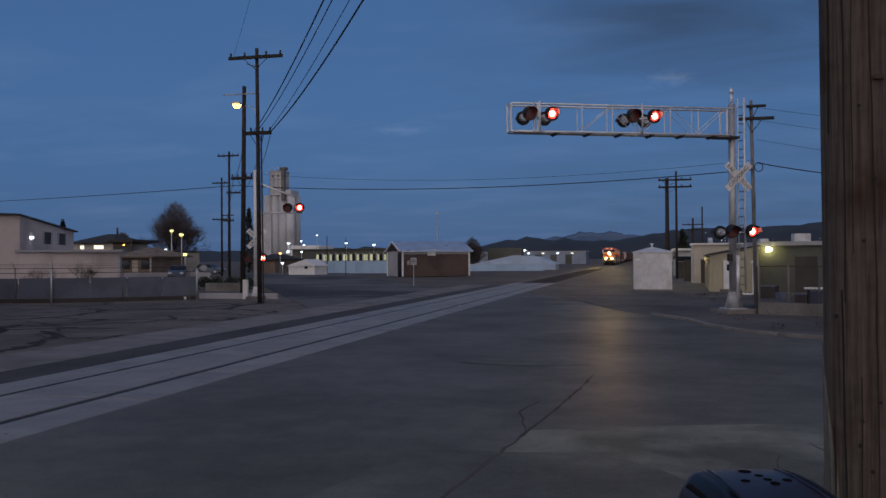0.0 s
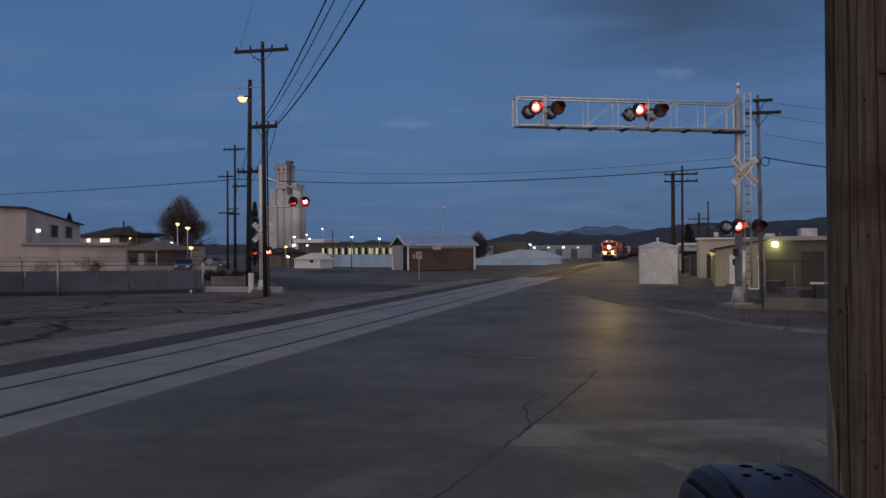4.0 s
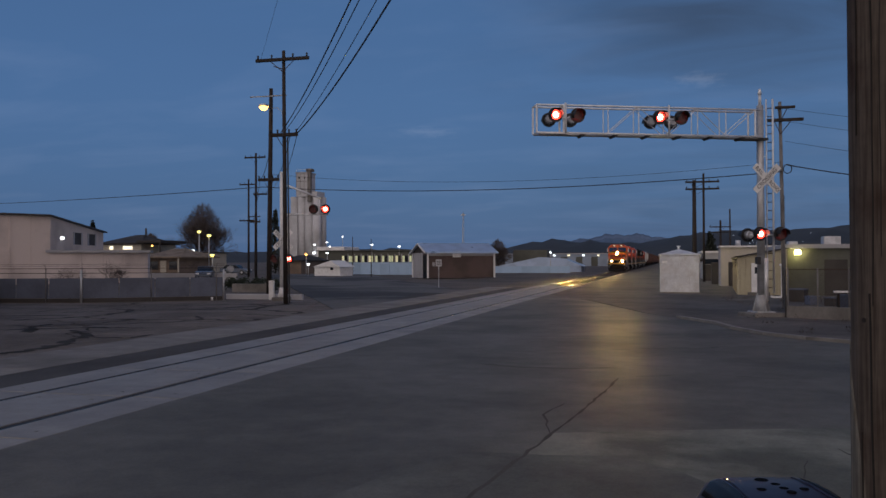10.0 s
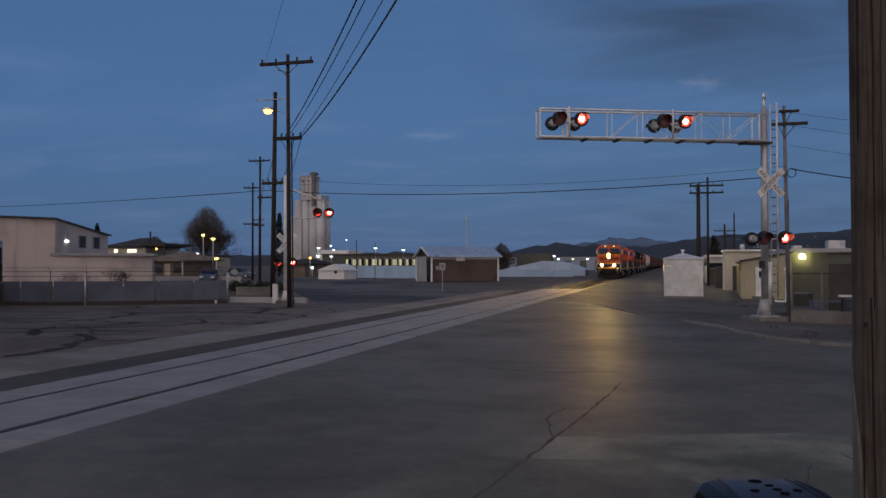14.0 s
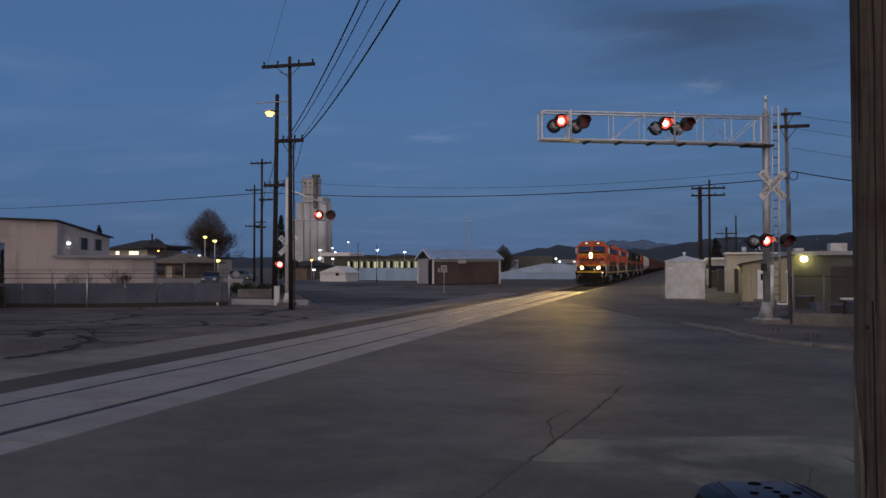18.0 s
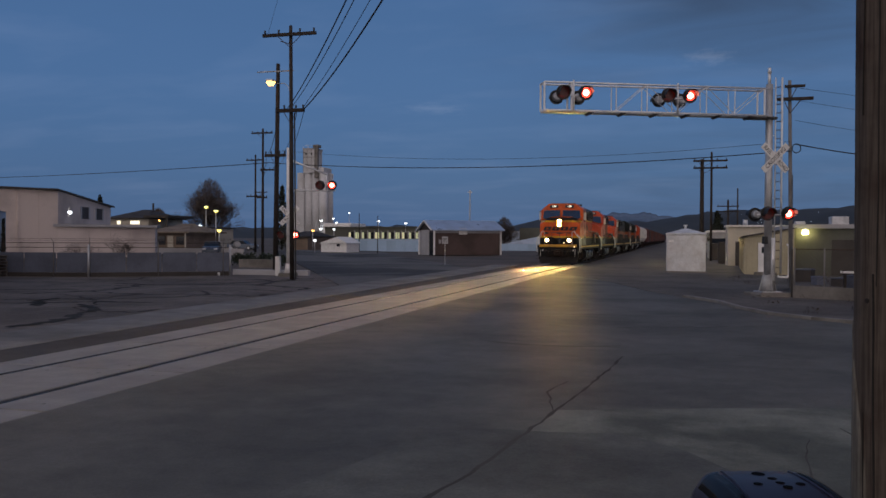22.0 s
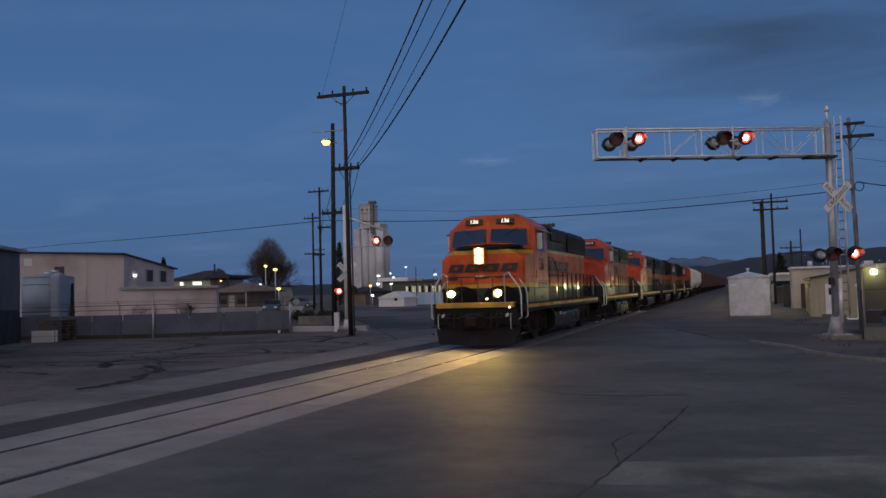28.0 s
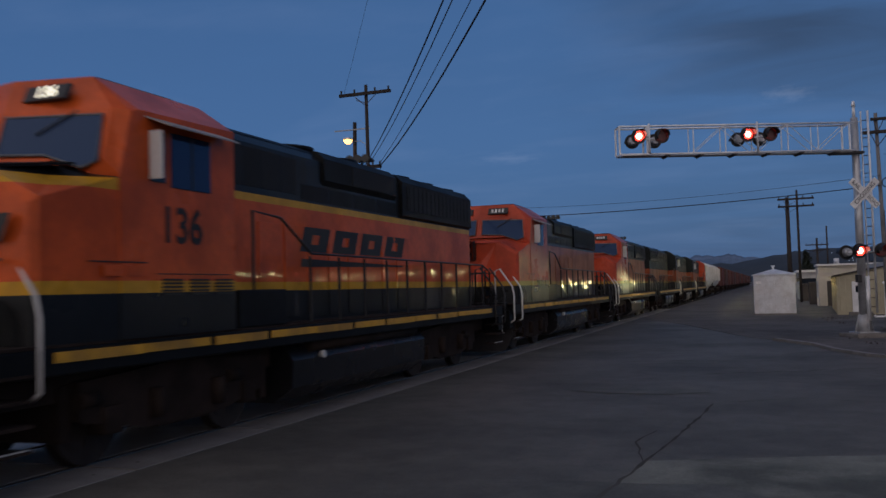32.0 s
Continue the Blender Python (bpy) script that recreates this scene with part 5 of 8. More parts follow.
    for z in (2.87, 3.13):
        lamp_unit(t, 0, 0.94, z, 0.112, lead, "headlight", "blazing headlight" if lead else "dark headlight")
        if lead:
            angles = [k * math.tau / 24 for k in range(24)]
            inner = [(0.113 * math.cos(a), 0.946, z + 0.113 * math.sin(a)) for a in angles]
            outer = [(0.172 * math.cos(a) / max(abs(math.cos(a)), abs(math.sin(a))), 0.95, z + 0.131 * math.sin(a) / max(abs(math.cos(a)), abs(math.sin(a)))) for a in angles]
            # this plate glows by itself, for the headlights' merged square of glow
            part("glow_surround", loft(B(), [inner, outer], cap=False), M_SURROUND_GLOW, t, "square headlight surround with the lamps' glow put into it")
            continue
        part("headlight_bezel", loft(B(), [[(0.135 * math.cos(k * math.tau / 20), yy, z + 0.135 * math.sin(k * math.tau / 20)) for k in range(20)] for yy in (1.0, 0.94)], cap=False), M_SIGNAL_BLACK, t)
    for s in (-1, 1):
        hs = part("ditch_light", rod(B(), (s * 0.79, 0.36, 1.76), (s * 0.79, 0.74, 1.76), 0.165, 18, 0.15, caps=False), M_SIGNAL_BLACK, t)
        lamp_unit(hs, s * 0.79, 0.34, 1.76, 0.098, lead, "ditch_lens", "blazing ditch light" if lead else "dark ditch light", 0.13)
        ring = B()
        loft(ring, [[(s * 0.79 + 0.15 * math.cos(k * math.tau / 20), yy, 1.76 + 0.15 * math.sin(k * math.tau / 20)) for k in range(20)] for yy in (0.36, 0.28)], cap=False)
        part("ditch_bezel", ring, M_SIGNAL_BLACK, hs)
        part("ditch_post", rod(B(), (s * 0.79, 0.45, 1.42), (s * 0.79, 0.45, 1.62), 0.04, 8), M_SIGNAL_BLACK, hs)
    if lead:
        part("step_light", rod(B(), (0.40, 0.42, 1.58), (0.40, 0.38, 1.58), 0.036, 10), M_MARKER, t)
        part("step_light", rod(B(), (1.18, 0.28, 1.30), (1.18, 0.22, 1.30), 0.036, 10), M_MARKER, t)
    # cab
    def cab_ring(yc, ys, zs, zr, wr, zb=1.43, w=1.53):
        return [(-w, ys, zb), (0, yc, zb), (w, ys, zb), (w, ys, zs), (wr, (yc + ys * 2) / 3, zr), (0, yc, zr), (-wr, (yc + ys * 2) / 3, zr), (-w, ys, zs)]
    part("cab", loft(B(), [cab_ring(2.08, 2.42, 3.24, 3.42, 1.40), cab_ring(2.26, 2.62, 3.98, 4.02, 1.36), cab_ring(2.44, 2.74, 4.02, 4.44, 0.98), cab_ring(4.62, 4.62, 4.06, 4.44, 0.98)]), cab_mat, t, bevel=0.025)
    if lead:
        cooler = part("roof_air_conditioner", loft(B(), [[(-0.86, 2.72, 4.43), (0.86, 2.72, 4.43), (0.86, 4.30, 4.43), (-0.86, 4.30, 4.43)], [(-0.84, 2.86, 4.50), (0.84, 2.86, 4.50), (0.84, 4.26, 4.50), (-0.84, 4.26, 4.50)]]), M_COOLER, t, "grey-green roof air conditioner", bevel=0.015)
        for k in range(5):
            part("cooler_slot", box(B(), 0.846, 0.862, 3.0 + k * 0.25, 3.16 + k * 0.25, 4.445, 4.485), M_GRILLE, cooler)
    else:
        part("cab_roof_rib", box(B(), -0.9, 0.9, 2.9, 4.55, 4.44, 4.49, 0.02), M_BLACK_PAINT, t)
    def front(x, f):
        # on the bowed windscreen plane, f from sill to lintel
        z = 3.30 + 0.70 * f
        return Vector((x, 2.08 + 0.17 * abs(x) + 0.30 * (z - 3.42) - 0.02, z))
    for s in (-1, 1):
        nrm = Vector((s * 0.16, -0.95, 0.28)).normalized()
        pts = [front(s * 0.10, 0.30), front(s * 0.70, 0.26), front(s * 1.18, 0.02), front(s * 1.36, 0.12), front(s * 1.30, 0.90), front(s * 0.10, 0.94)]
        w = part("windscreen", slab(B(), pts, nrm, 0.012), M_CAB_GLASS, t, "dark sloping windscreen")
        part("gasket", tube(B(), [p + nrm * 0.012 for p in pts + pts[:1]], 0.016, 6), M_GASKET, w)
        part("wiper", rod(B(), front(s * 1.0, 0.98) + nrm * 0.035, front(s * 0.55, 0.6) + nrm * 0.035, 0.012, 5), M_SIGNAL_BLACK, w)
    rn = Vector((0, -0.90, 0.43)).normalized()
    for s in (-1, 1):
        ctr = Vector((s * 0.56, 2.41, 4.22))
        up = Vector((0, 0.43, 0.90)).normalized()
        def brd(dx, dz, out):
            return ctr + Vector((dx, 0, 0)) + up * dz + rn * out
        nb = part("number_board", slab(B(), [brd(-0.31, -0.10, 0.0), brd(0.31, -0.10, 0.0), brd(0.31, 0.10, 0.0), brd(-0.31, 0.10, 0.0)], rn, 0.05), M_SIGNAL_BLACK, t)
        if lead:
            rot = Matrix((Vector((1, 0, 0)), up, rn)).transposed().to_4x4()
            letters(number, 0.21, M_NUMBER, nb, Matrix.Translation(brd(0, 0, 0.054)) @ rot, bold=0.004)
        else:
            for k in range(4):
                x0 = -0.205 + 0.11 * k
                part("number_bar", slab(B(), [brd(x0, -0.06, 0.05), brd(x0 + 0.06, -0.06, 0.05), brd(x0 + 0.06, 0.06, 0.05), brd(x0, 0.06, 0.05)], rn, 0.004), M_HANDRAIL, nb)
    for s in (-1, 1):
        out = s * 1.53
        part("side_window", box(B(), out - 0.015, out + 0.015, 3.30, 4.08, 3.18, 3.84, 0.006), M_CAB_GLASS, t, "dark sliding cab window")
        part("window_post", box(B(), out - 0.02, out + 0.02, 3.68, 3.72, 3.18, 3.84), M_SIGNAL_BLACK, t)
        part("quarter_window", box(B(), out - 0.012, out + 0.012, 2.92, 3.20, 3.22, 3.82, 0.006), M_GLASS_DARK, t)
        part("wind_deflector", box(B(), min(s * 1.54, s * 1.72), max(s * 1.54, s * 1.72), 2.90, 2.93, 3.24, 3.80, 0.006), M_HANDRAIL, t, "pale wind deflector")
        part("sunshade", loft(B(), [[(s * 1.53, 2.85, 3.95), (s * 1.53, 4.35, 3.95), (s * 1.53, 4.35, 3.97), (s * 1.53, 2.85, 3.97)], [(s * 1.80, 2.98, 3.84), (s * 1.80, 4.35, 3.84), (s * 1.80, 4.35, 3.86), (s * 1.80, 2.98, 3.86)]]), M_VISOR, t, "pale curved sunshade")
        if lead:
            letters(number, 0.60, M_LETTER, t, Matrix.Translation((s * 1.536, 3.5, 2.71)) @ pose(0, 0, 0, 90, 0, 90 * s), squeeze=0.9, bold=0.012)
        for k in range(3):
            for j in range(5):
                part("louvre", box(B(), out - 0.004, out + 0.02, 3.12 + k * 0.52, 3.50 + k * 0.52, 1.90 + j * 0.043, 1.922 + j * 0.043), M_LETTER, t)
        part("panel_seam", box(B(), out - 0.004, out + 0.008, 1.95, 2.85, 2.27, 2.285), M_LETTER, t)
        part("panel_seam", box(B(), out - 0.004, out + 0.008, 3.02, 4.5, 2.145, 2.157), M_LETTER, t)
        for k in range(2):
            part("access_plate", box(B(), out - 0.004, out + 0.010, 2.15 + k * 0.36, 2.42 + k * 0.36, 2.12, 2.24, 0.003), cab_mat, t)
        part("battery_box", box(B(), s * 1.2, s * 1.5, 4.75, 6.0, 1.43, 1.95, 0.02), M_BLACK_PAINT, t)
    # long hood
    def hood_ring(y, w, zt, c=0.16):
        return [(-w, y, 1.43), (w, y, 1.43), (w, y, zt - c), (w - c, y, zt), (-w + c, y, zt), (-w, y, zt - c)]
    part("hood", loft(B(), [hood_ring(4.60, 0.88, 4.34), hood_ring(16.4, 0.88, 4.34)]), hood_mat, t, bevel=0.02)
    part("brake_blister", loft(B(), [[(-0.86, y, 3.74), (0.86, y, 3.74), (0.94, y, 3.86), (0.94, y, 4.24), (0.78, y, 4.385), (-0.78, y, 4.385), (-0.94, y, 4.24), (-0.94, y, 3.86)] for y in (8.3, 11.5)]), M_BLACK_PAINT, t, "black dynamic brake housing")
    part("hood_roof", loft(B(), [[(-0.74, y, 4.33), (0.74, y, 4.33), (0.6, y, 4.41), (-0.6, y, 4.41)] for y in (4.63, 16.3)]), M_BLACK_PAINT, t)
    part("radiator_housing", loft(B(), [[(-0.86, y, 3.42), (0.86, y, 3.42), (0.96, y, 3.48), (0.96, y, 4.20), (0.79, y, 4.37), (-0.79, y, 4.37), (-0.96, y, 4.20), (-0.96, y, 3.48)] for y in (11.75, 16.35)]), M_BLACK_PAINT, t, "black flared radiator housing")
    for s in (-1, 1):
        for k in range(5):
            part("filter_panel", box(B(), s * 0.879 - 0.008, s * 0.879 + 0.008, 4.75 + k * 0.54, 5.25 + k * 0.54, 3.52, 4.12, 0.006), M_GRILLE, t)
        for k in range(4):
            part("upper_hatch", box(B(), s * 0.880 - 0.005, s * 0.880 + 0.005, 7.55 + k * 1.02, 8.5 + k * 1.02, 3.46, 3.72, 0.004), M_BLACK_PAINT, t)
    for s in (-1, 1):
        rad = part("radiator_grille", box(B(), s * 0.962 - 0.012, s * 0.962 + 0.012, 12.0, 16.2, 3.6, 4.13), M_GRILLE, t)
        for k in range(16):
            part("grille_bar", box(B(), s * 0.976 - 0.006, s * 0.976 + 0.006, 12.1 + k * 0.26, 12.13 + k * 0.26, 3.6, 4.13), M_BLACK_PAINT, rad)
        part("brake_grille", box(B(), s * 0.942 - 0.01, s * 0.942 + 0.01, 9.4, 11.1, 3.88, 4.22), M_GRILLE, t)
        for k in range(8):
            door = part("hood_door", box(B(), -0.008, 0.008, -0.34, 0.34, 1.5, 3.0, 0.004), hood_mat, t)
            door.matrix_basis = pose(s * 0.887, 6.54 + k * 0.76, 0, 0, 0.10 * math.sin(k * 2.3), 0.45 * math.sin(k * 1.9 + 0.6))
        tube_pts = [(s * 1.47, 5.15, 1.43), (s * 1.47, 5.15, 3.05), (s * 1.47, 5.9, 3.0), (s * 1.47, 6.8, 2.5), (s * 1.47, 15.6, 2.46), (s * 1.47, 16.2, 2.3), (s * 1.47, 16.2, 1.43)]
        part("side_handrail", tube(B(), tube_pts, 0.021), M_RAIL_DARK, t, "dark pipe handrail along the walkway")
        for k in range(10):
            part("stanchion", rod(B(), (s * 1.47, 6.76 + k * 0.98, 1.43), (s * 1.47, 6.76 + k * 0.98, 2.46), 0.024, 6), M_RAIL_DARK, t)
    if lead:
        logo(t, Matrix.Translation((0.897, 9.75, 2.58)) @ Matrix(((0, 0, 1, 0), (1, 0, 0, 0), (0, 1, 0, 0), (0, 0, 0, 1))), 4.6, M_LETTER)
        logo(t, Matrix.Translation((0.08, 1.00, 2.47)) @ Matrix(((1, 0, 0, 0), (0, 0, -1, 0), (0, 1, 0, 0), (0, 0, 0, 1))), 2.5, M_LETTER, bow=0.13, h=0.27)
    for y in (12.9, 14.4, 15.9):
        part("roof_fan", rod(rod(B(), (0, y, 4.34), (0, y, 4.46), 0.62, 24), (0, y, 4.46), (0, y, 4.49), 0.5, 20), M_BLACK_PAINT, t)
    for y in (8.4, 10.2):
        part("roof_fan", rod(B(), (0, y, 4.42), (0, y, 4.50), 0.6, 24), M_BLACK_PAINT, t)
    part("exhaust_stack", box(B(), -0.3, 0.3, 11.55, 12.0, 4.1, 4.56, 0.03), M_UNDER, t)
    horn = part("horn", rod(B(), (0.3, 11.2, 4.42), (0.3, 11.2, 4.62), 0.03, 6), M_RAIL_DARK, t)
    for k in range(3):
        part("horn_trumpet", rod(B(), (0.12 + 0.18 * k, 11.35, 4.64), (0.12 + 0.18 * k, 10.95, 4.64), 0.03, 10, 0.09), M_RAIL_DARK, horn)
    part("antenna_dome", rod(B(), (0.2, 4.0, 4.46), (0.2, 4.0, 4.56), 0.14, 12, 0.08), M_HANDRAIL, t)
    # below the floor
    part("fuel_tank", loft(B(), [[(-1.05, y, 0.22), (1.05, y, 0.22), (1.38, y, 0.45), (1.40, y, 0.86), (1.2, y, 1.15), (-1.2, y, 1.15), (-1.40, y, 0.86), (-1.38, y, 0.45)] for y in (6.3, 11.7)]), M_TANK, t, bevel=0.03)
    for s in (-1, 1):
        part("air_reservoir", rod(B(), (s * 1.30, 6.9, 1.06), (s * 1.30, 11.3, 1.06), 0.11, 12), M_UNDER, t)
        part("fuel_filler", rod(B(), (s * 1.38, 7.2, 0.9), (s * 1.46, 7.2, 0.9), 0.06, 8), M_HANDRAIL, t)
    truck(t, 4.05)
    truck(t, 13.9)
    if cab_back:
        for o in t.children:
            o.matrix_parent_inverse = Matrix.Translation((0, L, 0)) @ Matrix.Rotation(math.pi, 4, "Z")
    return t


def hopper(label):
    t = thing("covered_hopper", label, "freight wagon", group="wagons of the train")
    white = material("grimy_white_steel", (0.62, 0.62, 0.61), 0.6, vary=0.25, grain=5, blotch=0.7)
    part("body", loft(B(), [[(-1.2, y, 1.6), (1.2, y, 1.6), (1.5, y, 2.2), (1.5, y, 3.9), (0.9, y, 4.4), (-0.9, y, 4.4), (-1.5, y, 3.9), (-1.5, y, 2.2)] for y in (1.4, 15.2)]), white, t)
    for k in range(12):
        for s in (-1, 1):
            part("rib", box(B(), s * 1.54 - 0.05, s * 1.54 + 0.05, 1.6 + k * 1.2, 1.7 + k * 1.2, 2.1, 3.9), white, t)
    for y0, d in ((0.3, 1), (16.3, -1)):
        part("end_platform", box(B(), -1.45, 1.45, y0 - 0.2, y0 + 1.0, 1.1, 1.35), M_UNDER, t)
        part("ladder", tube(B(), [(1.2, y0, 1.3), (1.2, y0, 4.1)], 0.025), M_UNDER, t)
        part("slope_sheet", loft(B(), [[(-1.3, y0 + d * 0.4, 2.6), (1.3, y0 + d * 0.4, 2.6), (1.3, y0 + d * 0.4, 2.7), (-1.3, y0 + d * 0.4, 2.7)], [(-1.0, y0 + d * 1.2, 1.5), (1.0, y0 + d * 1.2, 1.5), (1.0, y0 + d * 1.2, 1.6), (-1.0, y0 + d * 1.2, 1.6)]]), M_UNDER, t)
    part("roof_walk", box(B(), -0.4, 0.4, 1.4, 15.2, 4.42, 4.48), M_UNDER, t)
    part("sill", box(B(), -0.4, 0.4, 0.0, 16.6, 0.95, 1.3), M_UNDER, t)
    for k in range(3):
        part("hopper_chute", loft(B(), [[(-1.2, 3.0 + k * 4.2, 1.6), (1.2, 3.0 + k * 4.2, 1.6), (1.2, 6.0 + k * 4.2, 1.6), (-1.2, 6.0 + k * 4.2, 1.6)], [(-0.4, 4.2 + k * 4.2, 0.6), (0.4, 4.2 + k * 4.2, 0.6), (0.4, 4.8 + k * 4.2, 0.6), (-0.4, 4.8 + k * 4.2, 0.6)]]), white, t)
    truck(t, 2.2)
    truck(t, 14.4)
    return t


def boxcar(label, color):
    t = thing("boxcar", label, "freight wagon", group="wagons of the train")
    paint = material("boxcar_paint", color, 0.6, vary=0.35, grain=5, blotch=0.7)
    part("body", box(B(), -1.5, 1.5, 0.4, 16.0, 1.25, 4.3, 0.05), paint, t)
    for k in range(14):
        for s in (-1, 1):
            part("rib", box(B(), s * 1.52 - 0.03, s * 1.52 + 0.03, 0.9 + k * 1.1, 1.0 + k * 1.1, 1.3, 4.25), paint, t)
    for s in (-1, 1):
        part("sliding_door", box(B(), s * 1.55 - 0.04, s * 1.55 + 0.04, 6.8, 9.6, 1.35, 4.1, 0.01), paint, t)
    part("sill", box(B(), -0.4, 0.4, -0.2, 16.6, 0.9, 1.25), M_UNDER, t)
    truck(t, 2.2)
    truck(t, 14.2)
    return t


TRAIN = []
lead_loco = locomotive("locomotive", "orange and black diesel locomotive with blazing headlights", M_CAB, M_NOSE, M_HOOD, True, "136")
TRAIN.append((lead_loco, 0.0))
LEAD_WHEELS = list(WHEELS)
PITCH = 17.85
TRAIN.append((locomotive("locomotive", "faded orange diesel locomotive with dark headlights", M_CAB_OLD, M_NOSE_OLD, M_HOOD_OLD), PITCH))
TRAIN.append((locomotive("locomotive", "bright orange-red diesel locomotive with a dark hood", M_CAB_OLD, M_NOSE_OLD, M_HOOD_OLD), 2 * PITCH))
TRAIN.append((locomotive("locomotive", "dark and orange diesel locomotive, fourth in line", M_HOOD_GREEN, M_HOOD_GREEN, M_HOOD_GREEN, cab_back=True), 3 * PITCH))
TRAIN.append((locomotive("locomotive", "dark and dull orange diesel locomotive, fifth in line", M_HOOD_GREEN, M_HOOD_GREEN, M_HOOD_GREEN, cab_back=True), 4 * PITCH))
TRAIN.append((locomotive("locomotive", "orange diesel locomotive running cab last", M_CAB_OLD, M_NOSE_OLD, M_HOOD_GREEN, cab_back=True), 5 * PITCH))
for k in range(2):
    TRAIN.append((hopper("grimy white covered hopper wagon"), 6 * PITCH + 16.9 * k))
for k in range(20):
    TRAIN.append((boxcar(*(("rust-red steel boxcar with ribbed sides", (0.12, 0.036, 0.026)), ("brown-red steel boxcar with ribbed sides", (0.085, 0.045, 0.036)), ("dull orange boxcar with ribbed sides", (0.15, 0.052, 0.03)))[k % 3]), 6 * PITCH + 34.2 + 16.8 * k))

# ---- buildings and yards ----
def thick_line(a, b, t):
    d = Vector((b[0] - a[0], b[1] - a[1])).normalized()
    n = Vector((-d.y, d.x)) * t / 2
    return [(a[0] + n.x, a[1] + n.y), (a[0] - n.x, a[1] - n.y), (b[0] - n.x, b[1] - n.y), (b[0] + n.x, b[1] + n.y)]


def along(a, b, f, z=0.0, out=0.0):
    d = Vector((b[0] - a[0], b[1] - a[1]))
    n = Vector((d.y, -d.x)).normalized() * out
    return Vector((a[0] + d.x * f + n.x, a[1] + d.y * f + n.y, z))


def face_panel(name, a, b, f0, f1, z0, z1, depth, mat, parent, label=""):
    """A plate on the wall from a to b, standing out by depth on its right-hand side."""
    pts = [along(a, b, f0, z0), along(a, b, f1, z0), along(a, b, f1, z1), along(a, b, f0, z1)]
    d = Vector((b[0] - a[0], b[1] - a[1]))
    n = Vector((d.y, -d.x, 0)).normalized()
    return part(name, slab(B(), pts, n, depth), mat, parent, label)


def workshop():
    """The beige workshop behind the slatted fence, with a lower wing."""
    t = thing("workshop_building", "beige stucco workshop with a lower flat-roofed wing", "building")
    c, l, r = (-53.5, 66.0), (-66.5, 46.0), (-48.9, 74.0)
    d = Vector((r[0] - l[0], r[1] - l[1])).normalized()
    n = Vector((-d.y, d.x)) * 17
    cb, lb, rb = (c[0] - 5.2, c[1] + 14.6), (l[0] + n.x, l[1] + n.y), (r[0] - 7, r[1] + 11)
    body = B()
    loft(body, [[(*l, -0.2), (*c, -0.2), (*cb, -0.2), (*lb, -0.2)], [(*l, 6.15), (*c, 6.0), (*cb, 5.0), (*lb, 5.6)]])
    part("wall", body, M_BEIGE, t)
    part("wing_wall", loft(B(), [[(*c, -0.2), (*r, -0.2), (*rb, -0.2), (cb[0] + 0.2, cb[1], -0.2)], [(*c, 2.72), (*r, 2.76), (*rb, 2.9), (cb[0] + 0.2, cb[1], 2.9)]]), M_BEIGE, t)
    part("wing_roof", loft(B(), [[(c[0] - 0.1, c[1] - 0.5, 2.74), (r[0] + 0.5, r[1] - 0.4, 2.78), (rb[0] + 0.4, rb[1], 2.92), (cb[0], cb[1], 2.92)], [(c[0] - 0.1, c[1] - 0.5, 2.98), (r[0] + 0.5, r[1] - 0.4, 3.0), (rb[0] + 0.4, rb[1], 3.12), (cb[0], cb[1], 3.12)]]), M_PALE, t, "pale roof edge")
    part("roof", loft(B(), [[(l[0] - 0.3, l[1] - 0.3, 6.14), (c[0] + 0.3, c[1] - 0.3, 6.0), (cb[0] + 0.3, cb[1] + 0.3, 5.0), (lb[0], lb[1], 5.6)], [(l[0] - 0.3, l[1] - 0.3, 6.28), (c[0] + 0.3, c[1] - 0.3, 6.14), (cb[0] + 0.3, cb[1] + 0.3, 5.14), (lb[0], lb[1], 5.74)]]), M_TRIM_DARK, t, "dark roof edge")
    for f0, f1 in ((0.40, 0.53), (0.68, 0.81)):
        w = face_panel("window", c, cb, f0, f1, 3.6, 4.75, 0.03, M_TRIM_DARK, t, "dark shuttered upper window")
        face_panel("frame", c, cb, f0 - 0.02, f0, 3.55, 4.8, 0.08, M_PALE, w)
        face_panel("frame", c, cb, f1, f1 + 0.02, 3.55, 4.8, 0.08, M_PALE, w)
    face_panel("wall_lamp", c, cb, 0.16, 0.20, 4.0, 4.22, 0.16, M_LAMP_WHITE, t, "bright white wall lamp")
    face_panel("downpipe", l, c, 0.855, 0.862, 0.0, 6.0, 0.1, M_BEIGE, t)
    face_panel("vent_square", l, c, 0.645, 0.672, 4.95, 5.6, 0.06, M_WHITE, t)
    face_panel("side_window", l, c, 0.748, 0.782, 3.4, 4.9, 0.05, M_GLASS_DARK, t)
    face_panel("wall_joint", l, c, 0.93, 0.933, 0.0, 6.0, 0.03, M_BEIGE, t)
    for k in range(3):
        face_panel("wing_joint", c, r, 0.3 + 0.22 * k, 0.304 + 0.22 * k, 0.0, 2.7, 0.02, M_BEIGE, t)
    face_panel("meter_box", c, r, 0.68, 0.71, 0.7, 1.1, 0.2, M_TRIM_DARK, t)
    part("roof_vent", rod(B(), (c[0] - 4, c[1] + 3.5, 5.9), (c[0] - 4, c[1] + 3.5, 6.4), 0.3, 10), M_GALV, t)
    return t


workshop()


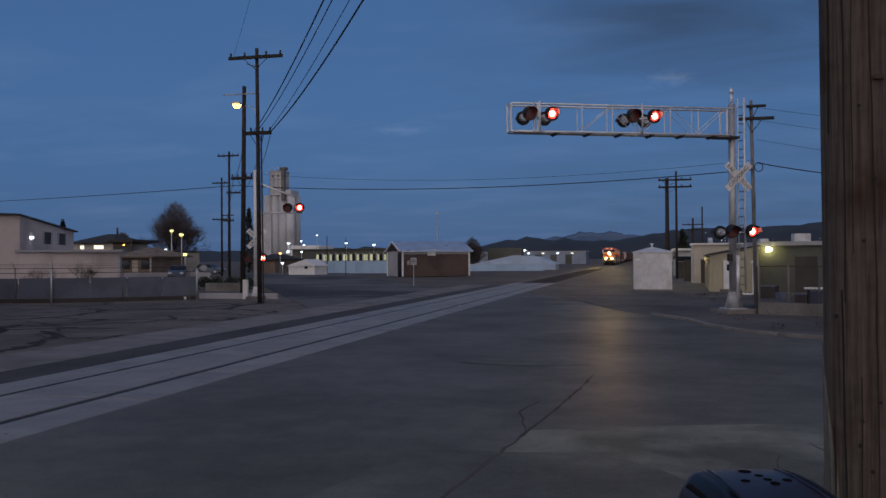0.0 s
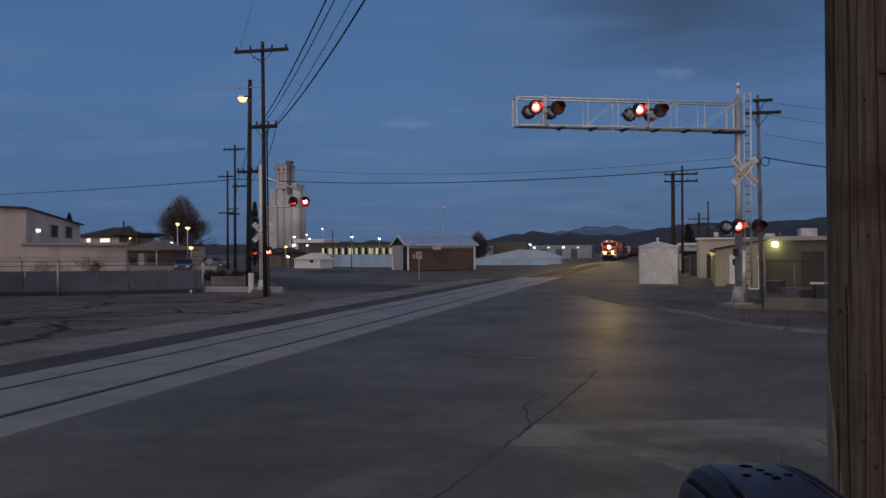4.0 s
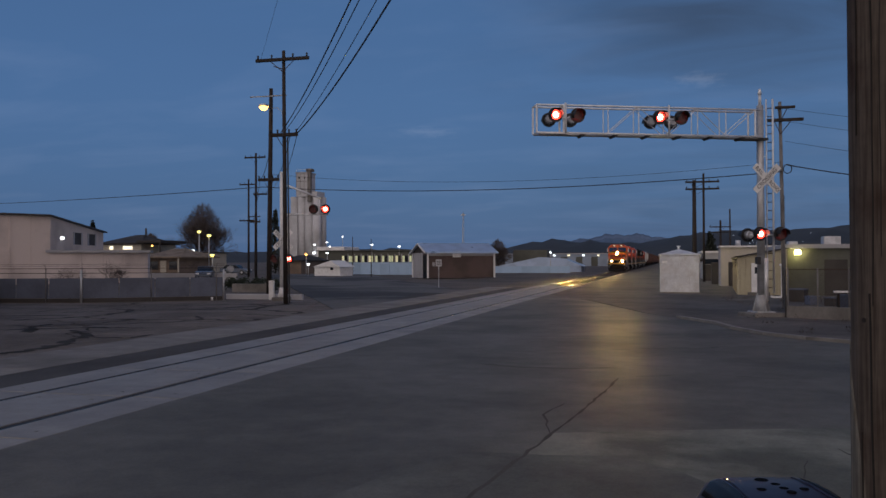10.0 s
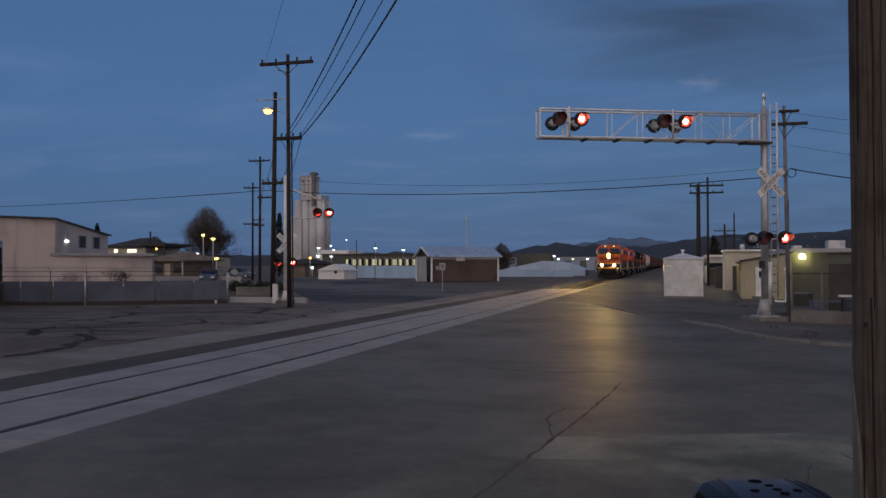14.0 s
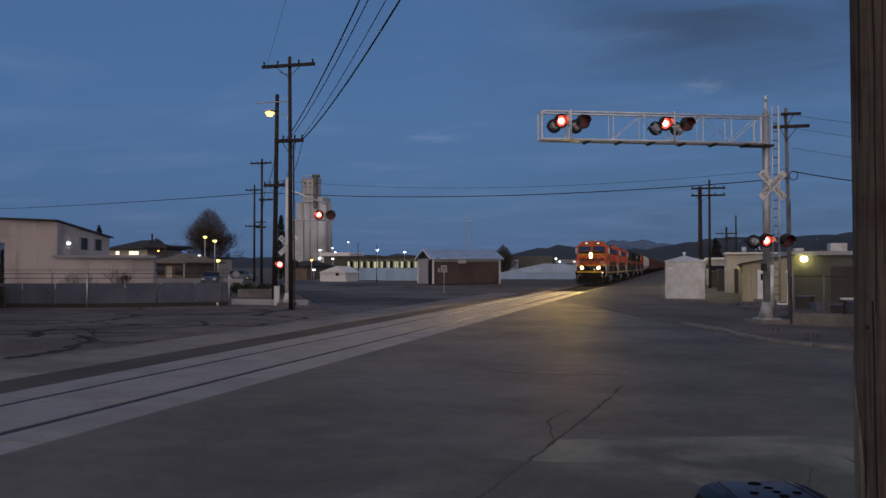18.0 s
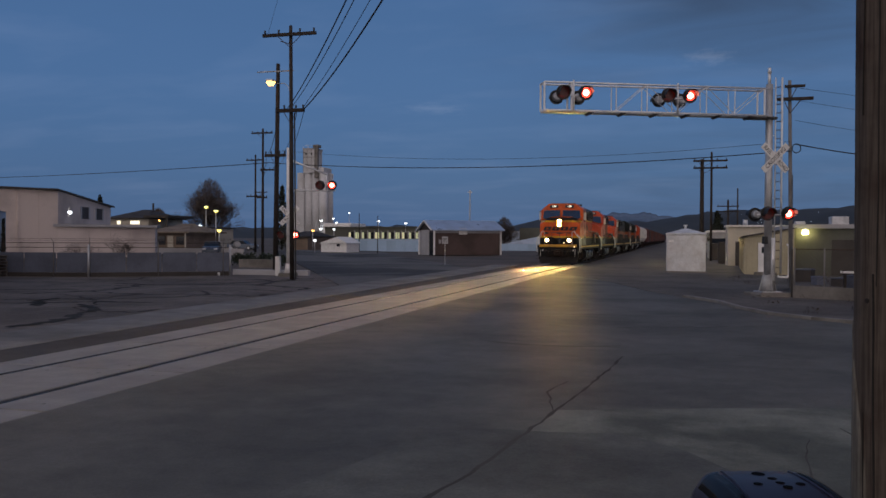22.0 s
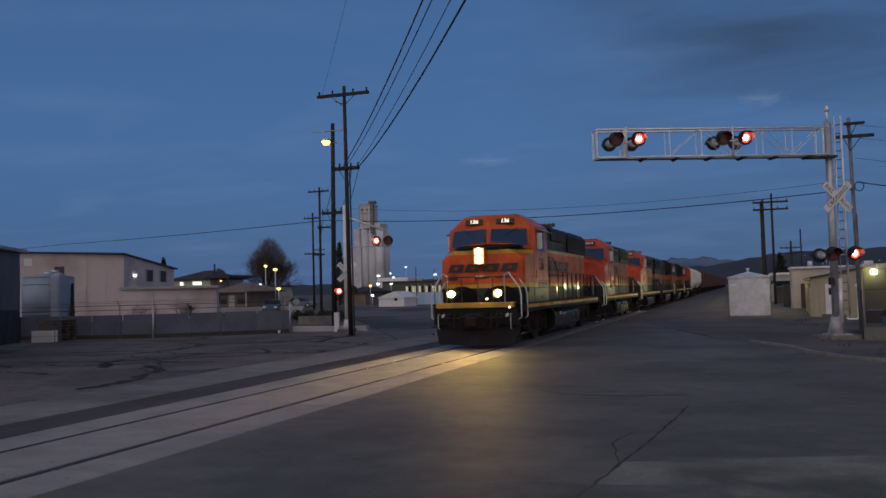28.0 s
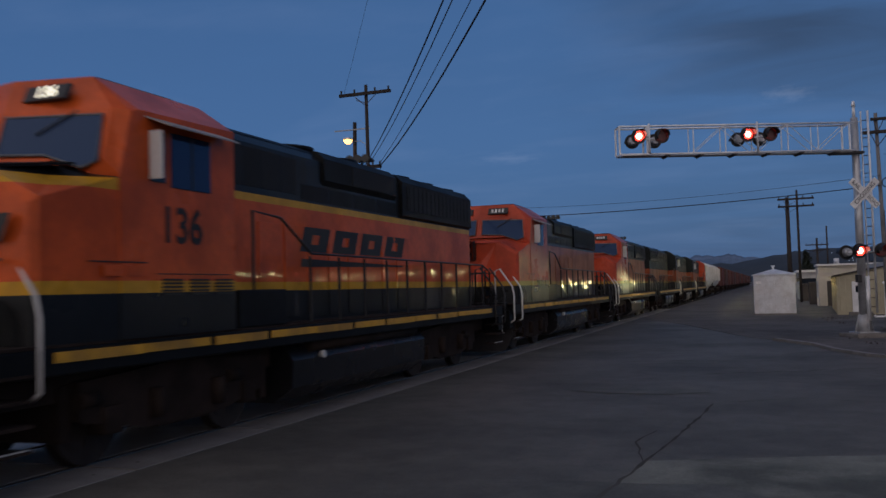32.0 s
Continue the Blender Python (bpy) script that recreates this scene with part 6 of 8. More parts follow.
def slat_fence():
    t = thing("slat_fence", "grey slatted chain-link fence round the yard", "fence")
    run = [(-37.0, 33.8), (-31.6, 34.4), (-26.85, 35.3), (-21.65, 39.3)]
    for (a, b) in zip(run[:-1], run[1:]):
        d = math.hypot(b[0] - a[0], b[1] - a[1])
        n = max(2, round(d / 1.55))
        for k in range(n):
            f0, f1 = k / n, (k + 1) / n
            face_panel("slat_panel", a, b, f0 + 0.006, f1 - 0.006, 0.18, 1.12, 0.03, M_SLAT, t)
        face_panel("kick_board", a, b, 0.0, 1.0, -0.06, 0.17, 0.04, M_TRIM_DARK, t)
        for k in range(int(d / 3.1) + 1):
            p = along(a, b, min(k * 3.1 / d, 1.0), 0, 0.06)
            part("post", rod(B(), (p.x, p.y, -0.1), (p.x, p.y, 1.62), 0.024, 8), M_GREY_WOOD, t)
            q2 = along(a, b, min(k * 3.1 / d, 1.0), 0, 0.35)
            part("barb_arm", rod(B(), (p.x, p.y, 1.6), (q2.x, q2.y, 1.84), 0.012, 5), M_GREY_WOOD, t)
        for z, o in ((1.58, 0.06), (1.36, 0.06), (1.7, 0.16), (1.78, 0.28)):
            p, q2 = along(a, b, 0, z, o), along(a, b, 1, z, o)
            part("rail", rod(B(), p, q2, 0.014 if z < 1.7 else 0.006, 5), M_RAIL_WEB, t)
    for x, y in ((-26.75, 35.1), (-21.6, 39.2)):
        part("corner_post", rod(B(), (x, y, -0.1), (x, y, 1.5), 0.045, 10), M_GALV, t)
    return t


slat_fence()
bag = tagged(part("plastic_cup", rod(B(), (0, 0, 0), (0, 0, 0.16), 0.05, 10, 0.065), M_WHITE), "white paper cup lying by the fence", "cup")
bag.matrix_basis = at(-21.9, 38.6, -0.03)


def grey_shop():
    t = thing("grey_building", "dark grey metal building at the lot's edge", "building")
    a, b = (-20.0, 11.5), (-32.1, 32.3)
    d = Vector((b[0] - a[0], b[1] - a[1])).normalized()
    n = Vector((-d.y, d.x)) * 14
    dark = material("dark_grey_siding", (0.120, 0.124, 0.134), 0.6, vary=0.2, grain=6, blotch=0.5)
    lower = material("slate_wainscot", (0.074, 0.074, 0.082), 0.7, vary=0.2, grain=6, blotch=0.5)
    part("wall", prism(B(), [a, b, (b[0] + n.x, b[1] + n.y), (a[0] + n.x, a[1] + n.y)], -0.2, 4.2), dark, t)
    part("roof", prism(B(), [(a[0] - n.x * 0.02, a[1] - n.y * 0.02), (b[0] - n.x * 0.02 + d.x * 0.2, b[1] - n.y * 0.02 + d.y * 0.2), (b[0] + n.x, b[1] + n.y), (a[0] + n.x, a[1] + n.y)], 4.2, 4.34), M_PALE, t, "pale roof edge")
    face_panel("wainscot", b, a, 0.0, 1.0, -0.05, 1.45, 0.03, lower, t)
    face_panel("belt_rail", b, a, 0.0, 1.0, 1.45, 1.53, 0.05, lower, t)
    for k in range(22):
        f = 0.02 + k * 0.045
        face_panel("siding_rib", b, a, f, f + 0.003, 1.55, 4.18, 0.03, dark, t)
    face_panel("corner_trim", b, a, 0.0, 0.006, 0.0, 4.2, 0.06, lower, t)
    return t


grey_shop()
tagged(part("concrete_apron", prism(B(), [(-29.5, 27.0), (-27.8, 27.8), (-30.2, 31.9), (-31.9, 31.4)], -0.1, 0.0), M_CONC_OLD), "pale concrete apron beside the grey building", "pavement", kind="structure")


def tank(x, y, r, h, z0, label):
    t = thing("storage_tank", label, "tank", at(x, y))
    steel = M_BLUEGREY
    part("shell", rod(B(), (0, 0, z0), (0, 0, h), r, 28), steel, t)
    part("lid", rod(B(), (0, 0, h), (0, 0, h + 0.12), r * 1.02, 28, r * 0.5), steel, t)
    part("hatch", rod(B(), (0, 0, h + 0.1), (0, 0, h + 0.3), 0.22, 12), M_GALV, t)
    for k in range(4):
        a = k * math.pi / 2 + 0.4
        part("leg", rod(B(), (r * 0.8 * math.cos(a), r * 0.8 * math.sin(a), -0.05), (r * 0.8 * math.cos(a), r * 0.8 * math.sin(a), z0 + 0.05), 0.06, 8), M_RAIL_WEB, t)
    for z in (z0 + 0.5, h - 0.4):
        part("hoop", rod(B(), (0, 0, z), (0, 0, z + 0.05), r + 0.012, 28), steel, t)
    return t


tank(-34.75, 36.9, 1.28, 3.15, 0.7, "pale blue-grey upright storage tank on legs")
tank(-35.9, 38.6, 0.6, 3.3, 0.65, "pale blue-grey storage tank beside another")
slim = thing("vent_cabinet", "tall blue-grey metal cabinet by the tanks", "cabinet", at(-33.42, 36.2))
part("body", box(B(), -0.30, 0.30, -0.3, 0.3, -0.05, 3.22, 0.05), M_BLUEGREY, slim)
part("door", box(B(), -0.24, 0.24, -0.33, -0.3, 0.2, 3.0, 0.01), M_BLUEGREY, slim)
for z in (0.9, 1.7, 2.5):
    part("hoop", box(B(), -0.31, 0.31, -0.335, 0.31, z, z + 0.04, 0.004), M_GALV_DULL, slim)
part("lid", rod(B(), (0, 0, 3.2), (0, 0, 3.34), 0.2, 14, 0.16), M_GALV_DULL, slim)


def pallets():
    for k in range(7):
        t = thing("pallet", "weathered grey wooden pallet in a stack", "pallet", at(-31.2 + 0.03 * math.sin(k * 2.1), 33.7, -0.03 + k * 0.145, 8 + 3 * math.sin(k * 1.7)), group="stacked pallets")
        for j in range(3):
            part("stringer", box(B(), -0.6, 0.6, -0.58 + j * 0.55, -0.5 + j * 0.55, 0.02, 0.115), M_WOOD_GREY, t)
        for j in range(7):
            part("deck_board", box(B(), -0.6 + j * 0.18, -0.47 + j * 0.18, -0.6, 0.6, 0.117, 0.143), M_WOOD_GREY, t)
    for k in range(4):
        t = thing("white_carton", "dirty white carton on the ground by the pallets", "box", at(-31.1 + 0.60 * (k % 2), 32.45, -0.03 + 0.28 * (k // 2), 8), group="cartons by the pallets")
        part("body", box(B(), -0.27, 0.27, -0.22, 0.22, 0.0, 0.26, 0.02), M_WHITE, t)
        part("strap", box(B(), -0.275, 0.275, -0.02, 0.02, -0.0, 0.264), M_TRIM_DARK, t)


M_WOOD_GREY = material("grey_pallet_wood", (0.15, 0.13, 0.115), 0.85, vary=0.35, grain=12, blotch=2)
pallets()


# ---- trees ----
def branchy(bm_wood, bm_twig, p, d, length, r, depth, rnd, spread, up):
    """Limbs that fork down to fine twigs."""
    q2 = p + d * length
    rod(bm_wood if depth > 1 else bm_twig, p, q2, r, 5 if depth > 2 else 3, r * 0.62, caps=False)
    if depth == 0:
        return
    for k in range(3 if depth > 1 else 4):
        side = Vector((rnd.uniform(-1, 1), rnd.uniform(-1, 1), rnd.uniform(-0.4, 1) * up)).normalized()
        nd = (d * (1 - spread) + side * spread).normalized()
        branchy(bm_wood, bm_twig, p + d * length * rnd.uniform(0.55, 1.0), nd, length * rnd.uniform(0.62, 0.82), r * 0.55, depth - 1, rnd, spread, up)


def bare_tree(x, y, h, seed, label, width=0.6):
    t = thing("tree", label, "tree", at(x, y))
    rnd = random.Random(seed)
    wood, twig = B(), B()
    rod(wood, (0, 0, -0.1), (0, 0, h * 0.24), h * 0.03, 10, h * 0.024)
    for k in range(17):
        a = k * 2.4 + rnd.uniform(-0.3, 0.3)
        dirn = Vector((math.cos(a) * width, math.sin(a) * width, rnd.uniform(0.35, 1.6))).normalized()
        branchy(wood, twig, Vector((0, 0, h * rnd.uniform(0.15, 0.27))), dirn, h * 0.235, h * 0.011, 5, rnd, 0.42, 0.9)
    for k in range(int(4200 * (h / 12))):
        u = Vector((rnd.gauss(0, 1), rnd.gauss(0, 1), rnd.gauss(0, 1))).normalized() * rnd.random() ** 0.4
        zz = h * (0.54 + 0.46 * u.z)
        wd = h * 0.315 * (1.0 - 0.35 * max(u.z, 0))
        p = Vector((u.x * wd, u.y * wd, zz))
        for j in range(3):
            d = (p - Vector((0, 0, h * 0.3))).normalized() * 0.55 + Vector((rnd.uniform(-1, 1), rnd.uniform(-1, 1), rnd.uniform(-0.6, 1))) * 0.5
            e = Vector((rnd.uniform(-1, 1), rnd.uniform(-1, 1), rnd.uniform(-1, 1))).normalized() * 0.030
            twig.faces.new((twig.verts.new(p - e), twig.verts.new(p + e), twig.verts.new(p + d * h * 0.085)))
    part("trunk", wood, M_BARK, t)
    part("crown", twig, M_TWIG, t, "dense bare twigs")
    return t


def leafy(bm, centre, size, n, rnd, leaf):
    for _ in range(n):
        while True:
            v = Vector((rnd.uniform(-1, 1), rnd.uniform(-1, 1), rnd.uniform(-1, 1)))
            if v.length < 1:
                break
        p = Vector(centre) + Vector((v.x * size[0], v.y * size[1], v.z * size[2]))
        a, b = Vector((rnd.uniform(-1, 1), rnd.uniform(-1, 1), rnd.uniform(-1, 1))).normalized() * leaf, Vector((rnd.uniform(-1, 1), rnd.uniform(-1, 1), rnd.uniform(-1, 1))).normalized() * leaf
        bm.faces.new((bm.verts.new(p), bm.verts.new(p + a), bm.verts.new(p + b)))


def cypress(x, y, h, w, seed, label):
    t = thing("conifer_tree", label, "tree", at(x, y))
    rnd = random.Random(seed)
    part("trunk", rod(B(), (0, 0, -0.1), (0, 0, h * 0.9), 0.14, 8, 0.03), M_BARK, t)
    bm = B()
    for k in range(26):
        f = k / 26
        r = w * (1 - f) ** 0.7 * (0.8 + 0.4 * rnd.random())
        leafy(bm, (rnd.uniform(-0.09, 0.09) * w, rnd.uniform(-0.09, 0.09) * w, h * (0.06 + 0.92 * f)), (r, r, h * 0.05), 70, rnd, min(0.3, w * 0.6))
    part("crown", bm, M_GREEN_DARK, t)
    return t


bare_tree(-75.5, 130.0, 11.4, 5, "large bare deciduous tree with dense twigs", 0.52)
bare_tree(-33.5, 172.0, 6.2, 15, "bare tree behind the far sheds", 0.8)
bare_tree(-92.0, 140.0, 7.0, 8, "small bare tree beyond the houses")
def bush(x, y, h, seed, label, fan=0.5):
    """A leafless shrub: thin stems fanning from the ground."""
    t = thing("shrub", label, "shrub", at(x, y))
    rnd = random.Random(seed)
    wood, twig = B(), B()
    for k in range(9):
        a = rnd.uniform(0, math.tau)
        d = Vector((math.cos(a) * fan, math.sin(a) * fan, 1)).normalized()
        branchy(wood, twig, Vector((0.1 * math.cos(a), 0.1 * math.sin(a), -0.05)), d, h * 0.42, 0.018, 3, rnd, 0.45, 0.8)
    part("stem", wood, M_BARK, t)
    part("crown", twig, M_TWIG, t, "bare twigs")
    return t


bush(-27.3, 38.2, 2.0, 31, "slim leafless sapling behind the slatted fence", 0.1)
bush(-29.45, 38.0, 1.9, 33, "thin leafless shrub behind the slatted fence")
bare_tree(-84.0, 128.0, 6.5, 9, "small bare tree beyond the houses")
cypress(-62.3, 130.0, 10.6, 1.6, 3, "tall dark narrow conifer beside the elevator")
cypress(-68.5, 92.0, 6.9, 0.7, 4, "narrow dark conifer behind the workshop")
cypress(-31.75, 35.3, 2.8, 0.13, 6, "small pointed dark conifer by the tanks")
cypress(5.2, 120.0, 5.6, 1.4, 7, "dark conifer beside the track")
cypress(-31.8, 150.0, 4.6, 1.2, 11, "dark conifer near the far sheds")


def hedge(x, y, sx, sy, h, seed, label):
    bm = B()
    rnd = random.Random(seed)
    for k in range(14):
        leafy(bm, (x + rnd.uniform(-sx, sx), y + rnd.uniform(-sy, sy), h * 0.5), (0.6, 0.6, h * 0.5), 90, rnd, 0.16)
    return tagged(part("hedge", bm, M_HEDGE), label, "hedge", kind="stuff")


hedge(-27.3, 54.0, 2.6, 0.6, 0.8, 3, "low dark green hedge by the street")
rnd = random.Random(21)
bm = B()
for k in range(60):
    x, y = rnd.uniform(2.5, 9), rnd.uniform(24, 48)
    leafy(bm, (x, y, 0.03), (0.35, 0.35, 0.08), 22, rnd, 0.045)
tagged(part("weeds", bm, M_BARK), "dead brown weeds on the gravel verge", "weeds", kind="stuff")


# ---- houses on the left ----
def house(name, x, y, w, d, hw, hr, wall, roof, label, turn=0.0, hip=0.35, eave=0.6):
    t = thing(name, label, "house", at(x, y, 0, turn))
    part("wall", box(B(), -w / 2, w / 2, 0, d, -0.1, hw), wall, t)
    part("roof", loft(B(), [[(-w / 2 - eave, -eave, hw - 0.1), (w / 2 + eave, -eave, hw - 0.1), (w / 2 + eave, d + eave, hw - 0.1), (-w / 2 - eave, d + eave, hw - 0.1)],
                            [(-w / 2 - eave, -eave, hw + 0.08), (w / 2 + eave, -eave, hw + 0.08), (w / 2 + eave, d + eave, hw + 0.08), (-w / 2 - eave, d + eave, hw + 0.08)],
                            [(-w / 2 + w * hip, d / 2 - 0.05, hr), (w / 2 - w * hip, d / 2 - 0.05, hr), (w / 2 - w * hip, d / 2 + 0.05, hr), (-w / 2 + w * hip, d / 2 + 0.05, hr)]]), roof, t)
    return t


M_CREAM = material("cream_wall", (0.45, 0.42, 0.36), 0.8, vary=0.12, grain=8, blotch=0.6)
M_BRICKY = material("brown_wall", (0.19, 0.145, 0.115), 0.85, vary=0.25, grain=8, blotch=0.6)
h1 = house("house", -77.0, 110.0, 6.4, 9, 4.55, 5.95, M_CREAM, M_ROOF_DARK, "cream house with a dark hipped roof and lit windows", 0, 0.4, 0.5)
part("porch_roof", box(B(), 3.0, 7.0, -1.0, 6, 4.55, 5.0, 0.1), M_ROOF_DARK, h1)
for x, w, m in ((-1.7, 0.55, M_WINDOW_HOT), (1.0, 1.5, M_WINDOW_HOT)):
    f = part("window_frame", box(B(), x - w / 2 - 0.1, x + w / 2 + 0.1, -0.06, 0.0, 3.6, 4.3), M_WHITE, h1)
    part("pane", box(B(), x - w / 2, x + w / 2, -0.08, -0.06, 3.72, 4.18), m, f, "brightly lit window pane")
part("flue", rod(B(), (1.2, 4.2, 5.4), (1.2, 4.2, 6.9), 0.14, 8), M_TRIM_DARK, h1)
part("far_porch_post", box(B(), 6.6, 6.8, -0.8, -0.6, 0, 4.55), M_TRIM_DARK, h1)
part("porch_lamp", rod(B(), (5.6, -0.9, 4.1), (5.6, -0.9, 4.3), 0.12, 8), M_LAMP_WARM, h1)
h2 = house("house", -60.6, 95.0, 4.4, 8, 2.45, 3.6, M_BRICKY, M_ROOF_BROWN, "low brown house with a shingled roof", 0, 0.35, 0.7)
for x in (-1.3, 1.4):
    f = part("window_frame", box(B(), x - 0.6, x + 0.6, -0.06, 0.0, 0.9, 2.0), M_TRIM_DARK, h2)
    part("pane", box(B(), x - 0.52, x + 0.52, -0.08, -0.06, 0.98, 1.92), M_GLASS_DARK, f)
part("door", box(B(), -0.4, 0.4, -0.07, 0.0, 0.0, 2.05), M_CREAM, h2)
for x in (-2.4, 2.4):
    part("porch_post", box(B(), x - 0.07, x + 0.07, -0.6, -0.46, -0.1, 2.4), M_CREAM, h2)
house("house", -69.6, 118.0, 2.4, 7, 3.3, 3.6, M_CREAM, M_ROOF_DARK, "pale house partly hidden by the tree", 0, 0.4, 0.3)
house("house", -57.6, 126.0, 3.2, 8, 2.0, 2.9, M_BRICKY, M_ROOF_DARK, "dark low house behind the signal", 0, 0.3, 0.4)
house("house", -63.0, 140.0, 4.5, 8, 2.0, 3.0, M_BRICKY, M_ROOF_DARK, "dark house at the street's far end", 0, 0.3, 0.4)
tagged(part("garden_wall", prism(B(), thick_line((-62.0, 86.5), (-46.0, 86.5), 0.2), -0.1, 0.62), M_PALE), "low pale garden wall before the houses", "wall")


def parked_car(x, y, turn):
    t = thing("car", "blue-grey parked car beside the low house", "car", at(x, y, -0.06, turn))
    paint = material("blue_car_paint", (0.10, 0.125, 0.17), 0.3, 0.2, vary=0.1, bump=0.0, coat=0.4)
    side = [(-2.2, 0.35), (2.2, 0.35), (2.25, 0.75), (1.5, 0.92), (-2.1, 0.95), (-2.2, 0.8)]
    part("body", loft(B(), [[(px, -0.85, pz) for px, pz in side], [(px, 0.85, pz) for px, pz in side]]), paint, t, bevel=0.05)
    top = [(-1.8, 0.93), (1.0, 0.93), (0.4, 1.42), (-1.3, 1.42)]
    part("cabin", loft(B(), [[(px, -0.74, pz) for px, pz in top], [(px, 0.74, pz) for px, pz in top]]), M_GLASS_DARK, t, bevel=0.04)
    part("roof", box(B(), -1.3, 0.4, -0.68, 0.68, 1.41, 1.46, 0.02), paint, t)
    for wx in (-1.35, 1.4):
        for wy in (-0.8, 0.8):
            wheel = part("wheel", rod(B(), (wx, wy - 0.1, 0.34), (wx, wy + 0.1, 0.34), 0.34, 20), M_SIGNAL_BLACK, t)
            part("rim", rod(B(), (wx, wy - 0.11, 0.34), (wx, wy + 0.11, 0.34), 0.19, 14), M_GALV, wheel)
    for wy in (-0.6, 0.6):
        part("headlight", box(B(), 2.2, 2.27, wy - 0.18, wy + 0.18, 0.6, 0.74), M_WHITE, t)
    part("bumper", box(B(), 2.18, 2.3, -0.8, 0.8, 0.36, 0.5, 0.02), paint, t)
    return t


parked_car(-49.3, 85.4, -66)
parked_car(-63.0, 118.0, 0)


def street_lamp(x, y, h, mat, label, arm=0.0, r=0.24):
    t = thing("street_lamp", label, "street lamp", at(x, y))
    part("post", rod(B(), (0, 0, -0.1), (0, 0, h), 0.07, 8, 0.05), M_GALV, t)
    if arm:
        part("arm", rod(B(), (0, 0, h - 0.1), (arm, 0, h), 0.035, 6), M_GALV, t)
    part("cap", rod(B(), (arm, 0, h + 0.02), (arm, 0, h + 0.16), r, 12, r * 0.4), M_GALV, t)
    part("globe", rod(B(), (arm, 0, h - 0.2), (arm, 0, h + 0.02), r * 0.7, 12, r), mat, t, "glowing lamp globe")
    return t


for x, y, h, m, a, r in ((-57.2, 100, 5.3, M_LAMP_YELLOW, 0, 0.29), (-59.2, 101, 5.85, M_LAMP_YELLOW, 0, 0.24), (-51.05, 90, 2.7, M_LAMP_YELLOW, 0, 0.25), (-59.5, 100, 3.4, M_LAMP_WHITE, 0, 0.22),
                      (-68.2, 160, 5.3, M_LAMP_WHITE, 0, 0.34), (-56.2, 160, 5.2, M_LAMP_WHITE, 0, 0.34), (-50.6, 160, 4.8, M_LAMP_WHITE, 0, 0.32), (-61.4, 150, 3.5, M_LAMP_WHITE, 0, 0.26),
                      (-45.2, 104, 1.6, M_LAMP_WHITE, 0, 0.2), (-33.6, 138, 2.2, M_LAMP_WHITE, 0, 0.22), (-20.0, 150, 3.4, M_LAMP_WHITE, 0, 0.22), (-27.0, 190, 3.6, M_LAMP_WHITE, 0, 0.26),
                      (-52.5, 120, 3.0, M_LAMP_WARM, 0, 0.2), (-67.0, 165, 5.0, M_LAMP_WHITE, 0, 0.24), (-70.5, 172, 6.0, M_LAMP_WHITE, 0, 0.24), (-72.0, 185, 7.6, M_LAMP_WHITE, 0, 0.22), (-75.0, 192, 4.4, M_LAMP_WHITE, 0, 0.24),
                      (-74.0, 205, 3.2, M_LAMP_WHITE, 0, 0.3), (-44.6, 106, 1.2, M_LAMP_WARM, 0, 0.12)):
    street_lamp(x, y, h, m, "lit yard lamp on a slim post", a, r)
dish = thing("satellite_dish", "pale round dish beside the garden wall", "dish", at(-48.8, 90.0))
part("bowl", rod(B(), (0, 0, 1.0), (0.2, -0.2, 1.08), 0.42, 18, 0.38), M_GALV_DULL, dish)
part("stand", rod(B(), (0, 0, -0.1), (0, 0, 1.0), 0.06, 8), M_GALV, dish)


# ---- grain elevator ----
def elevator():
    t = thing("grain_elevator", "tall pale concrete grain elevator with a headhouse", "grain elevator", at(-130.6, 300.0))
    for k in range(4):
        for j in range(2):
            part("silo", rod(B(), (-5.2 + 2.95 * k, j * 5, -0.5), (-5.2 + 2.95 * k, j * 5, 26.0), 1.62, 20), M_SILO, t, "ribbed concrete silo")
    part("gallery", box(B(), -3.5, 4.3, -1.5, 6, 26.0, 27.9, 0.1), M_SILO, t)
    part("low_bin", box(B(), -7.4, -3.4, -2.0, 5, 0, 20.0), M_SILO, t)
    part("headhouse", box(B(), -3.8, 0.9, -1.9, 5, 26.0, 34.6, 0.1), M_SILO, t)
    part("headhouse_cap", box(B(), -4.0, 1.1, -2.1, 5.2, 34.6, 35.1), M_PALE, t)
    part("elevator_leg", box(B(), 0.9, 2.1, -2.4, -1.0, 24.0, 35.6), M_CONC_OLD, t)
    part("leg_head", box(B(), 0.2, 2.5, -2.4, 0.5, 35.2, 36.3, 0.2), M_CONC_OLD, t)
    for k in range(3):
        part("panel_joint", box(B(), -3.82 + 1.6 * k, -3.70 + 1.6 * k, -2.0, -1.88, 26.6, 34.6), M_CONC_OLD, t)
    for z in (28.6, 31.6):
        part("panel_joint", box(B(), -3.82, 0.92, -2.0, -1.88, z, z + 0.16), M_CONC_OLD, t)
    for k in range(2):
        part("window", box(B(), -2.9 + 2.2 * k, -2.4 + 2.2 * k, -1.98, -1.9, 32.6, 33.4), M_GLASS_DARK, t)
    part("roof_rail", tube(B(), [(-3.8, -1.9, 36.0), (0.2, -1.9, 36.0)], 0.07, 4), M_GALV, t)
    for k in range(3):
        part("rail_post", rod(B(), (-3.8 + 2.0 * k, -1.9, 35.1), (-3.8 + 2.0 * k, -1.9, 36.0), 0.06, 4), M_GALV, t)
    part("lamp", rod(B(), (3.6, -2.6, 4.6), (3.6, -2.6, 5.4), 0.5, 10), M_LAMP_WHITE, t)
    part("annex", box(B(), -10, 6, -4, 3, -0.5, 3.6), M_BRICKY, t)
    return t


elevator()


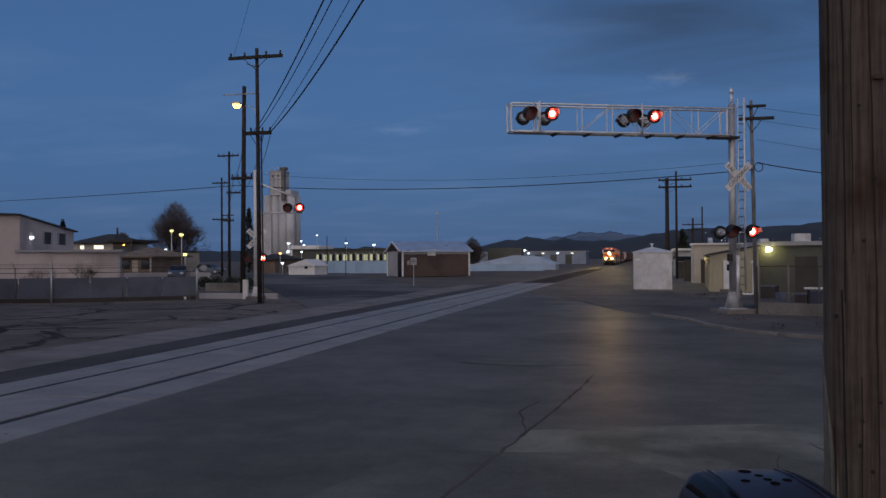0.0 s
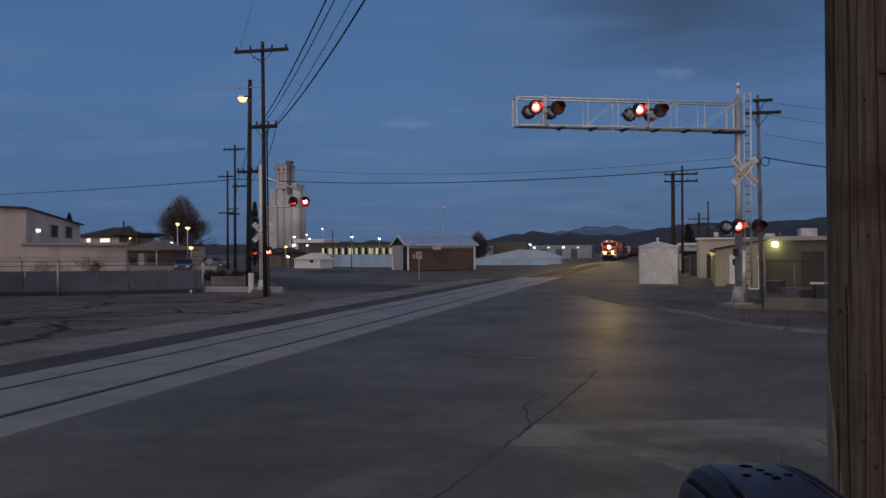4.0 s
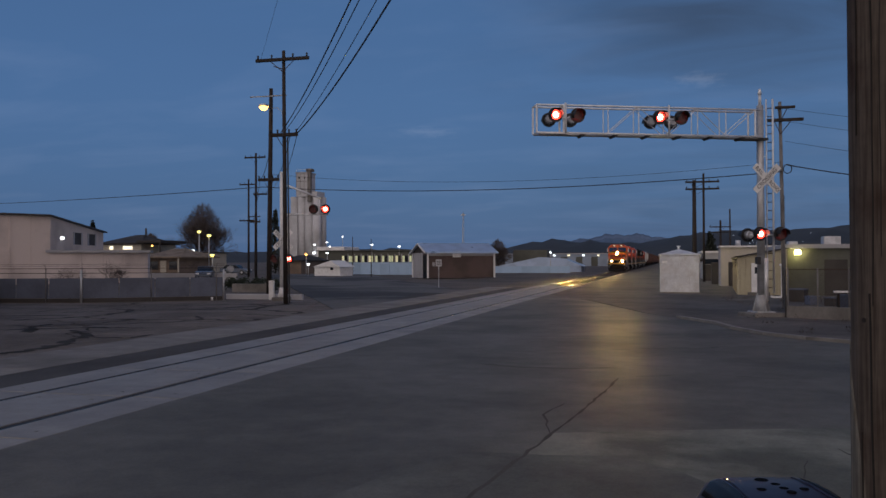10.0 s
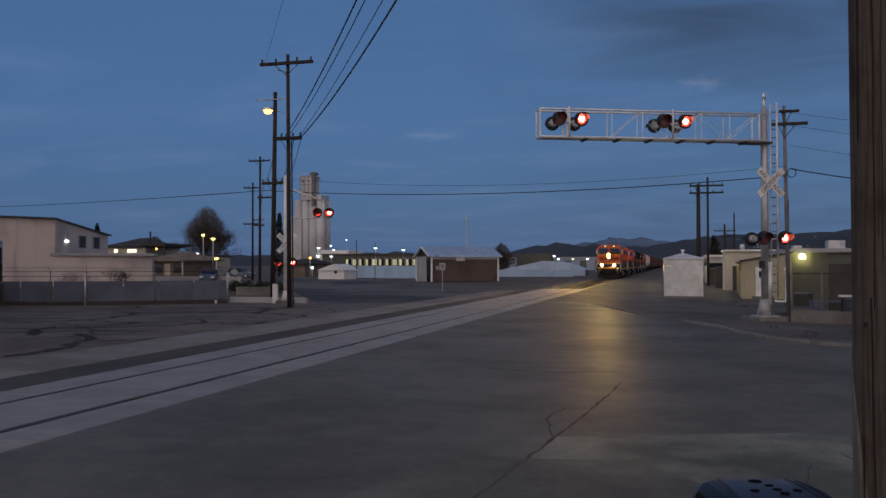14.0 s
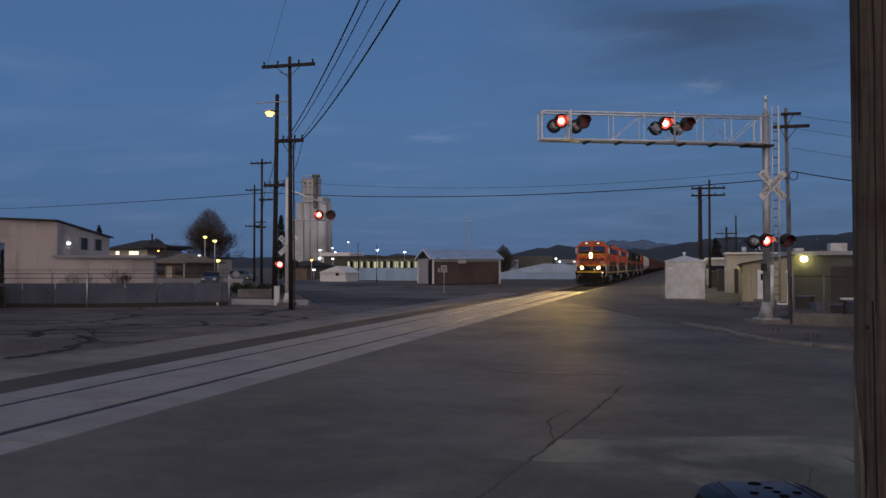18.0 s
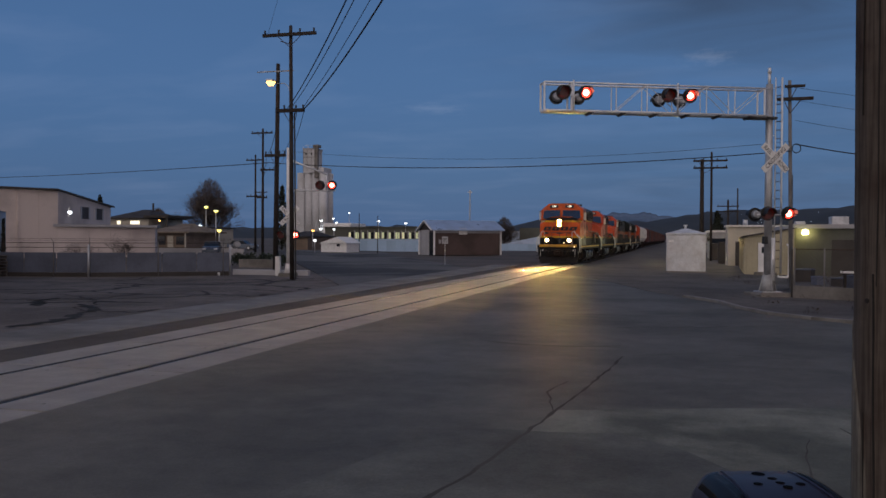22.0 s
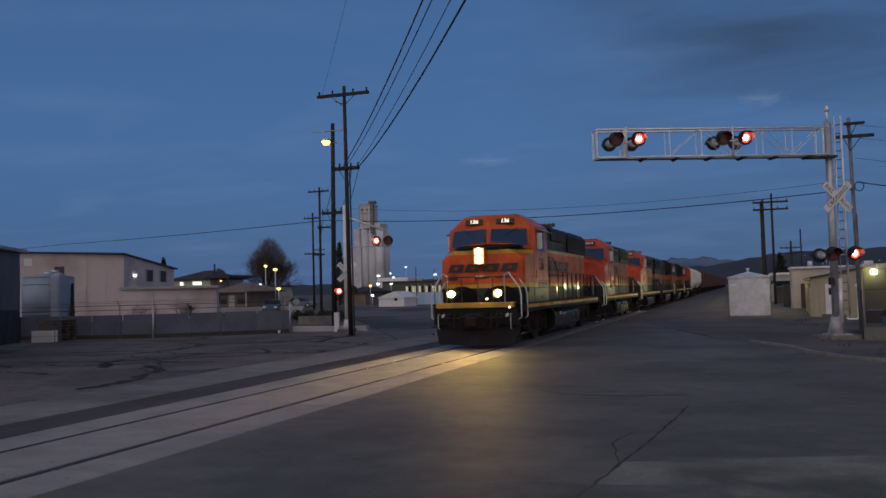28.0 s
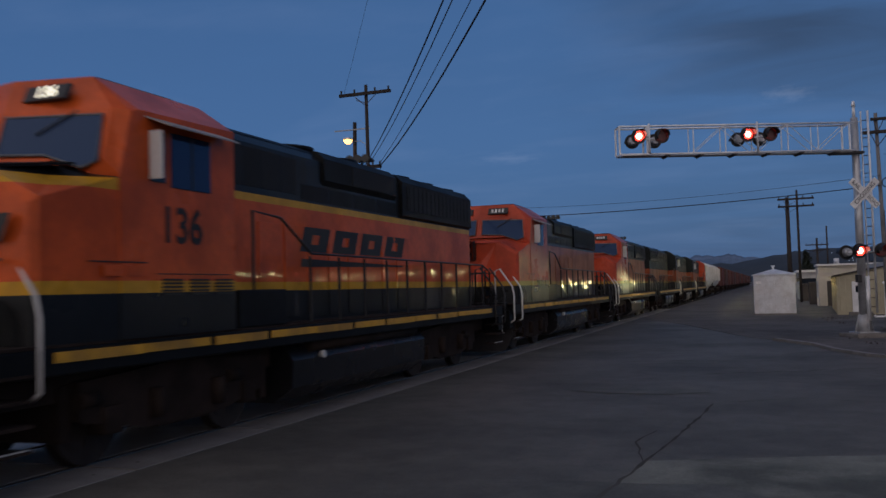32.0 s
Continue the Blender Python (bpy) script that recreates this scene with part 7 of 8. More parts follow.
# ---- sheds in the middle distance ----
def maroon_shed():
    t = thing("maroon_shed", "maroon and white gabled shed beside the street", "shed")
    a, b = (-25.7, 91.8), (-19.3, 97.0)
    d = Vector((b[0] - a[0], b[1] - a[1], 0)).normalized()
    n = Vector((-d.y, d.x, 0))
    w = 4.3
    A, Bp = Vector((*a, 0)), Vector((*b, 0))
    C, D = Bp + n * w, A + n * w
    part("wall", loft(B(), [[A, Bp, C, D], [A + Vector((0, 0, 2.9)), Bp + Vector((0, 0, 2.9)), C + Vector((0, 0, 2.9)), D + Vector((0, 0, 2.9))]]), M_MAROON, t)
    up = Vector((0, 0, 1))
    ra, rb = A + n * w / 2 + up * 3.8, Bp + n * w / 2 + up * 3.8
    part("gable", loft(B(), [[A + up * 2.9, D + up * 2.9, ra], [A + up * 2.9 - d * 0.05, D + up * 2.9 - d * 0.05, ra - d * 0.05]]), M_TRIM_DARK, t)
    e = 0.35
    for s, p, q2 in ((-1, A, Bp), (1, D, C)):
        lo_a, lo_b = p - d * e + n * s * e + up * 2.72, q2 + d * e + n * s * e + up * 2.72
        part("roof", loft(B(), [[lo_a, lo_b, rb + d * e, ra - d * e], [lo_a + up * 0.12, lo_b + up * 0.12, rb + d * e + up * 0.12, ra - d * e + up * 0.12]]), M_SKYROOF, t, "pale sheet roof slope")
    for p in (A, D):
        part("rake_board", tube(B(), [p + up * 2.78 - d * 0.38, ra + up * 0.02 - d * 0.38], 0.09, 4), M_WHITE, t)
    part("eave_band", loft(B(), [[A - n * 0.03 + up * 2.46, Bp - n * 0.03 + up * 2.46, Bp - n * 0.03 + up * 2.88, A - n * 0.03 + up * 2.88], [A + up * 2.46, Bp + up * 2.46, Bp + up * 2.88, A + up * 2.88]]), M_PALE, t, "pale band under the eaves")
    for p in (A, Bp, D):
        part("corner_post", rod(B(), p - n * 0.06 - d * 0.06, p - n * 0.06 - d * 0.06 + up * 2.8, 0.11, 6), M_WHITE, t)
    part("end_wall", loft(B(), [[A - d * 0.06 + n * 1.4, D - d * 0.06, D - d * 0.06 + up * 2.8, A - d * 0.06 + n * 1.4 + up * 2.8], [A + n * 1.4, D, D + up * 2.8, A + n * 1.4 + up * 2.8]]), M_PALE, t, "pale end wall")
    for k in range(6):
        p = A + n * (1.5 + 0.5 * k) - d * 0.08
        part("batten", rod(B(), p, p + up * 2.75, 0.03, 4), M_PALE, t)
    # dark plate on the wall, for the shade inside the doorway
    part("doorway_shade", loft(B(), [[A - d * 0.04 + n * 0.25, A - d * 0.04 + n * 1.35, A - d * 0.04 + n * 1.35 + up * 2.5, A - d * 0.04 + n * 0.25 + up * 2.5], [A + n * 0.25, A + n * 1.35, A + n * 1.35 + up * 2.5, A + n * 0.25 + up * 2.5]]), M_GLASS_DARK, t)
    m = A.lerp(Bp, 0.42) - n * 0.06
    part("sign_plate", loft(B(), [[m - d * 0.5 + up * 2.3, m + d * 0.5 + up * 2.3, m + d * 0.5 + up * 3.0, m - d * 0.5 + up * 3.0], [m - d * 0.5 + up * 2.3 + n * 0.04, m + d * 0.5 + up * 2.3 + n * 0.04, m + d * 0.5 + up * 3.0 + n * 0.04, m - d * 0.5 + up * 3.0 + n * 0.04]]), M_WHITE, t)
    m = A.lerp(Bp, 0.06) - n * 0.06
    part("notice", loft(B(), [[m + up * 1.3, m + d * 0.3 + up * 1.3, m + d * 0.3 + up * 1.75, m + up * 1.75], [m + up * 1.3 + n * 0.04, m + d * 0.3 + up * 1.3 + n * 0.04, m + d * 0.3 + up * 1.75 + n * 0.04, m + up * 1.75 + n * 0.04]]), M_PALE, t)
    return t


maroon_shed()
sp = thing("road_sign", "small grey road sign seen on a thin post", "sign", at(-16.0, 60.0))
part("post", rod(B(), (0, 0, -0.1), (0, 0, 1.95), 0.03, 6), M_GALV, sp)
part("plate", box(B(), -0.22, 0.22, -0.04, -0.02, 1.5, 2.0, 0.005), M_PALE, sp)
for z in (1.85, 1.75, 1.62):
    part("bar", box(B(), -0.15, 0.15, -0.047, -0.04, z - 0.025, z + 0.025), M_TRIM_DARK, sp)

ws = thing("white_shed", "small white gabled shed with a lamp", "shed", at(-43.2, 105.5, 0, -12))
part("wall", box(B(), -2.0, 2.0, 0, 3, -0.1, 1.2), M_WHITE, ws)
part("roof", loft(B(), [[(-2.2, -0.2, 1.15), (2.2, -0.2, 1.15), (0.6, -0.2, 2.0)], [(-2.2, 3.2, 1.15), (2.2, 3.2, 1.15), (0.6, 3.2, 2.0)]]), M_WHITE, ws)
part("window", box(B(), 0.5, 0.95, -0.05, 0.02, 0.75, 1.1), M_GLASS_DARK, ws)


def sheet_fence(a, b, h, label, n):
    t = thing("sheet_fence", label, "fence")
    for k in range(n):
        face_panel("sheet_panel", a, b, k / n + 0.0006, (k + 1) / n - 0.0006, -0.05, h, 0.05 + 0.01 * (k % 2), M_TEAL, t)
    face_panel("cap_rail", a, b, 0, 1, h, h + 0.06, 0.08, M_SKYROOF, t)
    return t


sheet_fence((-47.5, 118.0), (-30.0, 118.0), 1.5, "pale blue-grey sheet fence", 12)
sheet_fence((-27.2, 135.0), (-15.2, 137.0), 1.0, "pale blue-grey sheet fence by the track", 8)
tent = thing("canopy_shed", "pale blue-grey low peaked canopy", "shed", at(-20.5, 150.0))
part("roof", loft(B(), [[(-8.6, 0, 1.0), (6.2, 0, 0.9), (3.0, 0, 2.2), (-1.5, 0, 2.5)], [(-8.6, 6, 1.0), (6.2, 6, 0.9), (3.0, 6, 2.2), (-1.5, 6, 2.5)]]), M_SKYROOF, tent)
part("wall", box(B(), -8.2, 5.8, 0.2, 5.8, -0.1, 1.0), M_SKYROOF, tent)


def long_depot():
    t = thing("depot_building", "long olive-grey depot with a row of lit windows", "building", at(-57.8, 160.0))
    part("wall", box(B(), -9.6, 16, 0, 12, -0.1, 4.0), M_OLIVE, t)
    part("roof", box(B(), -9.9, 16.3, -0.4, 12.4, 3.9, 4.05), M_OLIVE, t)
    part("base_wall", box(B(), -5.0, 15.9, -0.05, 0.0, -0.1, 1.68), M_TEAL, t, "pale blue base wall")
    for k in range(14):
        x = -4.6 + k * 1.38
        w = part("window", box(B(), x, x + 1.2, -0.06, 0.0, 1.7, 3.0), M_TRIM_DARK, t)
        part("pane", box(B(), x + 0.05, x + 0.5, -0.08, -0.06, 1.75, 2.95), M_DIM if k % 4 else M_WINDOW_LIT, w, "dimly lit pane")
        part("pane", box(B(), x + 0.58, x + 0.9 + 0.2 * (k % 3 == 0), -0.08, -0.06, 1.75, 2.95), M_DIM if k % 3 == 1 else M_GLASS_DARK, w)
        part("pier", box(B(), x + 1.22, x + 1.36, -0.12, 0.0, 1.68, 3.3), M_PALE, t)
    return t


long_depot()
wr = tagged(part("white_roof_building", box(B(), -3.5, 3.5, 0, 10, -0.1, 5.3, 0.2), M_WHITE), "long white flat-roofed building beyond the depot", "building")
wr.matrix_basis = at(-77.0, 190.0)
fb = thing("far_warehouse", "long blue-grey warehouse on the horizon with lights", "building", at(-34.0, 300.0))
part("wall", box(B(), -22, 15, 0, 14, -0.1, 4.1), M_BLUEGREY, fb)
part("roof", box(B(), -22.4, 15.4, -0.4, 14.4, 4.1, 4.4), M_PALE, fb)
for k in range(6):
    part("wall_lamp", box(B(), -15 + 5.0 * k, -14.3 + 5.0 * k, -0.15, 0, 3.5, 3.85), M_WINDOW_HOT if k % 2 else M_LAMP_WHITE, fb)
    part("door", box(B(), -18 + 5.2 * k, -15.8 + 5.2 * k, -0.08, 0, 0, 3.2), M_OLIVE, fb)
dk = tagged(part("dark_shed", box(B(), -4, 3, 0, 6, -0.1, 4.1, 0.1), M_OLIVE), "dark flat shed among the far yards", "shed")
dk.matrix_basis = at(-27.0, 175.0)
lm = thing("lattice_mast", "thin lattice radio mast on the horizon", "mast", at(-59.2, 250.0))
for k in range(3):
    a = k * math.tau / 3
    part("leg", rod(B(), (0.4 * math.cos(a), 0.4 * math.sin(a), -0.2), (0.15 * math.cos(a), 0.15 * math.sin(a), 16.2), 0.06, 4), M_GALV, lm)
for k in range(14):
    z = 1 + k * 1.1
    part("lace", rod(B(), (0.35, 0, z), (-0.2, 0.3, z + 1.0), 0.03, 4), M_GALV, lm)
part("head", box(B(), -0.7, 0.7, -0.1, 0.1, 15.4, 15.7), M_GALV, lm)
pole(-44.0, 117.0, 5.4, 0.07, [], "thin dark post before the sheet fence")
pole(-35.2, 100.0, 4.6, 0.05, [], "thin dark post beside the maroon shed")


# ---- yard on the right ----
def tan_shed():
    t = thing("tan_shed", "tan metal-sided shed with a white door", "shed")
    c, l, r = (3.62, 50.4), (4.15, 62.0), (6.1, 49.6)
    part("wall", loft(B(), [[(*c, -0.1), (*r, -0.1), (r[0] + 0.3, 62, -0.1), (*l, -0.1)], [(*c, 2.02), (*r, 2.48), (r[0] + 0.3, 62, 2.48), (*l, 1.95)]]), M_TAN, t)
    part("roof", loft(B(), [[(c[0] - 0.12, c[1] - 0.12, 2.03), (r[0] + 0.1, r[1] - 0.12, 2.49), (r[0] + 0.4, 62.1, 2.49), (l[0] - 0.12, 62.1, 1.96)], [(c[0] - 0.12, c[1] - 0.12, 2.09), (r[0] + 0.1, r[1] - 0.12, 2.55), (r[0] + 0.4, 62.1, 2.55), (l[0] - 0.12, 62.1, 2.02)]]), M_TRIM_DARK, t)
    d = face_panel("door", c, r, 0.29, 0.56, 0.02, 1.72, 0.05, M_WHITE, t, "white door")
    face_panel("door_window", c, r, 0.36, 0.44, 1.15, 1.5, 0.07, M_GLASS_DARK, d)
    for k in range(9):
        face_panel("siding_rib", c, r, 0.05 + k * 0.11, 0.058 + k * 0.11, 0.0, 1.98, 0.025, M_TAN, t)
    for k in range(10):
        face_panel("siding_rib", l, c, 0.05 + k * 0.1, 0.056 + k * 0.1, 0.0, 1.9, 0.025, M_TAN, t)
    part("step", box(B(), 4.1, 5.2, 49.3, 49.9, -0.1, 0.14), M_CONC_OLD, t)
    return t


TAN = tan_shed()
tp = thing("white_pipe", "bent white standpipe behind the crossing signal", "pipe", at(5.2, 46.0))
part("pipe", tube(B(), [(0.12, 0, 1.68), (0.22, 0, 1.55), (0.22, 0, 0.12), (0.12, 0, 0.02), (-0.25, 0, 0.02), (-0.3, 0, 0.1)], 0.06, 8), M_WHITE, tp)
gs = thing("grey_shed", "tall pale and grey flat-roofed yard building", "building", at(4.9, 66.5))
part("wall", box(B(), -1.25, 2.6, 0, 2.6, -0.1, 2.82), M_CREAM, gs)
part("side_wall", box(B(), -1.30, -1.25, 0.0, 2.6, -0.1, 2.8), M_PALE, gs)
part("roof", box(B(), -1.4, 2.8, -0.2, 2.8, 2.82, 2.94), M_WHITE, gs)
# closed plate; the doorway's shade is put into its dark colour
part("door", box(B(), -0.75, 0.1, -0.05, 0.0, 0, 1.75), M_TRIM_DARK, gs, "dark plate standing for the shade in an open doorway")
part("roof_vent", rod(B(), (0.0, 1.0, 2.95), (0.0, 1.0, 3.35), 0.18, 10), M_GALV, gs)
part("roof_vent", rod(B(), (1.6, 2.0, 2.95), (1.6, 2.0, 3.25), 0.24, 10), M_GALV, gs)
lw = thing("yard_office", "low white yard office with lit window band", "building", at(4.3, 90.0))
part("wall", box(B(), -1.1, 1.5, 0, 8, -0.1, 2.6), M_PALE, lw)
part("roof", box(B(), -1.3, 1.7, -0.3, 8.3, 2.6, 2.8), M_WHITE, lw)
part("window_band", box(B(), -0.9, 1.3, -0.05, 0.0, 1.5, 2.0), M_GLASS_DARK, lw)
part("lit_pane", box(B(), -0.3, 0.9, -0.07, -0.05, 0.95, 1.2), M_LAMP_SOFT, lw, "softly lit pane")
part("stair", box(B(), -1.0, -0.5, -1.0, 0, -0.1, 0.9), M_TRIM_DARK, lw)
for x, y, h in ((3.0, 72.0, 1.7), (3.4, 78.0, 1.3), (2.9, 84.0, 1.5)):
    bk = thing("yard_cabinet", "dark metal cabinet standing in the yard", "cabinet", at(x + 0.6, y))
    part("body", box(B(), -0.4, 0.4, -0.4, 0.4, -0.1, h, 0.03), M_TRIM_DARK, bk)
    part("door", box(B(), -0.32, 0.32, -0.43, -0.4, 0.1, h - 0.1), M_TRIM_DARK, bk)


def lit_yard():
    t = thing("yard_building", "dark olive yard building under a bright yellow lamp", "building")
    a, b = (6.05, 50.0), (22.0, 48.0)
    part("wall", prism(B(), [a, b, (22.5, 60), (6.3, 61)], -0.1, 2.5), M_OLIVE, t)
    part("roof_edge", prism(B(), [(5.95, 49.8), (22.1, 47.8), (22.6, 60.2), (6.2, 61.2)], 2.5, 2.72), M_PALE, t, "pale roof edge")
    face_panel("lamp_bracket", a, b, 0.034, 0.044, 2.2, 2.5, 0.3, M_GALV, t)
    lamp = face_panel("wall_lamp", a, b, 0.030, 0.048, 2.18, 2.40, 0.36, M_WALL_LAMP, t, "bright yellow wall lamp")
    for f in (0.12, 0.24, 0.36, 0.5, 0.7):
        w = face_panel("shutter_door", a, b, f, f + 0.07, 0.0, 1.9, 0.04, M_TRIM_DARK, t)
    part("roof_unit", box(B(), 8.3, 9.2, 52, 53, 2.7, 3.2, 0.05), M_GALV, t)
    part("roof_unit", box(B(), 6.6, 7.1, 53, 54, 2.7, 2.95, 0.05), M_GALV, t)
    return t


lit_yard()


def yard_fence():
    t = thing("yard_fence", "chain-link yard fence with dark screening and posts", "fence")
    run = [(3.78, 30.6), (5.46, 29.6), (9.5, 27.3), (16.0, 24.2)]
    part("gate_panel", prism(B(), thick_line((3.72, 30.7), (4.35, 36.2), 0.05), -0.05, 1.6), M_TRIM_DARK, t, "dark screened gate")
    for a, b in zip(run[:-1], run[1:]):
        d = math.hypot(b[0] - a[0], b[1] - a[1])
        n = max(1, round(d / 1.0))
        for k in range(n + 1):
            p = along(a, b, k / n)
            part("post", rod(B(), (p.x, p.y, -0.1), (p.x, p.y, 1.62), 0.028, 8), M_GREY_WOOD, t)
        for z in (0.3, 1.58):
            part("rail", rod(B(), along(a, b, 0, z), along(a, b, 1, z), 0.018, 6), M_RAIL_WEB, t)
        mesh = B()
        step = 0.14
        cols = int(d / step)
        for k in range(cols):
            for s in (-1, 1):
                f0 = k * step / d
                run_len = min(1.26, (d - k * step) if s > 0 else k * step)
                rod(mesh, along(a, b, f0, 0.3), along(a, b, f0 + s * run_len / d, 0.3 + run_len), 0.003, 3, caps=False)
        part("chain_link", mesh, M_RAIL_WEB, t, "diamond wire mesh")
        face_panel("low_wall", a, b, 0.0, 1.0, -0.1, 0.38, 0.1, M_CONC_OLD, t)
    return t


yard_fence()
rnd = random.Random(77)
for k in range(9):
    x, y = rnd.uniform(5.2, 12), rnd.uniform(36, 44)
    s = rnd.uniform(0.2, 0.36)
    cr = thing("crate", rnd.choice(("dark stacked yard crate behind the fence", "grey metal drum crate behind the fence")), "crate", at(x, y, -0.02, rnd.uniform(0, 90)), group="yard clutter")
    part("body", box(B(), -s, s, -s, s, 0, s * 1.5, 0.03), rnd.choice((M_TRIM_DARK, M_OLIVE, M_SLAT)), cr)
    part("lid", box(B(), -s - 0.02, s + 0.02, -s - 0.02, s + 0.02, s * 1.5, s * 1.5 + 0.05, 0.01), M_SLAT, cr)
wb = thing("white_board", "white plank resting on low trestles", "plank", at(6.6, 36.0))
part("plank", box(B(), -0.5, 0.5, -0.1, 0.1, 0.62, 0.70, 0.01), M_WHITE, wb)
for x in (-0.35, 0.35):
    part("trestle", box(B(), x - 0.04, x + 0.04, -0.1, 0.1, -0.02, 0.62), M_WOOD_POLE, wb)

# unseen glowing panes added to the yard walls, to show mirrored in the train's flank
def flank_glow_panes(t, a, b, n, z0, z1, seed):
    rnd = random.Random(seed)
    for k in range(n):
        f = (k + rnd.uniform(0.15, 0.5)) / n
        lo = z0 + rnd.uniform(0.0, 0.2)
        wide = rnd.uniform(0.10, 0.34) / n
        hi = min(z1, lo + rnd.uniform(0.2, 0.7))
        w = face_panel("flank_glow_pane", a, b, f, f + wide, lo, hi, 0.004, M_FLANK_GLOW if rnd.random() < 0.7 else M_FLANK_GLOW_WHITE, t, "unseen glowing pane added for the flank's reflections")
        side = math.hypot(b[0] - a[0], b[1] - a[1])
        # fin added to hide the pane from the camera, not from the flank
        face_panel("window_fin", a, b, f + wide, f + wide + 0.06 / side, lo - 0.05, hi + 0.05, 0.022, M_TRIM_DARK, w, "dark fin added to hide the glowing pane from the camera")


flank_glow_panes(TAN, (4.15, 62.0), (3.62, 50.4), 22, 1.5, 1.93, 3)
flank_glow_panes(lw, (-1.1, 8.0), (-1.1, 0.0), 14, 1.7, 2.5, 5)
fo = thing("far_office", "low pale office beyond the yard with added glowing panes", "building", at(4.6, 122.0))
part("wall", box(B(), -0.8, 3.0, 0, 34, -0.1, 2.7), M_PALE, fo)
part("roof", box(B(), -1.0, 3.2, -0.2, 34.2, 2.7, 2.85), M_WHITE, fo)
flank_glow_panes(fo, (-0.8, 34.0), (-0.8, 0.0), 40, 1.7, 2.6, 6)

# unseen lamps added beyond the yard, to be mirrored as flecks in the train's flank
M_FLANK_LAMP = glow("flank_lamp", (1.0, 0.80, 0.36), 60.0)
rnd = random.Random(58)
for k in range(34):
    az, d = radians(17.0 + k * 0.62 + rnd.uniform(-0.3, 0.3)), rnd.uniform(135, 190)
    street_lamp(-14.4 + d * math.sin(az), d * math.cos(az), EYE_Z + d * rnd.uniform(0.0155, 0.026), M_FLANK_LAMP, "unseen lamp added beyond the yard for the flank's reflections", 0, rnd.uniform(0.28, 0.5))

# low lamps added behind the signal hut, hidden by it, mirrored in the flanks too
for k in range(17):
    y = 60.0 + k * 2.6
    street_lamp(rnd.uniform(-0.012, 0.018) * y, y, rnd.uniform(1.85, 2.32), M_FLANK_LAMP, "low lamp added behind the signal hut for the flank's reflections", 0, rnd.uniform(0.08, 0.15))

# ---- the dark blue cowl and the dial just before the camera ----
def cowl():
    t = thing("equipment_pedestal", "dark blue glossy moulded cowl on a pedestal", "pedestal", pose(0.186, 1.42, -0.052, 0, 0, 16))
    part("pedestal", box(B(), -0.13, 0.13, -0.04, 0.18, -0.05, 1.40, 0.02), M_COWL_BLACK, t)
    part("foot", box(B(), -0.18, 0.18, -0.1, 0.22, -0.05, 0.02, 0.01), M_COWL_BLACK, t)
    W = 0.73
    half = ((0, 0), (0.03, 0.0), (0.07, -0.0005), (0.098, -0.002), (0.116, -0.007), (0.138, -0.030), (0.144, -0.042), (0.148, -0.07), (0.149, -0.10), (0.147, -0.17))
    rings = []
    for y, sx, dz in ((0.165, 0.90, -0.060), (0.164, 0.93, -0.034), (0.156, 0.96, -0.013), (0.136, 0.98, -0.004), (0.10, 0.99, -0.001), (0.05, 1.0, 0.0), (0.0, 1.01, -0.003), (-0.06, 1.03, -0.010), (-0.12, 1.05, -0.022), (-0.16, 1.05, -0.040), (-0.165, 1.0, -0.07)):
        left = [(-x * sx * W, y, 1.572 + dz + z * (1 if x < 0.14 else 1.0)) for x, z in half[::-1]]
        right = [(x * sx * W, y, 1.572 + dz + z) for x, z in half[1:]]
        rings.append(left + right)
    bm = loft(B(), rings)
    for f in bm.faces:
        f.smooth = True
    part("cowl", bm, M_COWL, t, "glossy dark blue cowl")
    for sx in (-1, 1):
        part("ridge", tube(B(), [(sx * 0.078 * W, 0.13, 1.568), (sx * 0.082 * W, 0.07, 1.572), (sx * 0.087 * W, 0.0, 1.569), (sx * 0.092 * W, -0.06, 1.562)], 0.0024, 8), M_COWL, t)
        rows = []
        for y, wide, lower in ((0.125, 0.983, -0.003), (0.10, 0.99, -0.001), (0.05, 1.0, 0.0), (0.0, 1.01, -0.003), (-0.06, 1.03, -0.010)):
            rows.append([(sx * (px + 0.0012) * wide * W, y, 1.5735 + lower + pz) for px, pz in ((0.092, -0.0017), (0.116, -0.007), (0.127, -0.0185), (0.137, -0.029))])
        panel_mesh = loft(B(), rows, cap=False)
        for f in panel_mesh.faces:
            f.smooth = True
        part("side_panel", panel_mesh, M_COWL_BLACK, t, "black side panel of the cowl")
    # solid black plugs: the shade inside the holes is put into their colour
    for x, y in ((-0.006, 0.105), (0.008, 0.075), (-0.035, 0.045), (0.012, 0.05), (0.05, 0.045), (0.016, 0.028)):
        part("vent_hole", rod(B(), (x * 0.8, y, 1.555), (x * 0.8, y, 1.5722 if y < 0.09 else 1.5716), 0.0075 if y < 0.09 else 0.011, 12), M_SHADE_AND_TICK, t)
    return t


COWL = cowl()
dial = thing("round_dial", "round grey dial with dark ticks and a small lit display", "dial", pose(-0.078, 1.18, -0.005))
part("stem", rod(B(), (0, 0, -0.05), (0, 0, 1.48), 0.02, 10), M_COWL_BLACK, dial)
part("bezel", rod(B(), (0, 0, 1.485), (0, 0, 1.505), 0.105, 40, 0.101), M_BEZEL, dial, "scuffed grey bezel")
part("face", rod(B(), (0, 0, 1.505), (0, 0, 1.5075), 0.070, 36), M_COWL_BLACK, dial, "dark dial face")
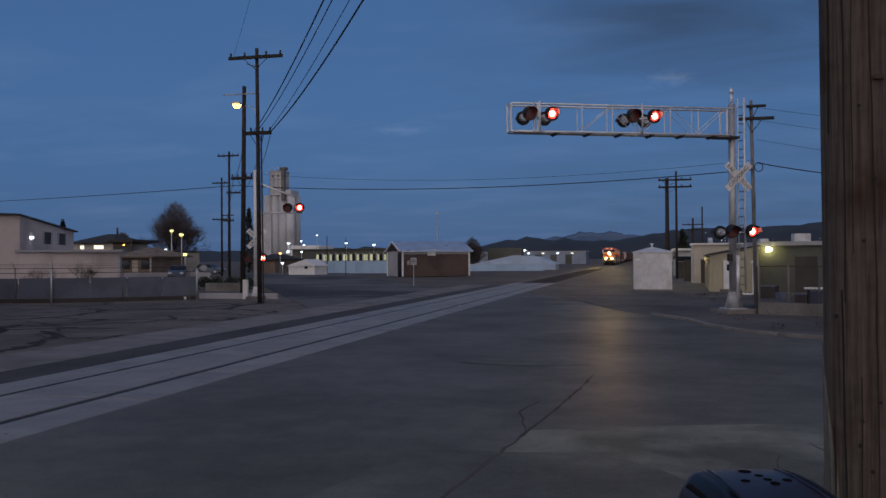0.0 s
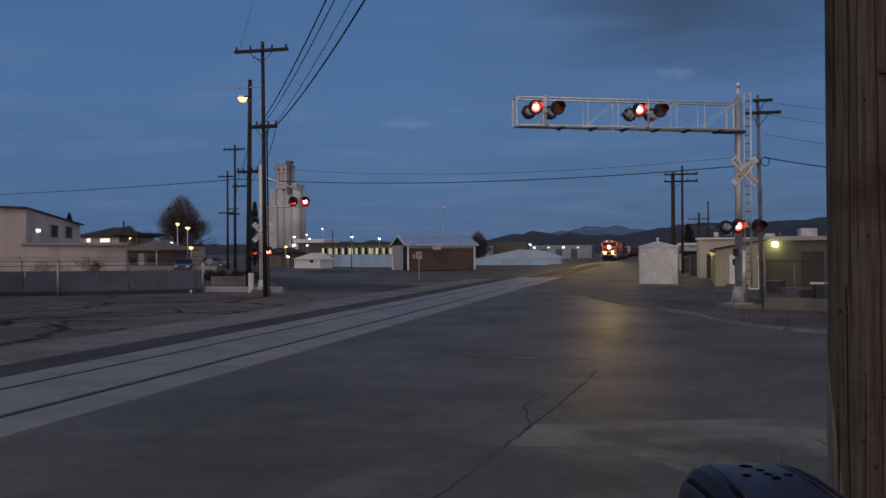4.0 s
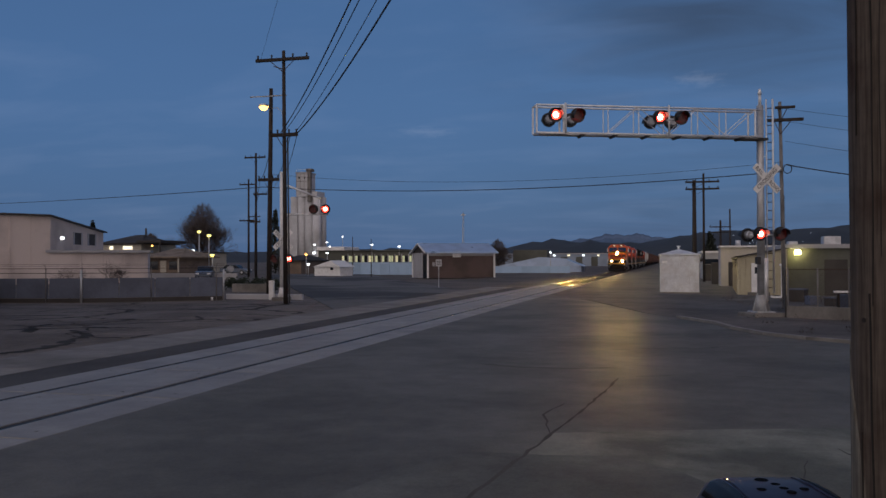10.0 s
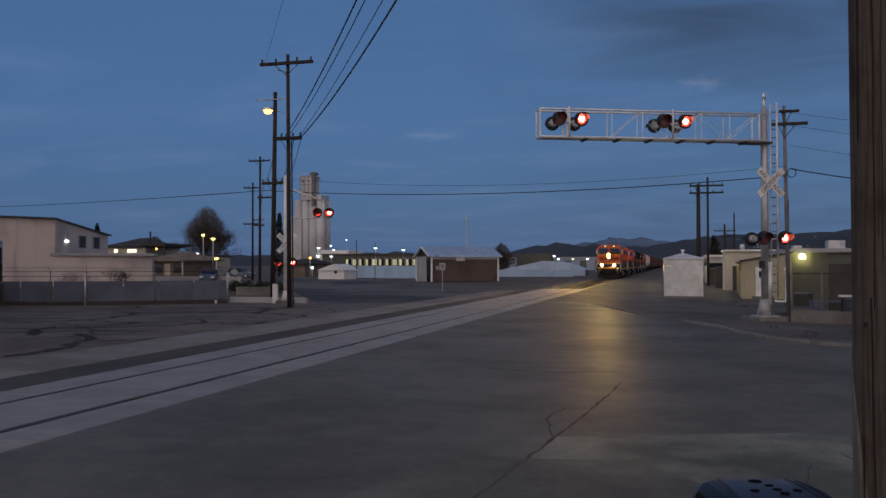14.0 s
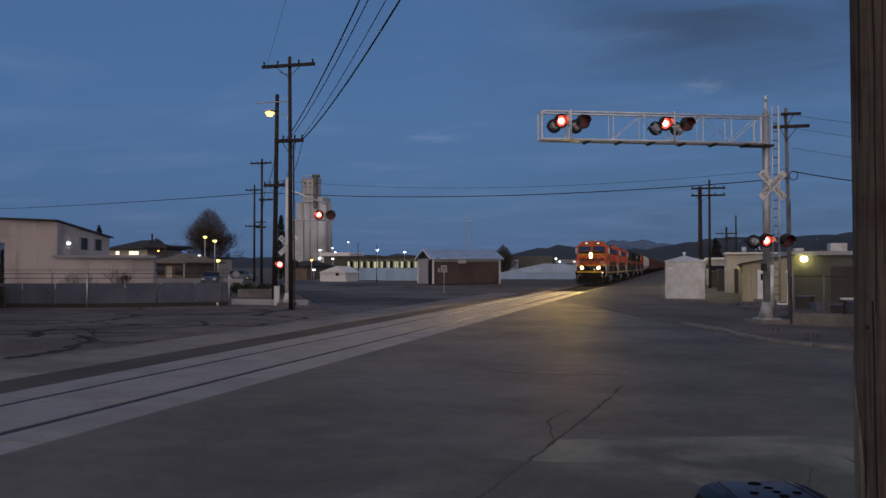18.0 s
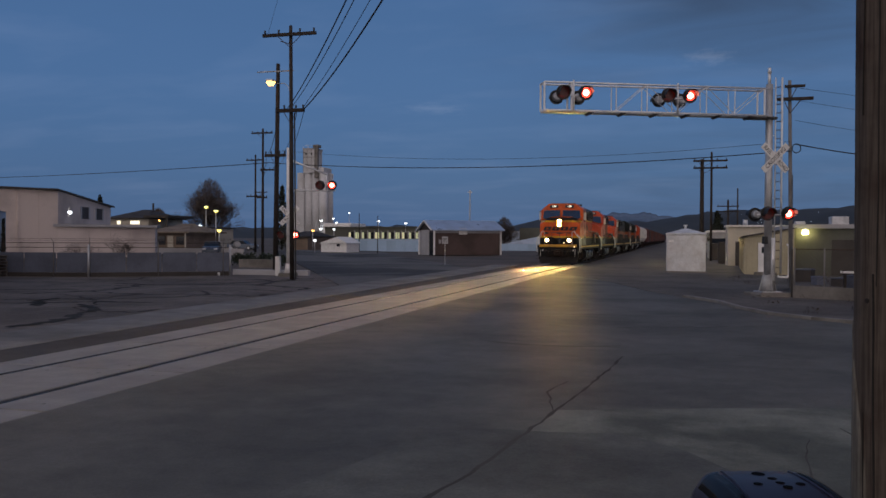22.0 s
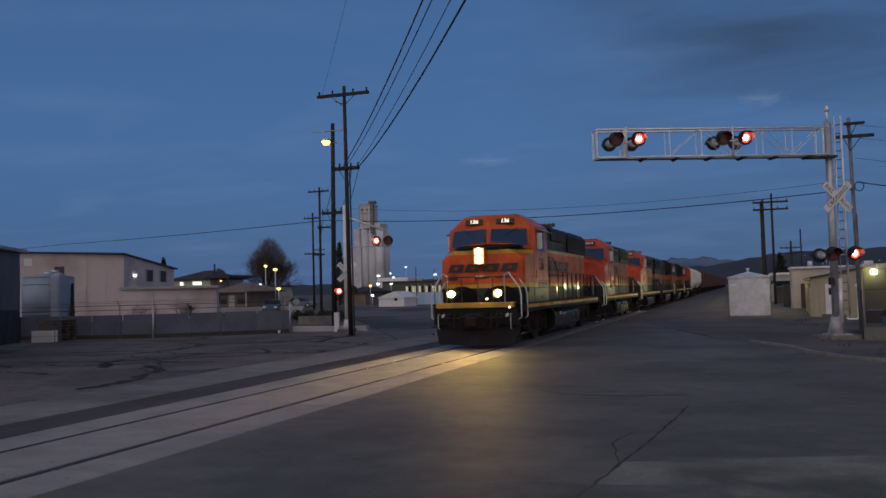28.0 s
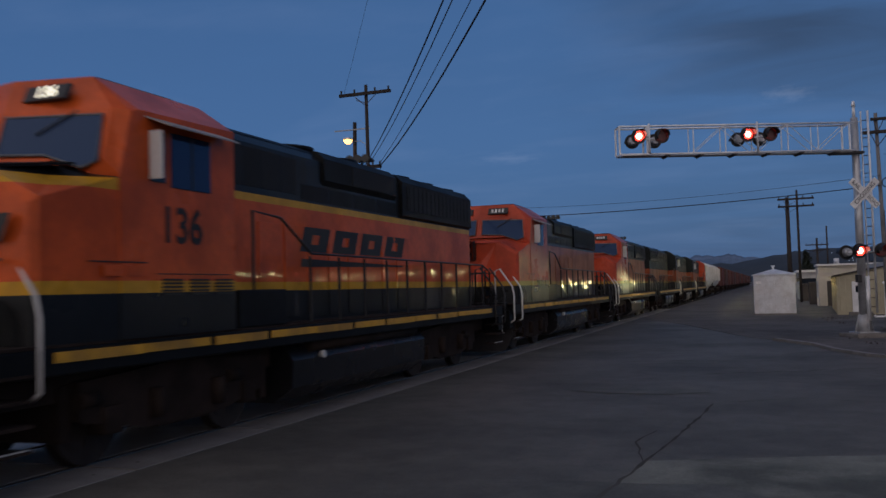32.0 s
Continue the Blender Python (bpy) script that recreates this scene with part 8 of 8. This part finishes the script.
for x0, x1, y1, m in ((-0.065, -0.025, 0.050, M_GALV_DULL), (-0.017, 0.014, 0.056, M_DIAL)):
    part("display", box(B(), x0 * 0.9, x1, 0.015, y1 - 0.012 * (x0 < -0.03), 1.5065, 1.5095, 0.001), m, dial, "pale display" if m is M_GALV_DULL else "glowing cream display")
for k in range(11):
    a = radians(63 + k * 5.4)
    part("tick", rod(B(), (0.076 * math.cos(a) - 0.003, 0.076 * math.sin(a), 1.5052), (0.094 * math.cos(a), 0.094 * math.sin(a), 1.5052), 0.0016, 5), M_SHADE_AND_TICK, dial)

# ---- what moves ----
def train_y(t):
    """Where the front of the leading locomotive stands along the track."""
    return -6.25894e-06 * t ** 4 + 3.32675e-04 * t ** 3 + 4.12501e-02 * t ** 2 - 8.03197 * t + 216.687 - 1.0


# period and first lighting of the two signals, in seconds
NEAR_FLASH, FAR_FLASH = (1.554, 0.62), (1.664, 0.70)


def motions():
    for ob, back_by in TRAIN:
        walk(ob, [(t, pose(TRACK_X, train_y(t) + back_by, 0.012)) for t in range(0, 33, 2)])
    # wheels roll on the rail without slipping
    turn_rows = []
    t = 0.0
    while t < 32.0:
        turn_rows.append(t)
        t += 1 / 15
    turn_rows.append(32.0)
    for w, y in LEAD_WHEELS:
        walk(w, [(t, pose(0, y, 0.508, math.degrees((train_y(0) - train_y(t)) / 0.508) % 360)) for t in turn_rows])
    # the cowl dips and rises a little as the mount is leaned on
    walk(COWL, [(t, pose(0.186 + dx, 1.42, -0.052 + dz, 0, 0, 16)) for t, dx, dz in (
        (0, 0.009, 0.012), (2, 0.012, 0.014), (4, 0.011, 0.012), (6, 0.015, 0.006), (8, 0.002, 0.003), (10, 0.003, 0.006), (13, 0.0, 0.0095), (16, -0.003, 0.011), (18, -0.003, 0.011), (19, 0.010, 0.004),
        (20, 0.023, 0.0), (21, 0.016, -0.006), (22, 0.007, -0.02), (23, 0.0, -0.032), (24, 0.0, -0.055), (25, 0.0, -0.065), (28, 0.0, -0.065), (32, 0.0, -0.065))])
    # the added leaves swing up under the hoods in turn, so the lamps seem to flash
    for leaf, first, signal in SHUTTERS:
        FLASH, FIRST = NEAR_FLASH if signal.name.startswith("cantilever") else FAR_FLASH
        rows = []
        state = None
        k = -1
        begin = FIRST - FLASH
        while begin + k * FLASH / 2 < 33:
            t0 = begin + k * FLASH / 2
            open_now = (k % 2 == 0) == first
            a = -82 if open_now else 0
            for tt in (t0 + 0.05, t0 + FLASH / 2 - 0.05):
                if 0 <= tt <= 32:
                    rows.append((tt, pose(0, -0.04, 0.153, a, 0, 0)))
            k += 1
        rows.insert(0, (0.0, rows[0][1]))
        rows.append((32.0, rows[-1][1]))
        walk(leaf, rows)


motions()
